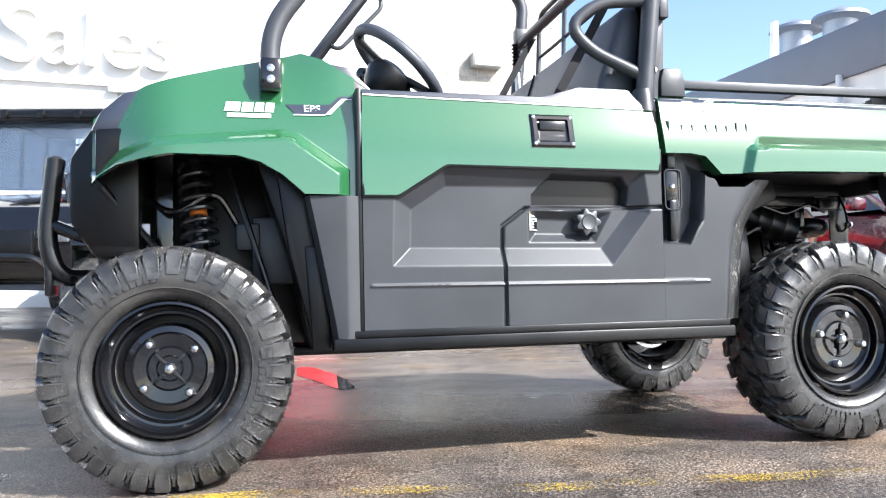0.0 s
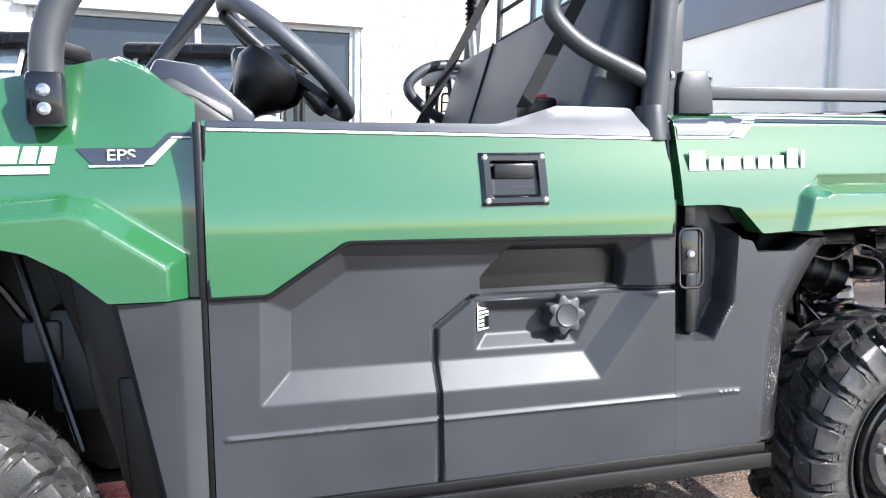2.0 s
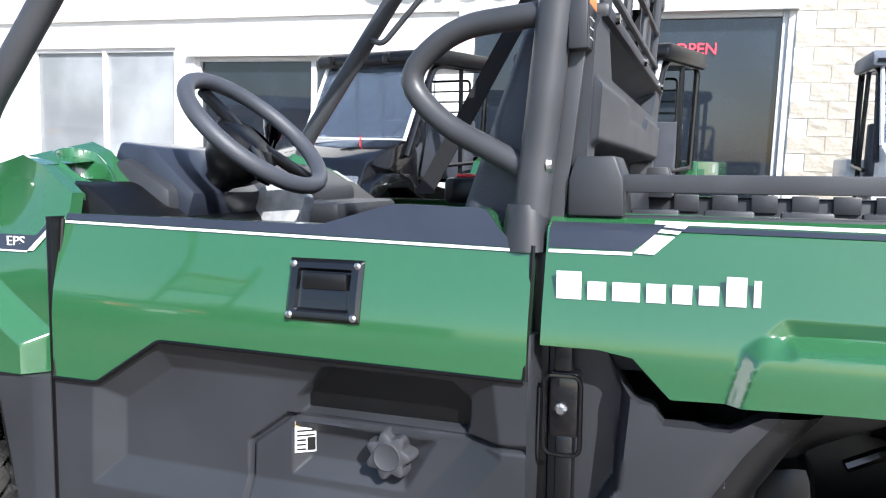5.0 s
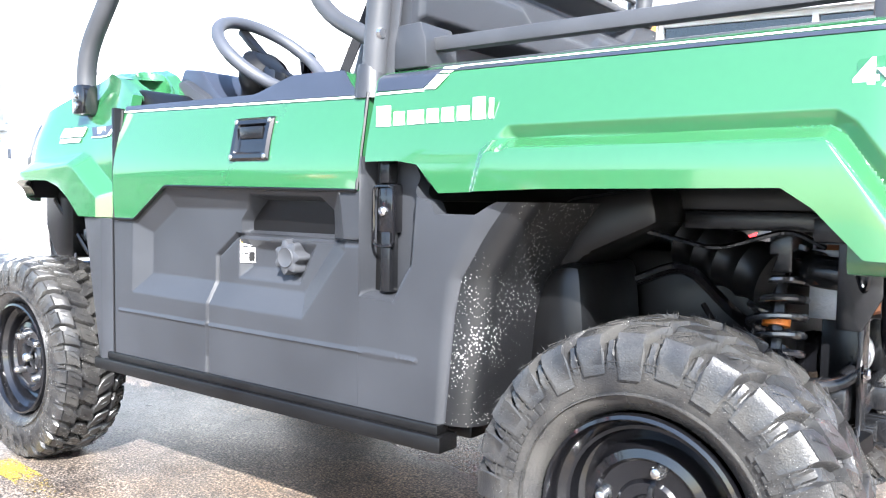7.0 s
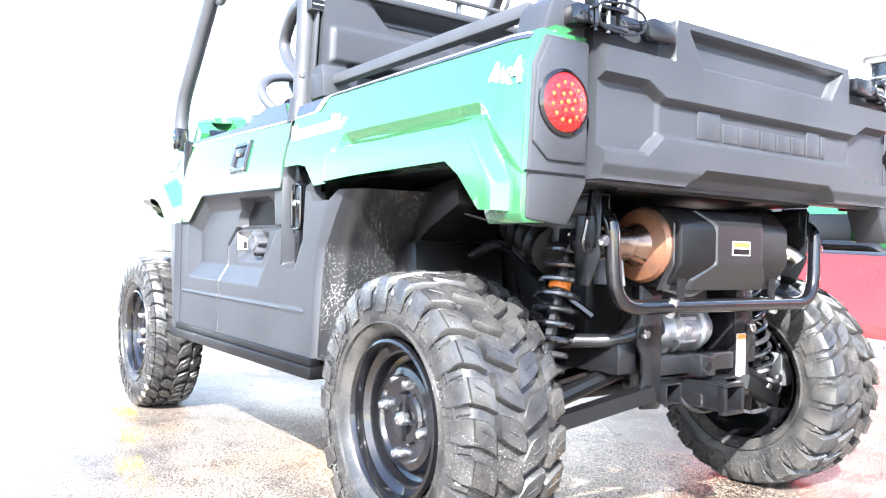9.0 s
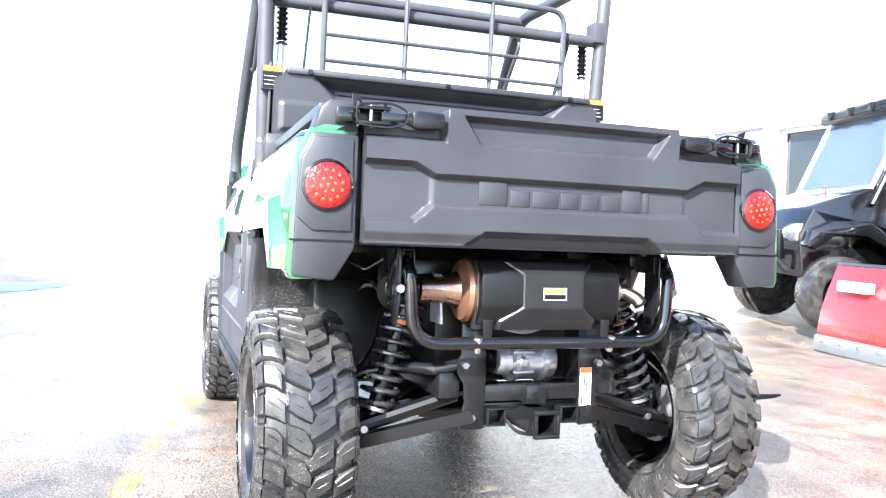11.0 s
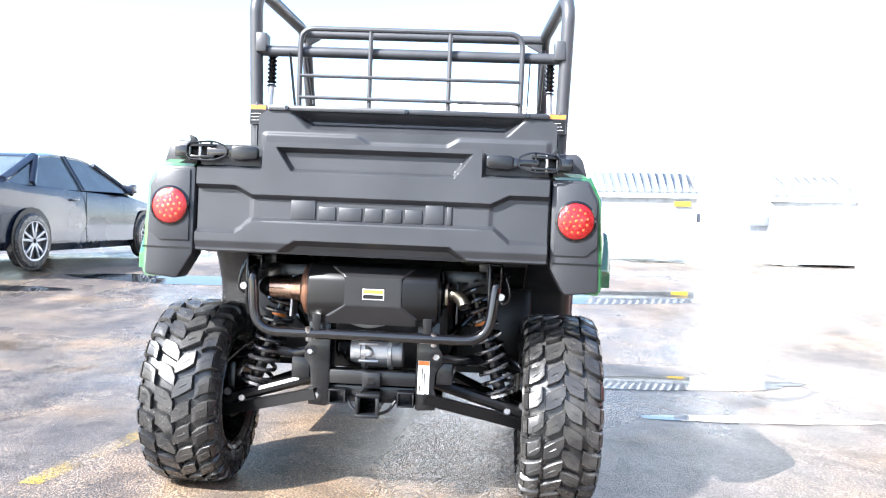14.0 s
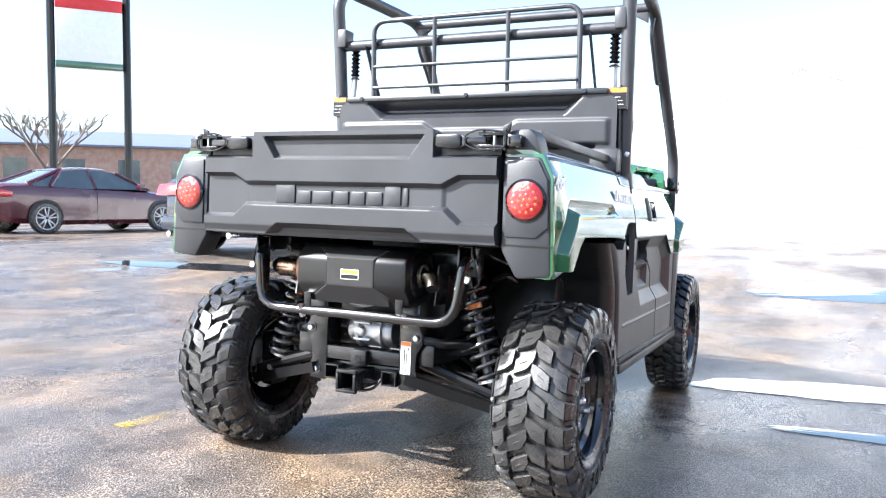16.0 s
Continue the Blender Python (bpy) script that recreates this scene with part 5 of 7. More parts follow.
# ---- cage ----
def cage():
    for s in (-1, 1):
        y0, y1 = s * 0.650, s * 0.655
        hoop = [(-0.745, s * 0.640, 1.06), (-0.745, s * 0.640, 1.22), (-0.275, s * 0.605, 1.855), (-0.18, s * 0.605, 1.885), (0.41, s * 0.645, 1.890), (0.455, s * 0.652, 1.82), (0.372, s * 0.640, 1.03)]
        part("cage_side", tube(hoop, 0.0275, 0.10, seg=16), CAGE, car, "black tubular roll cage side")
        bm = box(-0.775, -0.715, s * 0.618, s * 0.672, 1.045, 1.135, 0.012)
        ft = part("cage_foot", bm, GLOSS, car, "black cast cage foot")
        for z in (1.072, 1.102):
            part("bolt", lathe([(0.0105, 0), (0.0105, 0.004), (0.006, 0.005), (0.0055, 0.002), (0.0, 0.002)], 14, m=Matrix.Translation((-0.745, s * 0.672, z)) @ Matrix.Rotation(0 if s < 0 else math.pi, 4, "Z")), STEEL, ft)
        part("cage_foot_rear", lathe([(0.040, 0.0), (0.034, 0.05), (0.030, 0.07)], 20, m=Matrix.Translation((0.370, s * 0.640, 1.02)) @ Matrix.Rotation(-math.pi / 2, 4, "X")), PLASTIC, car)
        part("pillar_flange", prism([(0.398, 1.06), (0.425, 1.06), (0.462, 1.41), (0.435, 1.41)], "y", s * 0.628, s * 0.636, 0.002), CAGE, car)
        # shoulder guard loop
        part("shoulder_guard", tube([(0.408, s * 0.640, 1.375), (0.24, s * 0.615, 1.365), (0.15, s * 0.605, 1.29), (0.22, s * 0.610, 1.215), (0.385, s * 0.635, 1.135)], 0.019, 0.08, seg=12), CAGE, car, "black bent-tube shoulder guard")
        part("bolt", lathe([(0.012, 0), (0.010, 0.008)], 10, m=Matrix.Translation((0.403, s * 0.655, 1.15)) @ Matrix.Rotation(math.pi / 2, 4, "Z")), STEEL, car)
        # grab loop on the front pillar
        part("grab_handle", tube([(-0.475, s * 0.610, 1.585), (-0.42, s * 0.60, 1.555), (-0.22, s * 0.60, 1.765), (-0.26, s * 0.605, 1.85)], 0.010, 0.04, seg=8), CAGE, car)
        # gas strut with bellows and bracket inside the rear pillar
        bl = lathe([(0.012 if k % 2 else 0.022, 0.009 * k) for k in range(15)], 14, m=Matrix.Translation((0.395, s * 0.590, 1.49)) @ Matrix.Rotation(-math.pi / 2, 4, "X"))
        st = part("belt_bellows", bl, GLOSS, car, "black rubber bellows")
        part("strut_rod", tube([(0.395, s * 0.590, 1.50), (0.405, s * 0.595, 1.38)], 0.014, 0, seg=8), ALLOY, st)
        part("pillar_bracket", box(0.40, 0.47, s * 0.600, s * 0.645, 1.62, 1.70, 0.006), CAGE, car)
        part("seat_belt", prism([(0.430, 1.62), (0.462, 1.62), (0.166, 1.10), (0.132, 1.10)], "y", s * 0.50, s * 0.504, 0), WEBBING, car, "black seat belt webbing")
        part("belt_buckle", box(0.17, 0.25, s * 0.40, s * 0.46, 1.08, 1.13, 0.012), DARK, car)
        part("buckle_button", box(0.19, 0.23, s * 0.415, s * 0.445, 1.128, 1.136, 0.003), RED, car, "red buckle release")
    part("cage_bar", tube([(0.428, -0.645, 1.632), (0.428, 0.645, 1.632)], 0.0225, 0, seg=14), CAGE, car)
    part("cage_bar", tube([(-0.20, -0.60, 1.868), (-0.20, 0.60, 1.868)], 0.0225, 0, seg=14), CAGE, car)
    for s in (-1, 1):
        part("gusset", prism([(s * 0.59, 1.885), (s * 0.50, 1.88), (s * 0.52, 1.84), (s * 0.59, 1.80)], "x", -0.21, -0.19, 0.002), CAGE, car)
    # head guard screen
    x = 0.470
    frame_pts = [(x - 0.02, -0.455, 1.37), (x, -0.455, 1.72), (x, 0.468, 1.72), (x - 0.02, 0.468, 1.37)]
    sc = part("head_guard", tube(frame_pts, 0.011, 0.06, seg=10), CAGE, car, "black welded tube head guard")
    for y in (-0.16, 0.17):
        part("guard_bar", tube([(x, y, 1.72), (x - 0.02, y, 1.37)], 0.0095, 0, seg=8), CAGE, sc)
    for z in (1.435, 1.525):
        part("guard_bar", tube([(x - 0.005, -0.45, z), (x - 0.005, 0.463, z)], 0.0075, 0, seg=8), CAGE, sc)


# ---- cab ----
def cab():
    bm = prism([(0.05, 0.86), (0.05, 0.95), (0.30, 0.97), (0.40, 0.92), (0.40, 0.86)], "y", -0.60, 0.60, 0.03)
    seat = part("seat_cushion", bm, SEAT, car, "charcoal vinyl bench seat")
    part("seat_back", prism([(0.20, 0.95), (0.345, 1.375), (0.395, 1.385), (0.415, 1.33), (0.36, 0.95)], "y", -0.585, 0.585, 0.028, seg=3), SEAT, seat, "charcoal vinyl bench back")
    for y in (0.21,):
        part("seat_seam", tube([(0.205, y, 0.97), (0.340, y, 1.37)], 0.004, 0, seg=5), DARK, seat)
    part("seat_box", box(0.02, 0.42, -0.62, 0.62, 0.38, 0.86, 0.012), DARK, car)
    # dash with bins, cluster cowl, green shoulder and cup holder
    part("dash", prism([(-0.60, 0.70), (-0.60, 1.12), (-0.52, 1.11), (-0.40, 1.03), (-0.38, 0.80)], "y", -0.60, 0.60, 0.015), DARK, car, "black moulded dashboard")
    part("dash_top", prism([(-0.66, 1.13), (-0.56, 1.165), (-0.44, 1.10), (-0.44, 1.03), (-0.60, 1.03)], "y", -0.45, 0.45, 0.02), PLASTIC, car)
    part("cluster_cowl", prism([(-0.63, 1.12), (-0.590, 1.200), (-0.505, 1.188), (-0.40, 1.09), (-0.42, 1.03)], "y", -0.42, -0.16, 0.010, seg=2), NAVY, car, "instrument cowl")
    for s in (-1, 1):
        top = interp([(-0.672, 1.150), (-0.655, 1.163), (-0.600, 1.141), (-0.517, 1.090)])
        cup = lambda x, y: 1 - math.hypot((x + 0.588) / 0.055, (y - 0.525) / 0.045)
        bm = skin(steps(-0.672, -0.517, 0.003), lambda x: 0.430, lambda x: 0.606, 60, lambda x, y: (x, s * y, top(x) + 0.20 * (0.606 - y) * ramp(-0.517 - x, 0.09) + 0.004 * ramp(cup(x, y) + 0.22, 0.1) - 0.055 * ramp(cup(x, y), 0.16)), (0, -s * 0.03, -0.070))
        part("dash_shoulder", bm, GREEN, car, "glossy green shoulder with cup holder", angle=35)
    # steering wheel, column, gear lever, switches
    c = Matrix.Translation((-0.325, -0.30, 1.222)) @ Matrix.Rotation(radians(42), 4, "Y")
    ring = [c @ Vector((0.172 * math.cos(a), 0.172 * math.sin(a), 0)) for a in (math.tau * k / 48 for k in range(48))]
    sw = part("steering_wheel", tube(ring, 0.0185, 0, closed=True, seg=12), SEAT, car, "black padded steering wheel")
    hub = bmesh.new()
    box(-0.055, 0.055, -0.05, 0.05, -0.055, -0.012, 0.015, hub)
    for a in (0.0, 2.5, -2.5):
        join(hub, box(0.03, 0.165, -0.018, 0.018, -0.032, -0.012, 0.006), Matrix.Rotation(a + math.pi, 4, "Z"))
    hub.transform(c)
    part("wheel_hub", hub, DARK, sw)
    part("steering_column", tube([c @ Vector((0, 0, -0.04)), (-0.47, -0.30, 1.075), (-0.56, -0.30, 0.98)], 0.026, 0, seg=12), GLOSS, car)
    shroud = lathe([(0.052, 0.012), (0.078, 0.030), (0.082, 0.060), (0.064, 0.100), (0.036, 0.135), (0.030, 0.150)], 22, m=c @ Matrix.Rotation(math.pi / 2, 4, "X"))
    part("column_shroud", shroud, DARK, car, "black moulded steering column shroud")
    part("column_collar", tube([c @ Vector((0, 0, -0.150)), c @ Vector((0, 0, -0.162))], 0.031, 0, seg=16), ALLOY, car)
    part("column_switch", box(-0.465, -0.43, -0.345, -0.265, 1.07, 1.10, 0.006), DARK, car)
    part("gear_lever", tube([(-0.50, -0.05, 1.06), (-0.43, -0.08, 1.20), (-0.42, -0.08, 1.26)], 0.007, 0.03, seg=8), GLOSS, car)
    part("gear_knob", lathe([(0.009, 0.0), (0.015, 0.02), (0.026, 0.055), (0.029, 0.072), (0.024, 0.088), (0.010, 0.096), (0.0, 0.097)], 20, m=Matrix.Translation((-0.425, -0.08, 1.19)) @ Matrix.Rotation(radians(12), 4, "Y") @ Matrix.Rotation(-math.pi / 2, 4, "X")), GLOSS, car)
    part("cup_tray", box(-0.50, -0.30, 0.05, 0.45, 1.00, 1.06, 0.02), PLASTIC, car)
    part("paper_bag", prism([(-0.42, 1.00), (-0.30, 1.00), (-0.28, 1.08), (-0.36, 1.12), (-0.43, 1.09)], "y", -0.16, -0.10, 0.015), PLASTIC_BAG, car, "clear plastic bag of papers")
    part("far_door_trim", box(-0.50, 0.38, 0.60, 0.64, 0.62, 1.03, 0.01), DARK, car)
    part("near_door_trim", box(-0.50, 0.38, -0.64, -0.60, 0.62, 1.03, 0.01), DARK, car)


PLASTIC_BAG = mat("plastic_bag", (0.62, 0.63, 0.65), 0.15, var=0.3, scale=25, bump=0.4, bump_scale=60)


# ---- side details ----
def side_details():
    for s in (-1, 1):
        flip = Matrix.Rotation(0 if s < 0 else math.pi, 4, "Z")
        # latch in its bay behind the door
        y = base_y(0.8) - 0.050
        lt = part("side_latch", box(0.418, 0.462, s * (y - 0.005), s * (y + 0.028), 0.745, 0.845, 0.006), GLOSS, car, "black over-centre bed latch")
        part("lever", box(0.428, 0.456, s * y, s * (y + 0.030), 0.625, 0.75, 0.007), TUBE, lt)
        part("tab", box(0.425, 0.452, s * y, s * (y + 0.030), 0.845, 0.895, 0.005), TUBE, lt)
        part("wire_loop", tube([(0.412, s * (y + 0.03), 0.84), (0.466, s * (y + 0.03), 0.84), (0.466, s * (y + 0.03), 0.72), (0.412, s * (y + 0.03), 0.72)], 0.0035, 0.015, closed=True, seg=6), GLOSS, lt)
        part("latch_bolt", lathe([(0.010, 0.0), (0.010, 0.006), (0.006, 0.010)], 8, m=Matrix.Translation((0.437, s * (y + 0.028), 0.789)) @ flip), STEEL, lt)
    # fuel cap: scalloped knob
    prof = []
    n = 84
    for o, k in ((-0.034, 0.9), (-0.006, 1.0), (0.020, 1.0), (0.028, 0.93), (0.030, 0.80)):
        prof.append([( (0.0365 + 0.0055 * math.cos(7 * math.tau * i / n)) * k, o, math.tau * i / n) for i in range(n)])
    bm = bmesh.new()
    rings = [[bm.verts.new((r * math.cos(a), -o, r * math.sin(a))) for r, o, a in ring] for ring in prof]
    for a, b in zip(rings, rings[1:]):
        for i in range(n):
            bm.faces.new((a[i], a[(i + 1) % n], b[(i + 1) % n], b[i]))
    bm.faces.new(rings[-1])
    bm.transform(Matrix.Translation((0.160, -0.658, 0.682)))
    cap = part("fuel_cap", bm, CAGE, car, "black scalloped fuel cap")
    part("cap_ring", lathe([(0.024, 0.029), (0.022, 0.033), (0.018, 0.031)], 30, m=Matrix.Translation((0.160, -0.658, 0.682))), CAGE, cap)
    # warning label on the slanting wall of the filler recess
    face = Matrix.Translation((-0.018, -0.6690, 0.660)) @ Matrix.Rotation(radians(36), 4, "Z")

    def on_face(u0, u1, out, z0, z1):
        bm = box(u0, u1, -out - 0.0008, -out, z0, z1, 0)
        bm.transform(face)
        return bm

    lab = part("fuel_label", on_face(0, 0.036, 0.0006, 0, 0.056), WHITE, car, "small fuel warning label")
    part("label_band", on_face(0.001, 0.035, 0.0014, 0.046, 0.055), YELLOW, lab)
    part("label_field", on_face(0.021, 0.035, 0.0014, 0.003, 0.026), DARK, lab)
    for k in range(5):
        part("label_bar", on_face(0.003, 0.019 if k < 3 else 0.034, 0.0014, 0.004 + 0.008 * k, 0.007 + 0.008 * k), DARK, lab)
    # bull bar
    for s in (-1, 1):
        part("bull_bar", tube([(-1.20, s * 0.30, 0.55), (-1.33, s * 0.42, 0.55), (-1.36, s * 0.42, 0.66), (-1.335, s * 0.42, 0.885)], 0.026, 0.06, seg=12), TUBE, car, "black tubular front guard")
        part("bull_bar_strut", tube([(-1.345, s * 0.42, 0.70), (-1.25, s * 0.46, 0.66), (-1.16, s * 0.44, 0.66)], 0.018, 0.03, seg=10), TUBE, car)
        part("tow_plate", box(-1.36, -1.34, s * 0.36, s * 0.44, 0.50, 0.62, 0.006), TUBE, car)
    part("bull_bar_cross", tube([(-1.335, -0.42, 0.87), (-1.40, -0.2, 0.88), (-1.40, 0.2, 0.88), (-1.335, 0.42, 0.87)], 0.026, 0.1, seg=12), TUBE, car)
    part("bull_bar_cross", tube([(-1.33, -0.42, 0.55), (-1.36, 0, 0.55), (-1.33, 0.42, 0.55)], 0.022, 0.1, seg=12), TUBE, car)


tailgate()
bed()
cage()
cab()
side_details()
# ---- shop building ----
BLOCK = mat("split_face_block", (0.56, 0.51, 0.43), 0.9, var=0.30, scale=7, bump=1.0, bump_scale=28)
STUCCO = mat("white_stucco", (0.80, 0.79, 0.76), 0.8, var=0.05, scale=2, bump=0.3, bump_scale=90)
GREYBAND = mat("grey_metal_fascia", (0.15, 0.17, 0.21), 0.5, var=0.1, scale=2)
# Blue in the base colour stands in for the sky the glass mirrors.
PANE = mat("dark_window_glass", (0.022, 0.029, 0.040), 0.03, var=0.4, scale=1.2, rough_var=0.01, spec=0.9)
# Pale base colour paints the bright snow and sky reflection into this pane.
REFLECTPANE = mat("glass_painted_reflection", (0.42, 0.44, 0.46), 0.05, var=0.5, scale=0.7, rough_var=0.02, spec=0.9)
ALU = mat("white_window_frame", (0.72, 0.72, 0.72), 0.4, var=0.05)
SNOW = mat("old_snow", (0.86, 0.87, 0.90), 0.75, var=0.10, scale=0.8, bump=0.8, bump_scale=12)
BRICK = mat("far_brick", (0.34, 0.20, 0.15), 0.85, scale=4, color2=(0.42, 0.30, 0.24), bump=0.5, bump_scale=18)
BARK = mat("grey_bark", (0.16, 0.13, 0.11), 0.9, scale=9, bump=0.6)
OPENRED = glow("red_neon", (1.0, 0.05, 0.08), 0.8)
WALL_Y = 8.2


def structure(ob, label, category="wall"):
    return tagged(ob, label, category, kind="structure")


def shop():
    z0 = -0.4
    openings = [(-10.0, -7.2, 0.25, 2.60), (-6.85, -3.05, 0.25, 2.45), (-2.62, 1.22, 0.25, 2.92)]
    bm = bmesh.new()
    xs = [-26.0] + [v for o in openings for v in o[:2]] + [1.30]
    for i in range(0, len(xs), 2):
        box(xs[i], xs[i + 1], WALL_Y, WALL_Y + 0.3, z0, 3.0, 0, bm)
    for a, b, lo, hi in openings:
        box(a, b, WALL_Y, WALL_Y + 0.3, z0, lo, 0, bm)
        box(a, b, WALL_Y, WALL_Y + 0.3, hi, 3.0, 0, bm)
    box(-26.0, 1.30, WALL_Y - 0.06, WALL_Y + 0.3, 3.0, 6.2, 0, bm)
    w = structure(part("wall_north", bm, STUCCO, smooth=False), "white stucco shop front with large dark windows")
    part("window_head", box(-2.72, 1.32, WALL_Y - 0.09, WALL_Y, 2.92, 2.99, 0.005), ALU, w)
    part("window_head", box(-6.95, -2.95, WALL_Y - 0.09, WALL_Y, 2.45, 2.52, 0.005), ALU, w)
    for i, (a, b, lo, hi) in enumerate(openings):
        pane = part(f"window_{i + 1}", box(a + 0.02, b - 0.02, WALL_Y + 0.10, WALL_Y + 0.12, lo + 0.02, hi - 0.02, 0), REFLECTPANE if i == 0 else PANE, smooth=False)
        structure(pane, "shop window in white frames, glass coloured with its reflection", "window")
        fr = bmesh.new()
        for x in (a + 0.03, b - 0.03, *((-8.57,) if i == 0 else (-4.9,) if i == 1 else (-0.72,))):
            box(x - 0.035, x + 0.035, WALL_Y + 0.04, WALL_Y + 0.10, lo, hi, 0.004, fr)
        for z in (lo + 0.03, hi - 0.03):
            box(a + 0.065, b - 0.065, WALL_Y + 0.045, WALL_Y + 0.10, z - 0.03, z + 0.03, 0.004, fr)
        part("window_frame", fr, ALU, pane, "white window frame")
    sign = part("open_sign", text_mesh("OPEN", 0.19, 0.01, Matrix.Translation((0.22, WALL_Y + 0.085, 2.50)) @ Matrix.Rotation(math.pi / 2, 4, "X")), OPENRED)
    tagged(sign, "red neon sign reading OPEN in the shop window", "neon sign")
    let = part("shop_letters", text_mesh("Sales", 1.10, 0.05, Matrix.Translation((-2.95, WALL_Y - 0.12, 3.56)) @ Matrix.Rotation(math.pi / 2, 4, "X")), STUCCO)
    tagged(let, "raised white letters reading Sales on the shop wall", "wall lettering")
    # split-face block pier, laid block by block
    pier = structure(part("wall_pier", box(1.30, 3.60, WALL_Y - 0.022, WALL_Y + 6, z0, 6.2, 0), STUCCO, smooth=False), "cream split-face concrete block wall")
    rnd = random.Random(4)
    shapes = []
    for k in range(6):
        bm = box(0.004, 0.396, -0.03, 0.0, 0.004, 0.196, 0)
        bmesh.ops.subdivide_edges(bm, edges=bm.edges[:], cuts=2, use_grid_fill=True)
        for v in bm.verts:
            if v.co.y < -0.02 and 0.02 < v.co.x < 0.38 and 0.02 < v.co.z < 0.18:
                v.co.y -= rnd.uniform(0.0, 0.014)
        me = bpy.data.meshes.new("block")
        bm.to_mesh(me)
        bm.free()
        me.materials.append(BLOCK)
        shapes.append(me)
    for row in range(24):
        z = 0.2 * row + 0.1
        x = 1.30 - (0.2 if row % 2 else 0.0)
        while x < 3.2:
            if x >= 1.29:
                b = new("block", shapes[rnd.randrange(6)])
                b.location = (x, WALL_Y, z)
                b.parent = pier
            x += 0.4
    lb = empty("wall_light", Matrix.Translation((2.40, WALL_Y - 0.05, 3.70)), "white box wall light on the block wall", "wall light")
    part("housing", box(-0.22, 0.22, -0.16, 0.03, -0.10, 0.11, 0.015), mat("beige_lamp_housing", (0.36, 0.35, 0.32), 0.5), lb)
    part("lens", box(-0.19, 0.19, -0.17, -0.158, -0.08, 0.05, 0.004), STUCCO, lb)


def wing():
    w = structure(part("wall_east", box(7.6, 7.9, 3.4, 13.0, -0.4, 4.30, 0), STUCCO, smooth=False), "white wing wall with a grey fascia band")
    part("fascia", box(7.52, 7.6, 3.4, 13.0, 3.55, 4.30, 0.004), GREYBAND, w, "slate grey fascia band")
    part("downpipe", tube([(7.50, 7.0, 0.0), (7.50, 7.0, 3.6)], 0.05, 0, seg=10), ALU, w)
    for x, y, h in ((9.4, 10.4, 5.5), (9.4, 9.2, 5.35)):
        v = empty("roof_vent", Matrix.Translation((x, y, 4.1)), "galvanised round roof vent with a conical cap", "roof vent", "roof vents")
        part("stack", tube([(0, 0, 0), (0, 0, h - 4.2)], 0.30, 0, seg=20), ALLOY, v)
        part("cap", lathe([(0.5, 0.0), (0.48, 0.06), (0.05, 0.24), (0.0, 0.24)], 24, m=Matrix.Translation((0, 0, h - 4.15)) @ Matrix.Rotation(-math.pi / 2, 4, "X")), ALLOY, v)
    roof = structure(part("roof", box(7.9, 14.0, 3.4, 13.0, 4.0, 4.1, 0), GREYBAND, smooth=False), "flat grey roof of the wing", "roof")
    p = tagged(part("vent_pipe", tube([(7.95, 9.1, 4.0), (7.95, 9.1, 5.1)], 0.07, 0, seg=12), ALU), "white vent pipe on the wing roof", "pipe")


# ---- parked utility vehicles ----
UTV_GLASS = glass("clear_windshield", (0.46, 0.56, 0.70))
UTV_GLASS.node_tree.nodes["Principled BSDF"].inputs["Transmission Weight"].default_value = 0.90
UTV_GLASS.node_tree.nodes["Principled BSDF"].inputs["Specular IOR Level"].default_value = 1.0


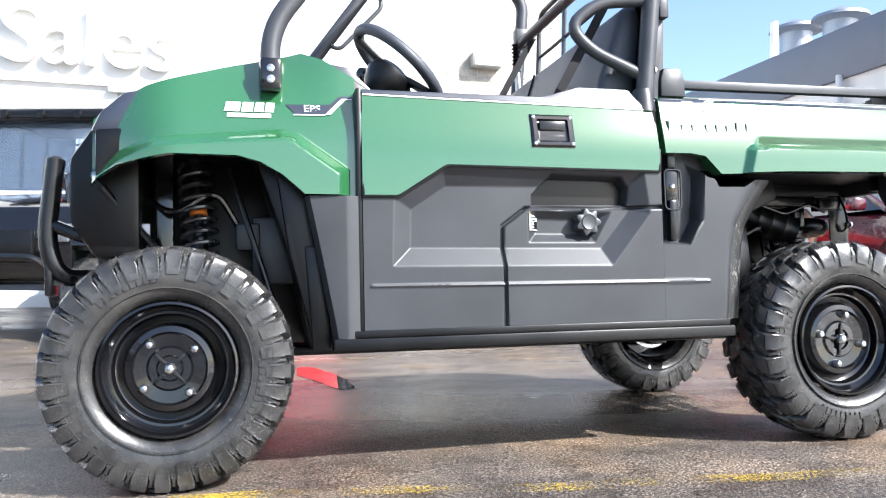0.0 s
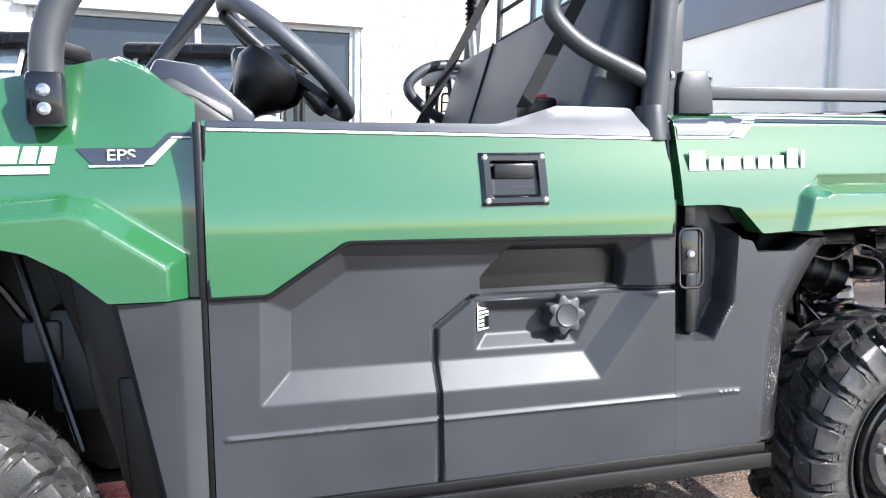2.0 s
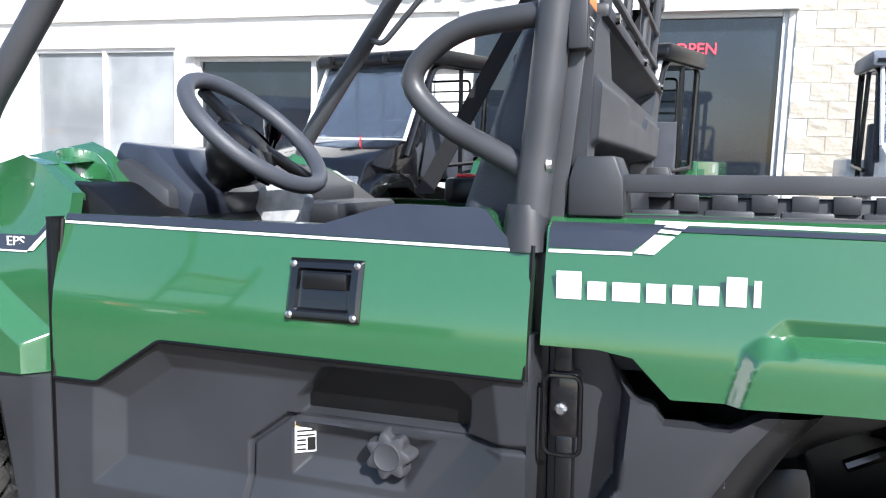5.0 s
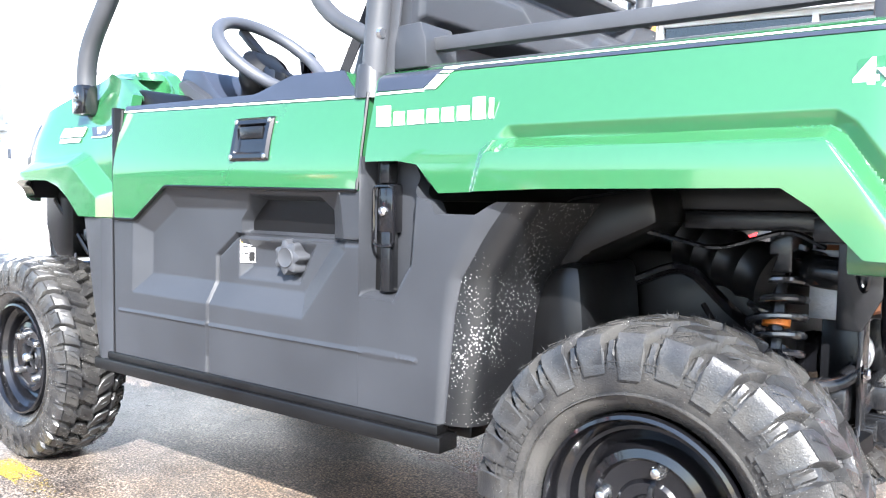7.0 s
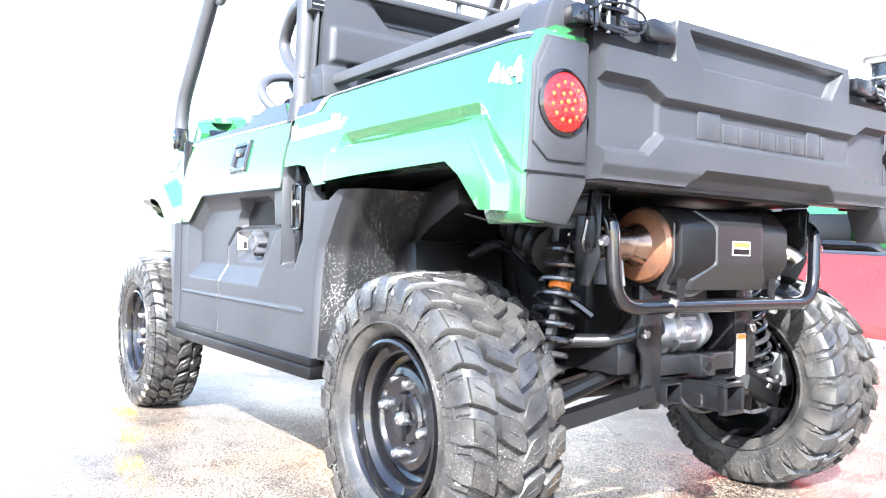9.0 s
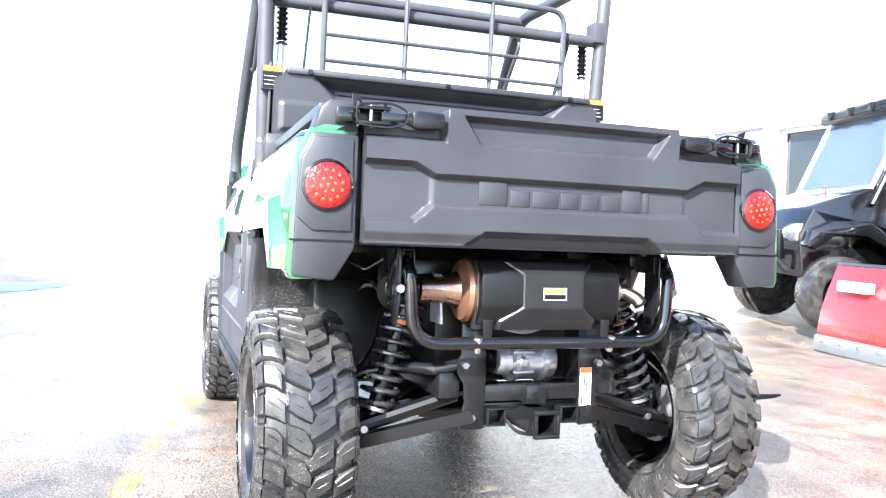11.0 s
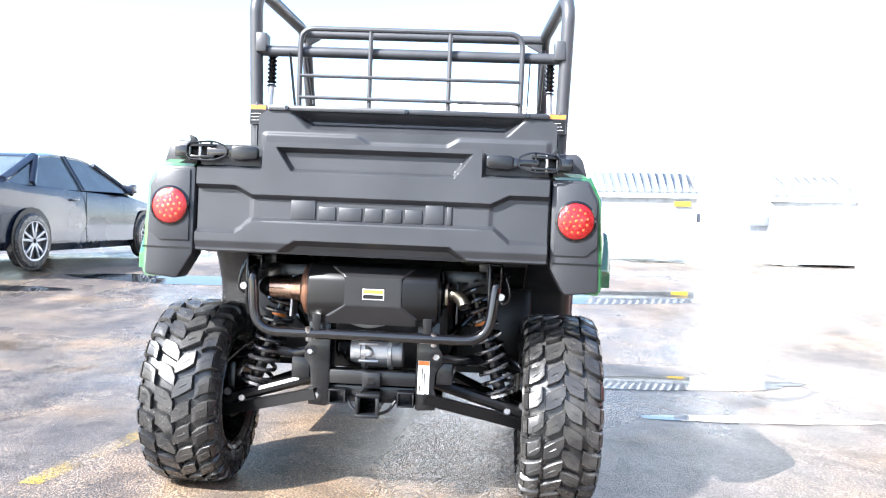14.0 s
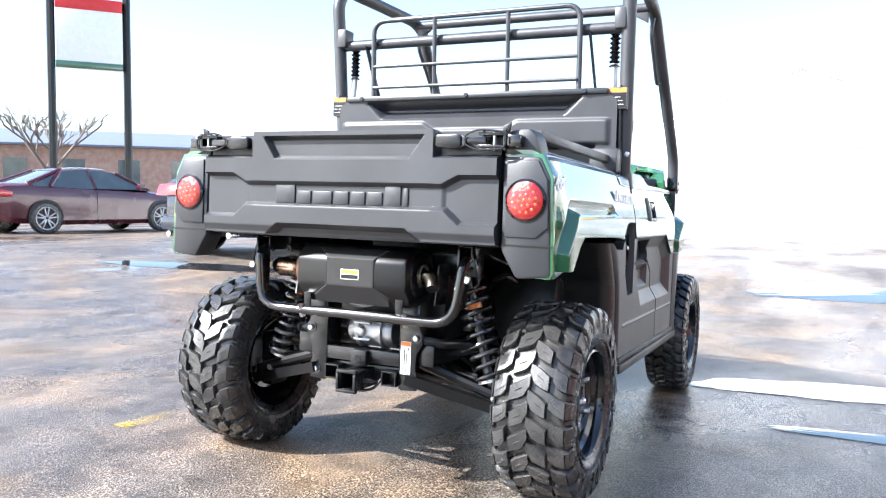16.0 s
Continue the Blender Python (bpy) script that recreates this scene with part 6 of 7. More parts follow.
def parked_utv(m, paint, label, canvas=False):
    u = empty("parked_utility_vehicle", m, label, "utility vehicle", "parked utility vehicles")
    body = part("body", prism([(-1.30, 0.45), (-1.33, 0.80), (-1.22, 1.02), (-1.0, 1.12), (-0.62, 1.24), (-0.55, 1.10), (-0.50, 0.42), (0.60, 0.42), (0.62, 0.62), (1.30, 0.62), (1.30, 0.45)], "y", -0.62, 0.62, 0.03), paint, u)
    part("cargo_bed", prism([(0.45, 0.80), (0.45, 1.08), (1.42, 1.08), (1.42, 0.80)], "y", -0.70, 0.70, 0.02), paint, u)
    part("grille", box(-1.36, -1.31, -0.32, 0.32, 0.58, 0.84, 0.02), DARK, u)
    part("bumper", tube([(-1.34, -0.45, 0.50), (-1.45, -0.40, 0.62), (-1.45, 0.40, 0.62), (-1.34, 0.45, 0.50)], 0.03, 0.1), TUBE, u)
    for s in (-1, 1):
        part("headlight", prism([(-1.34, 0.74), (-1.36, 0.84), (-1.28, 0.90), (-1.22, 0.88), (-1.24, 0.76)], "y", s * 0.36, s * 0.60, 0.02), HEADLAMP, u)
        part("fender", prism([(-1.32, 0.72), (-1.28, 0.84), (-1.10, 0.92), (-0.80, 0.92), (-0.60, 0.78), (-0.60, 0.68), (-0.82, 0.80), (-1.08, 0.80), (-1.25, 0.68)], "y", s * 0.56, s * 0.74, 0.015), paint, u)
        part("cage_side", tube([(-0.74, s * 0.64, 1.06), (-0.36, s * 0.62, 1.86), (0.44, s * 0.64, 1.90), (0.40, s * 0.64, 1.0)], 0.028, 0.1), TUBE, u)
        part("flag_whip", tube([(-0.95, s * 0.30, 1.02), (-0.95, s * 0.30, 1.22)], 0.008, 0, seg=6), RED, u) if s < 0 else None
        for x in (-1.0, 1.0):
            wl = part("wheel", lathe([(0.30, -0.10), (0.315, -0.06), (0.315, 0.08), (0.29, 0.12), (0.20, 0.125), (0.17, 0.11), (0.165, 0.05), (0.0, 0.05)], 28), RUBBER, u)
            wl.matrix_local = Matrix.Translation((x, s * 0.62, 0.315)) @ Matrix.Rotation(0 if s < 0 else math.pi, 4, "Z")
            part("rim", lathe([(0.16, 0.05), (0.15, 0.09), (0.12, 0.06), (0.05, 0.07), (0.0, 0.075)], 24), ALLOY if canvas else GLOSS, wl)
    roof = part("roof", prism([(-0.50, 1.86), (-0.50, 1.95), (-0.44, 2.0), (0.50, 2.02), (0.55, 1.93), (0.52, 1.88)], "y", -0.70, 0.70, 0.03), GREYBAND if canvas else DARK, u)
    part("roof_lip", box(-0.512, -0.47, -0.66, 0.66, 1.895, 1.925, 0.004), DARK, roof)
    ws = part("windshield", prism([(-0.73, 1.20), (-0.72, 1.20), (-0.42, 1.86), (-0.43, 1.86)], "y", -0.60, 0.60, 0), UTV_GLASS, u, "tinted windshield")
    for k in range(4):
        part("roof_boss", box(-0.53, -0.48, -0.56 + 0.34 * k, -0.50 + 0.34 * k, 1.885, 1.965, 0.006), GREYBAND if canvas else DARK, roof)
    for s in (-1, 1):
        part("door_bar", tube([(-0.30, s * 0.66, 0.98), (0.30, s * 0.67, 1.02)], 0.02, 0, seg=6), TUBE, u)
        part("mid_post", tube([(0.02, s * 0.64, 1.88), (0.04, s * 0.66, 0.62)], 0.022, 0, seg=6), TUBE, u)
        part("windshield_edge", tube([(-0.74, s * 0.61, 1.19), (-0.43, s * 0.61, 1.87)], 0.018, 0, seg=6), ALU, ws)
    part("windshield_edge", tube([(-0.74, -0.61, 1.195), (-0.74, 0.61, 1.195)], 0.014, 0, seg=6), ALU, ws)
    for y in (-0.3, 0.3):
        part("seat", prism([(0.20, 0.85), (0.33, 1.42), (0.42, 1.42), (0.40, 0.85)], "y", y - 0.26, y + 0.26, 0.03), SEAT, u)
    part("rear_guard", tube([(0.42, -0.48, 1.30), (0.40, -0.48, 1.80), (0.40, 0.48, 1.80), (0.42, 0.48, 1.30)], 0.012, 0.05, seg=6), TUBE, u)
    for z in (1.40, 1.50, 1.60, 1.70):
        part("guard_bar", tube([(0.41, -0.48, z), (0.41, 0.48, z)], 0.008, 0, seg=6), TUBE, u)
    sw = [(-0.36 + 0.06 * math.cos(a), -0.3 + 0.17 * math.cos(a + 1.57), 1.2 + 0.13 * math.sin(a + 1.57)) for a in (math.tau * k / 20 for k in range(20))]
    part("steering_wheel", tube(sw, 0.015, 0, closed=True, seg=6), DARK, u)
    return u


def plow():
    p = empty("snow_plow", Matrix.Translation((-0.98, 4.02, ground_z(-1.0, 4.0))) @ Matrix.Rotation(radians(-6), 4, "Z"), "red steel snow plow blade with a grey cutting edge", "snow plow")
    PLOWRED = mat("red_plow_paint", (0.60, 0.02, 0.02), 0.3, var=0.25, scale=2, coat=0.4)
    prof = [(0.0 + 0.16 * (1 - math.cos(a)) - 0.02, 0.10 + 0.30 * (1 - math.cos(a * 1.0)) * 0 + 0.60 * a / 1.7) for a in (1.7 * k / 10 for k in range(11))]
    poly = [(y, z) for y, z in prof] + [(y + 0.02, z) for y, z in prof[::-1]]
    part("blade", prism(poly, "x", -0.88, 0.86, 0.002), PLOWRED, p)
    part("cutting_edge", box(-0.89, 0.87, -0.035, 0.0, 0.0, 0.13, 0.004), ALLOY, p, "worn steel cutting edge")
    part("top_trim", box(-0.88, 0.86, 0.155, 0.22, 0.69, 0.72, 0.004), NAVY, p)
    for k in range(9):
        part("bolt", lathe([(0.016, 0), (0.012, 0.012)], 8, m=Matrix.Translation((-0.8 + 0.2 * k, -0.035, 0.09))), STEEL, p)
    for k, w in enumerate((0.066, 0.066, 0.060, 0.060)):
        part("mark", box(-0.70 + 0.085 * k, -0.70 + 0.085 * k + w, 0.0, 0.075, 0.50, 0.58, 0.004), WHITE, p, "plain white block mark")
    for x in (-0.5, 0.5):
        part("push_rib", box(x - 0.03, x + 0.03, 0.10, 0.30, 0.12, 0.60, 0.01), PLOWRED, p)


# ---- cars ----
# The base colour is lightened to stand in for reflections on the glass.
CARGLASS = mat("car_glass", (0.10, 0.125, 0.13), 0.04, var=0.3, scale=2, spec=1.0)
BLUEPAINT = mat("dark_blue_car_paint", (0.013, 0.019, 0.036), 0.25, var=0.2, scale=1.5, coat=0.6, spec=0.4)
MAROON = mat("maroon_car_paint", (0.085, 0.010, 0.018), 0.25, var=0.15, scale=1.5, coat=0.9)
LAMPRED = mat("tail_lamp_red", (0.55, 0.015, 0.015), 0.15, coat=1.0)


def sedan(m, paint, label, group, wheel_metal):
    c = empty("sedan", m, label, "car", group)
    top = interp([(-2.40, 0.60), (-2.33, 0.72), (-2.10, 0.82), (-1.10, 0.96), (-0.4, 0.99), (1.5, 1.05), (1.72, 1.08), (2.20, 1.06), (2.36, 0.98), (2.42, 0.72)])
    wide = interp([(-2.40, 0.55), (-2.25, 0.74), (-1.9, 0.86), (-1.0, 0.91), (1.2, 0.91), (2.0, 0.86), (2.3, 0.77), (2.42, 0.62)])
    low = interp([(-2.40, 0.34), (-2.1, 0.20), (-1.0, 0.19), (1.0, 0.19), (2.1, 0.24), (2.42, 0.42)])
    bm = bmesh.new()
    rows = []
    for x in steps(-2.40, 2.42, 0.12):
        t, w, b = top(x), wide(x), low(x)
        sec = [(0.90, b), (1.0, b + 0.10), (1.0, 0.45), (1.0, 0.62 if t > 0.7 else (b + t) / 2), (0.985, t - 0.16 if t > 0.8 else t - 0.06), (0.95, t - 0.05), (0.84, t), (0.4, t + 0.02), (0.0, t + 0.03)]
        full = [(w * y, z) for y, z in sec] + [(-w * y, z) for y, z in sec[-2::-1]]
        rows.append([bm.verts.new((x, y, z)) for y, z in full])
    for a, b in zip(rows, rows[1:]):
        for k in range(len(a) - 1):
            bm.faces.new((a[k], a[k + 1], b[k + 1], b[k]))
        bm.faces.new((a[-1], a[0], b[0], b[-1]))
    bm.faces.new(rows[0])
    bm.faces.new(rows[-1][::-1])
    part("body", bm, paint, c, angle=28)
    # cabin: glass with a painted roof and pillars
    prof = [(-1.15, 0.96), (-0.40, 1.36), (-0.10, 1.435), (0.45, 1.45), (0.90, 1.40), (1.72, 1.07)]
    zt = interp(prof)
    bm = bmesh.new()
    rows = []
    for x in steps(-1.15, 1.72, 0.12):
        z = zt(x)
        k = (z - 0.95) / 0.5
        w0, w1 = 0.84, 0.84 - 0.25 * k
        rows.append([bm.verts.new(p) for p in ((x, w0, 0.98), (x, w1, z - 0.015), (x, w1 * 0.8, z + 0.012), (x, 0, z + 0.02), (x, -w1 * 0.8, z + 0.012), (x, -w1, z - 0.015), (x, -w0, 0.98))])
    for a, b in zip(rows, rows[1:]):
        for k in range(6):
            bm.faces.new((a[k], a[k + 1], b[k + 1], b[k]))
    cab_ob = part("cabin_glass", bm, CARGLASS, c, "dark reflective car windows")
    bm = bmesh.new()
    rows = []
    for x in steps(-0.30, 0.98, 0.08):
        z = zt(x)
        k = (z - 0.95) / 0.5
        w1 = 0.845 - 0.25 * k
        rows.append([bm.verts.new(p) for p in ((x, w1 + 0.008, z - 0.06), (x, w1 + 0.004, z - 0.008), (x, w1 * 0.8, z + 0.018), (x, 0, z + 0.028), (x, -w1 * 0.8, z + 0.018), (x, -w1 - 0.004, z - 0.008), (x, -w1 - 0.008, z - 0.06))])
    for a, b in zip(rows, rows[1:]):
        for k in range(6):
            bm.faces.new((a[k], a[k + 1], b[k + 1], b[k]))
    part("roof", bm, paint, cab_ob)
    for s in (-1, 1):
        for pts, r in (([(-1.13, s * 0.83, 0.97), (-0.36, s * 0.645, 1.36)], 0.035), ([(0.22, s * 0.85, 0.98), (0.28, s * 0.60, 1.43)], 0.032), ([(0.92, s * 0.62, 1.38), (1.25, s * 0.80, 1.02)], 0.055), ([(0.92, s * 0.60, 1.39), (1.72, s * 0.76, 1.06)], 0.05)):
            part("pillar", tube(pts, r, 0, seg=8), paint, cab_ob)
        part("mirror", box(-0.92, -0.76, s * 0.88, s * 1.04, 0.98, 1.11, 0.03), paint, c)
        part("door_seam", box(0.225, 0.232, s * 0.905, s * 0.914, 0.30, 0.97, 0), DARK, c)
        part("door_handle", box(0.42, 0.60, s * 0.905, s * 0.93, 0.84, 0.865, 0.006), paint, c)
        part("tail_light", prism([(2.06, 0.78), (2.02, 0.90), (2.36, 0.96), (2.43, 0.80)], "y", s * 0.42, s * 0.835, 0.02), LAMPRED, c)
        part("headlight", prism([(-2.34, 0.62), (-2.30, 0.74), (-1.95, 0.80), (-1.95, 0.70)], "y", s * 0.52, s * 0.85, 0.02), HEADLAMP, c)
        part("exhaust", tube([(2.30, s * 0.55, 0.28), (2.46, s * 0.55, 0.28)], 0.04, 0, seg=12), STEEL, c)
        for x in (-1.42, 1.40):
            # Dark disc on the body side paints the shaded hollow round the wheel.
            part("arch_shade_disc", lathe([(0.38, 0.0), (0.38, 0.012), (0.0, 0.012)], 32, m=Matrix.Translation((x, s * 0.905, 0.36)) @ Matrix.Rotation(0 if s < 0 else math.pi, 4, "Z")), DARK, c)
            wl = part("wheel", lathe([(0.30, -0.08), (0.335, -0.06), (0.335, 0.06), (0.31, 0.085), (0.25, 0.09), (0.24, 0.05), (0.0, 0.045)], 36), RUBBER, c)
            wl.matrix_local = Matrix.Translation((x, s * 0.865, 0.335)) @ Matrix.Rotation(0 if s < 0 else math.pi, 4, "Z")
            sp = bmesh.new()
            for k in range(10):
                join(sp, prism([(0.03, -0.018), (0.235, -0.014), (0.235, 0.014), (0.03, 0.018)], "y", -0.085, -0.045, 0.004), Matrix.Rotation(math.tau * k / 10 + (0.1 if k % 2 else -0.1), 4, "Y"))
            join(sp, lathe([(0.245, 0.05), (0.245, 0.092), (0.225, 0.088), (0.225, 0.05)], 36))
            part("rim", sp, wheel_metal, wl, "bright spoked alloy rim")
    part("plate", box(2.425, 2.43, -0.26, 0.26, 0.62, 0.76, 0), WHITE, c)
    part("rear_bumper", box(2.30, 2.46, -0.72, 0.72, 0.34, 0.52, 0.05), paint, c)
    return c


# ---- far things ----
def dumpster(x, y0, y1, lids):
    d = empty("dumpster", Matrix.Translation((x, (y0 + y1) / 2, ground_z(x, y0))), "pale painted steel dumpster with ribbed lids propped open" if lids else "pale painted steel dumpster", "dumpster", "dumpsters")
    w = (y1 - y0) / 2
    PALE = bpy.data.materials.get("pale_blue_steel") or mat("pale_blue_steel", (0.40, 0.44, 0.47), 0.55, var=0.35, scale=3)
    part("bin", prism([(0.10, 0.05), (0.0, 1.15), (0.08, 1.48), (-1.5, 1.48), (-1.5, 1.15), (-1.4, 0.05)], "y", -w, w, 0.02), PALE, d)
    part("rim", box(-0.02, 0.12, -w - 0.05, w + 0.05, 1.36, 1.44, 0.01), PALE, d)
    for s in (-1, 1):
        part("fork_pocket", box(-1.2, -0.1, s * (w + 0.01), s * (w + 0.12), 0.85, 1.05, 0.01), GREYBAND, d)
    part("sticker", box(0.05, 0.058, w - 0.5, w - 0.15, 1.20, 1.30, 0), YELLOW, d)
    if lids:
        for k in range(14):
            y = -w + 0.05 + k * (2 * w - 0.1) / 13
            part("lid_rib", tube([(0.10, y, 1.50), (-0.5, y, 1.78 + 0.02 * k), (-1.3, y + 0.05, 1.98 + 0.03 * k)], 0.035, 0.2, seg=6), PALE, d)
        part("lid", prism([(0.08, 1.47), (-0.5, 1.74), (-1.3, 1.96), (-1.3, 1.98), (-0.5, 1.77), (0.08, 1.50)], "y", -w, w, 0), GREYBAND, d)
        part("lid_flap", prism([(w - 0.05, 1.46), (w + 0.06, 2.5), (w + 0.02, 2.5), (w - 0.10, 1.48)], "x", -1.2, 0.05, 0.004), ALLOY, d)


def far_things():
    dumpster(-13.5, 2.75, 4.95, True)
    dumpster(-13.3, 6.45, 8.95, True)
    # sign on two posts
    s = empty("pole_sign", Matrix.Translation((-16.0, -21.45, ground_z(-16, -21.4))), "tall roadside sign board on two dark posts", "sign")
    a, b = Vector((0.95, -0.75, 0)), Vector((-0.90, 0.75, 0))
    for p in (a, b):
        part("post", tube([p, p + Vector((0, 0, 9.0))], 0.13, 0, seg=8), DARK, s)
    d = (b - a).normalized()
    rot = Matrix.Translation((a + b) / 2) @ Matrix.Rotation(math.atan2(d.y, d.x), 4, "Z")
    for z0, z1, mm in ((5.45, 7.6, WHITE), (5.25, 5.45, GREEN), (7.2, 7.6, RED)):
        bm = box(-1.05, 1.05, -0.2 if mm is WHITE else -0.22, 0.2 if mm is WHITE else 0.22, z0, z1, 0.01)
        bm.transform(rot)
        part("panel", bm, mm, s)
    # brick building far off
    bb = empty("brick_building", Matrix.Translation((-27.5, -33.0, 0.1)) @ Matrix.Rotation(radians(138), 4, "Z"), "long low brick building far across the street", "building")
    part("wall", box(-16, 8, -4, 4, -0.5, 3.6, 0), BRICK, bb)
    part("roof", prism([(-4.4, 3.6), (0, 4.6), (4.4, 3.6), (4.4, 3.5), (-4.4, 3.5)], "x", -16.3, 8.3, 0), GREYBAND, bb)
    for k in range(9):
        for s2 in (-1, 1):
            part("window", box(-15 + 2.5 * k, -14.0 + 2.5 * k, s2 * 4.0, s2 * 4.03, 1.6, 2.9, 0), CARGLASS, bb)
    # pale gabled house
    h = empty("gabled_house", Matrix.Translation((-36.2, -0.5, 0.1)), "pale gabled house far behind the lot", "house")
    part("wall", prism([(-5.5, -0.5), (-5.5, 4.6), (0.9, 7.0), (7.5, 4.6), (7.5, -0.5)], "x", -8, 0, 0), STUCCO, h)
    part("roof", prism([(-5.6, 4.62), (0.9, 7.05), (7.6, 4.62), (7.6, 4.75), (0.9, 7.2), (-5.6, 4.75)], "x", -8.0, 0.02, 0), STUCCO, h)
    part("porch_roof", box(0.0, 1.2, 1.9, 5.2, 3.4, 3.65, 0), BRICK, h)
    # bare tree
    t = empty("bare_tree", Matrix.Translation((-19.0, -27.5, 0.1)), "leafless tree with thin spreading branches", "tree")
    rnd = random.Random(9)
    tr = tube([(0, 0, 0), (0.1, 0, 1.6), (0.0, 0.1, 2.4)], 0.14, 0.3, seg=8)
    part("trunk", tr, BARK, t)

    def branch(br, p, d, length, r, depth):
        q = p + d * length * 0.5 + Vector((rnd.uniform(-0.1, 0.1), rnd.uniform(-0.1, 0.1), 0))
        e = p + d * length
        tube([p, q, e], r, 0.1, seg=5, bm=br)
        if depth:
            for _ in range(3):
                nd = (d + Vector((rnd.uniform(-0.7, 0.7), rnd.uniform(-0.7, 0.7), rnd.uniform(-0.1, 0.5)))).normalized()
                branch(br, p + d * length * rnd.uniform(0.5, 1.0), nd, length * 0.62, r * 0.6, depth - 1)

    for k in range(5):
        a2 = math.tau * k / 5
        br = bmesh.new()
        branch(br, Vector((0, 0, 2.0)), Vector((math.cos(a2) * 0.8, math.sin(a2) * 0.8, 1)).normalized(), 1.7, 0.06, 3)
        part("limb", br, BARK, t)


def snow():
    """Ploughed snow along the edges of the lot, and the white field behind it."""
    rnd = random.Random(2)
    bm = bmesh.new()
    xs, ys = steps(-120, -15.5, 1.5), steps(-70, 60, 1.5)
    grid = []
    for x in xs:
        row = []
        for y in ys:
            edge = -15.5 - 1.2 * noise.noise((0, y * 0.25, 3)) - 12.5 * ease(-y - 6.0, 6.0)
            k = ease(edge - x, 2.5)
            z = ground_z(x, y) - 0.06 + k * (0.16 + 0.30 * max(0, noise.noise((x * 0.35, y * 0.35, 1.0))) * (1 if x > -26 else 0.5))
            row.append(bm.verts.new((x, y, z)))
        grid.append(row)
    for i in range(len(xs) - 1):
        for k in range(len(ys) - 1):
            bm.faces.new((grid[i][k], grid[i + 1][k], grid[i + 1][k + 1], grid[i][k + 1]))
    tagged(part("snow_field", bm, SNOW), "old white ploughed snow along the lot edge", "snow", kind="stuff")
    bm = bmesh.new()
    for x, y, r in ((-10.9, -4.9, 0.16), (-11.2, -4.7, 0.22), (-11.6, -4.6, 0.26), (-12.1, -4.6, 0.2), (-11.4, -4.2, 0.14), (-12.6, -4.3, 0.18)):
        b2 = bmesh.new()
        bmesh.ops.create_icosphere(b2, subdivisions=2, radius=r)
        for v in b2.verts:
            v.co *= 1 + 0.35 * noise.noise(v.co * 9 + Vector((x, y, 0)))
            v.co.z *= 0.7
        join(bm, b2, Matrix.Translation((x, y, ground_z(x, y) + r * 0.3)))
    tagged(part("snow_lumps", bm, SNOW), "broken lumps of dirty snow beside the car", "snow", kind="stuff")


def worn_line():
    """Worn yellow parking line."""
    m = bpy.data.materials.new("worn_yellow_paint")
    m.use_nodes = True
    nt = m.node_tree
    n, l = nt.nodes, nt.links
    b = n["Principled BSDF"]
    tc = n.new("ShaderNodeTexCoord")
    t, t2 = n.new("ShaderNodeTexNoise"), n.new("ShaderNodeTexNoise")
    t.inputs["Scale"].default_value, t.inputs["Detail"].default_value = 3.0, 8
    t2.inputs["Scale"].default_value = 120
    l.new(tc.outputs["Object"], t.inputs["Vector"])
    l.new(tc.outputs["Object"], t2.inputs["Vector"])
    add = n.new("ShaderNodeMath")
    l.new(t.outputs[0], add.inputs[0])
    l.new(t2.outputs[0], add.inputs[1])
    r = n.new("ShaderNodeMapRange")
    r.inputs[1].default_value, r.inputs[2].default_value = 1.00, 1.32
    l.new(add.outputs[0], r.inputs[0])
    l.new(r.outputs[0], b.inputs["Alpha"])
    b.inputs["Base Color"].default_value = (0.62, 0.42, 0.04, 1)
    b.inputs["Roughness"].default_value = 0.45
    bm = bmesh.new()
    rows = []
    mid = interp([(-9.0, -0.4), (-0.8, -0.80), (0.0, -0.98), (1.4, -1.16), (6.0, -1.7)])
    for x in steps(-1.0, 1.2, 0.1):
        wob = 0.02 * noise.noise((x * 3, 0, 0))
        rows.append([bm.verts.new((x, mid(x) + o + wob, ground_z(x, mid(x) + o) + 0.004)) for o in (-0.04, 0.04)])
    for a, c in zip(rows, rows[1:]):
        bm.faces.new((a[0], a[1], c[1], c[0]))
    ob = part("parking_line", bm, m)
    tagged(ob, "worn yellow parking line on the asphalt", "road marking", kind="structure")


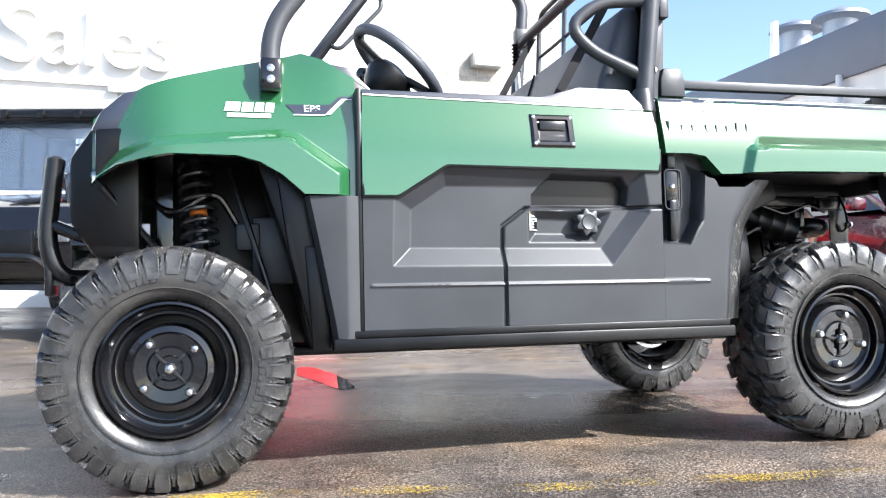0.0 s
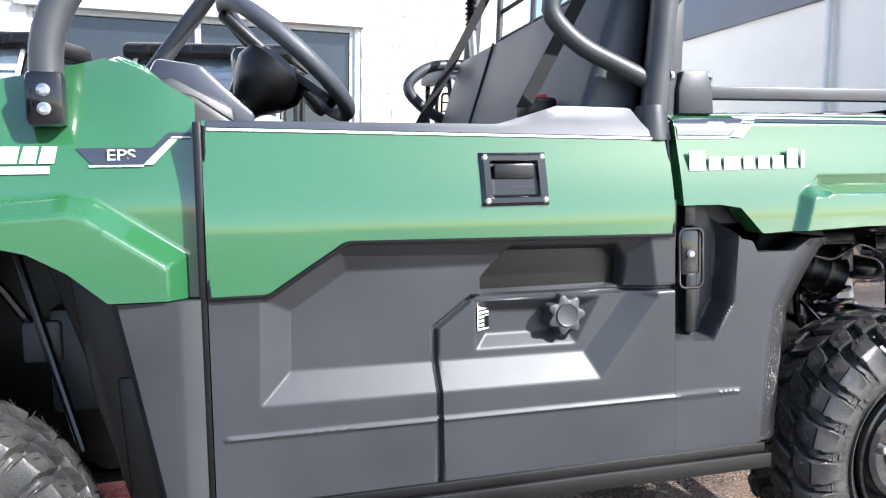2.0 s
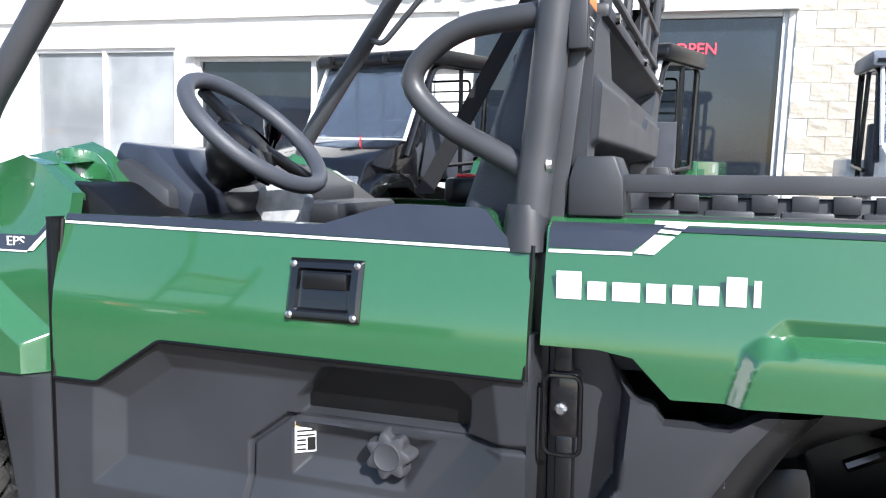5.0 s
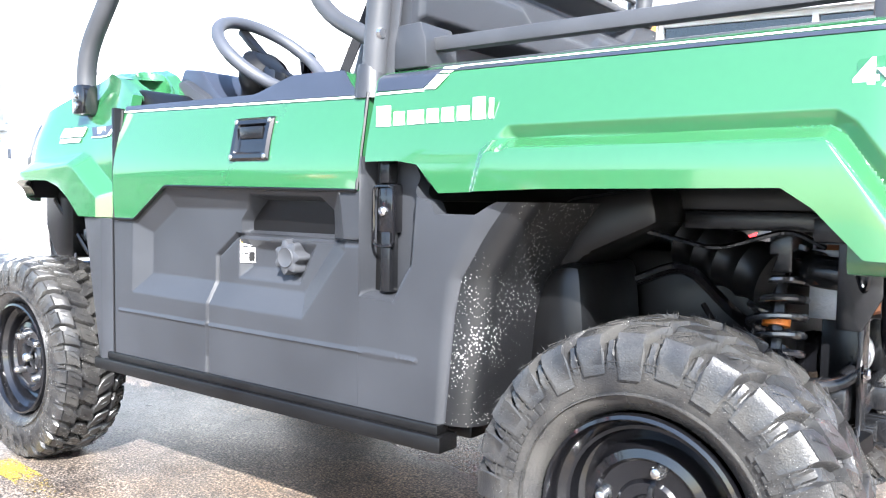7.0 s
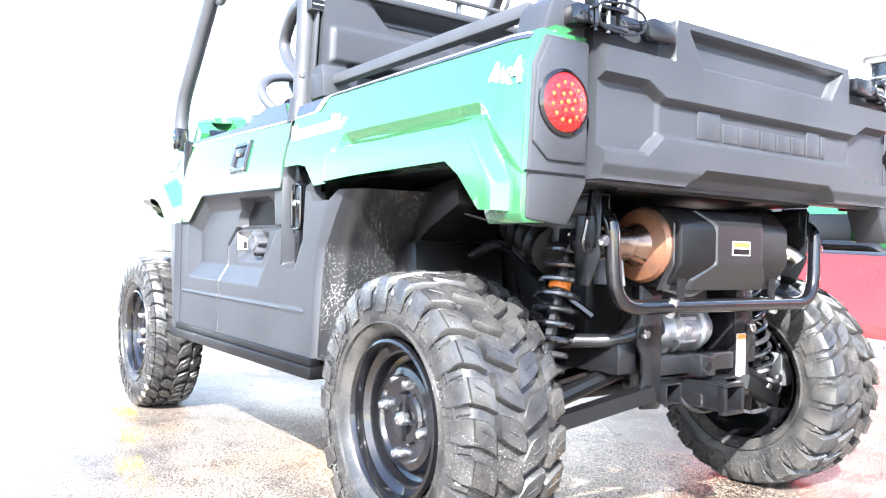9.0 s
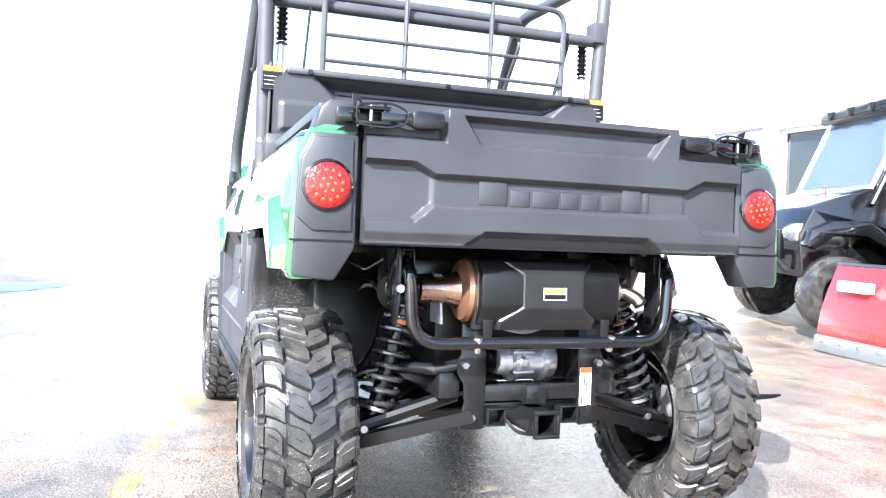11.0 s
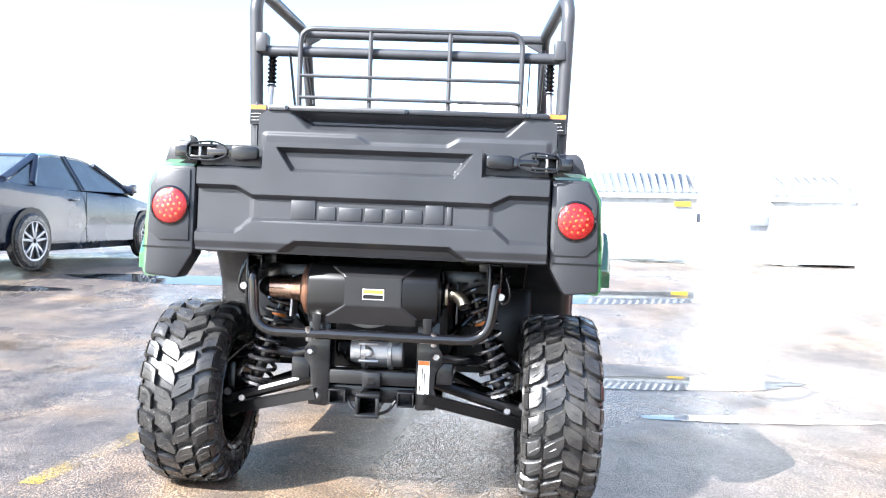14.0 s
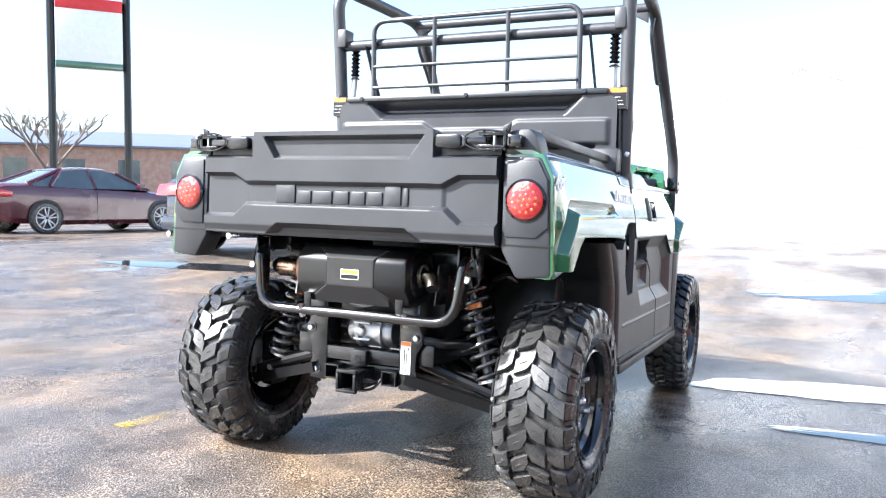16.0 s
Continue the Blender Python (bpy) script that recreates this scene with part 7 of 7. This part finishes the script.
def puddles():
    """Shallow water lying on the asphalt."""
    water = mat("puddle_water", (0.020, 0.022, 0.026), 0.03, var=0.3, scale=3, rough_var=0.02, spec=0.7)
    for cx, cy, rx, ry, turn, seed in ((-1.42, 1.62, 0.26, 0.85, 14, 1), (-0.42, 1.85, 0.10, 0.60, 8, 2), (-6.2, 2.2, 0.5, 1.6, 10, 4), (-6.0, -3.2, 0.4, 1.5, 18, 5), (-4.0, -5.4, 0.3, 1.2, 25, 6)):
        bm = bmesh.new()
        rim, c = [], bm.verts.new((cx, cy, ground_z(cx, cy) + 0.004))
        for k in range(180):
            a = math.tau * k / 180
            r = 1 + 0.30 * noise.noise((1.7 * math.cos(a), 1.7 * math.sin(a), seed * 3.1)) + 0.06 * noise.noise((7 * math.cos(a), 7 * math.sin(a), seed))
            x, y = rx * r * math.cos(a), ry * r * math.sin(a)
            t = radians(turn)
            x, y = cx + x * math.cos(t) - y * math.sin(t), cy + x * math.sin(t) + y * math.cos(t)
            rim.append(bm.verts.new((x, y, ground_z(x, y) + 0.003)))
        for k in range(180):
            bm.faces.new((c, rim[k], rim[(k + 1) % 180]))
        tagged(part("puddle", bm, water), "shallow puddle mirroring the sky on wet asphalt", "puddle", "puddles", kind="structure")


shop()
wing()
puddles()


def facing_lot(x, y, turn=0, size=1.0):
    return Matrix.Translation((x, y, ground_z(x, y))) @ Matrix.Rotation(math.pi / 2 + radians(turn), 4, "Z") @ Matrix.Scale(size, 4)


parked_utv(facing_lot(-0.45, 5.85, -15, 1.07), GREEN, "green parked utility vehicle with dark roof and windshield")
parked_utv(facing_lot(-2.52, 5.85, -17, 1.07), GLOSS, "black parked utility vehicle with dark roof and windshield")
parked_utv(facing_lot(2.45, 6.3), WHITE, "white parked utility vehicle with grey canvas roof", True)
parked_utv(facing_lot(4.15, 6.2), RED, "red parked utility vehicle with grey canvas roof", True)
plow()


def on_lot(x, y, turn):
    return Matrix.Translation((x, y, ground_z(x, y))) @ Matrix.Rotation(radians(turn), 4, "Z")


sedan(on_lot(-7.0, -5.9, -3.7), BLUEPAINT, "dark blue sedan parked on the wet lot", "parked sedans", ALLOY)
sedan(on_lot(-9.6, -14.2, -10), MAROON, "maroon sedan parked by the snow", "parked sedans", ALLOY)
sedan(on_lot(6.15, 4.9, 90), MAROON, "maroon sedan parked by the wing wall", "parked sedans", ALLOY)
far_things()
snow()
worn_line()
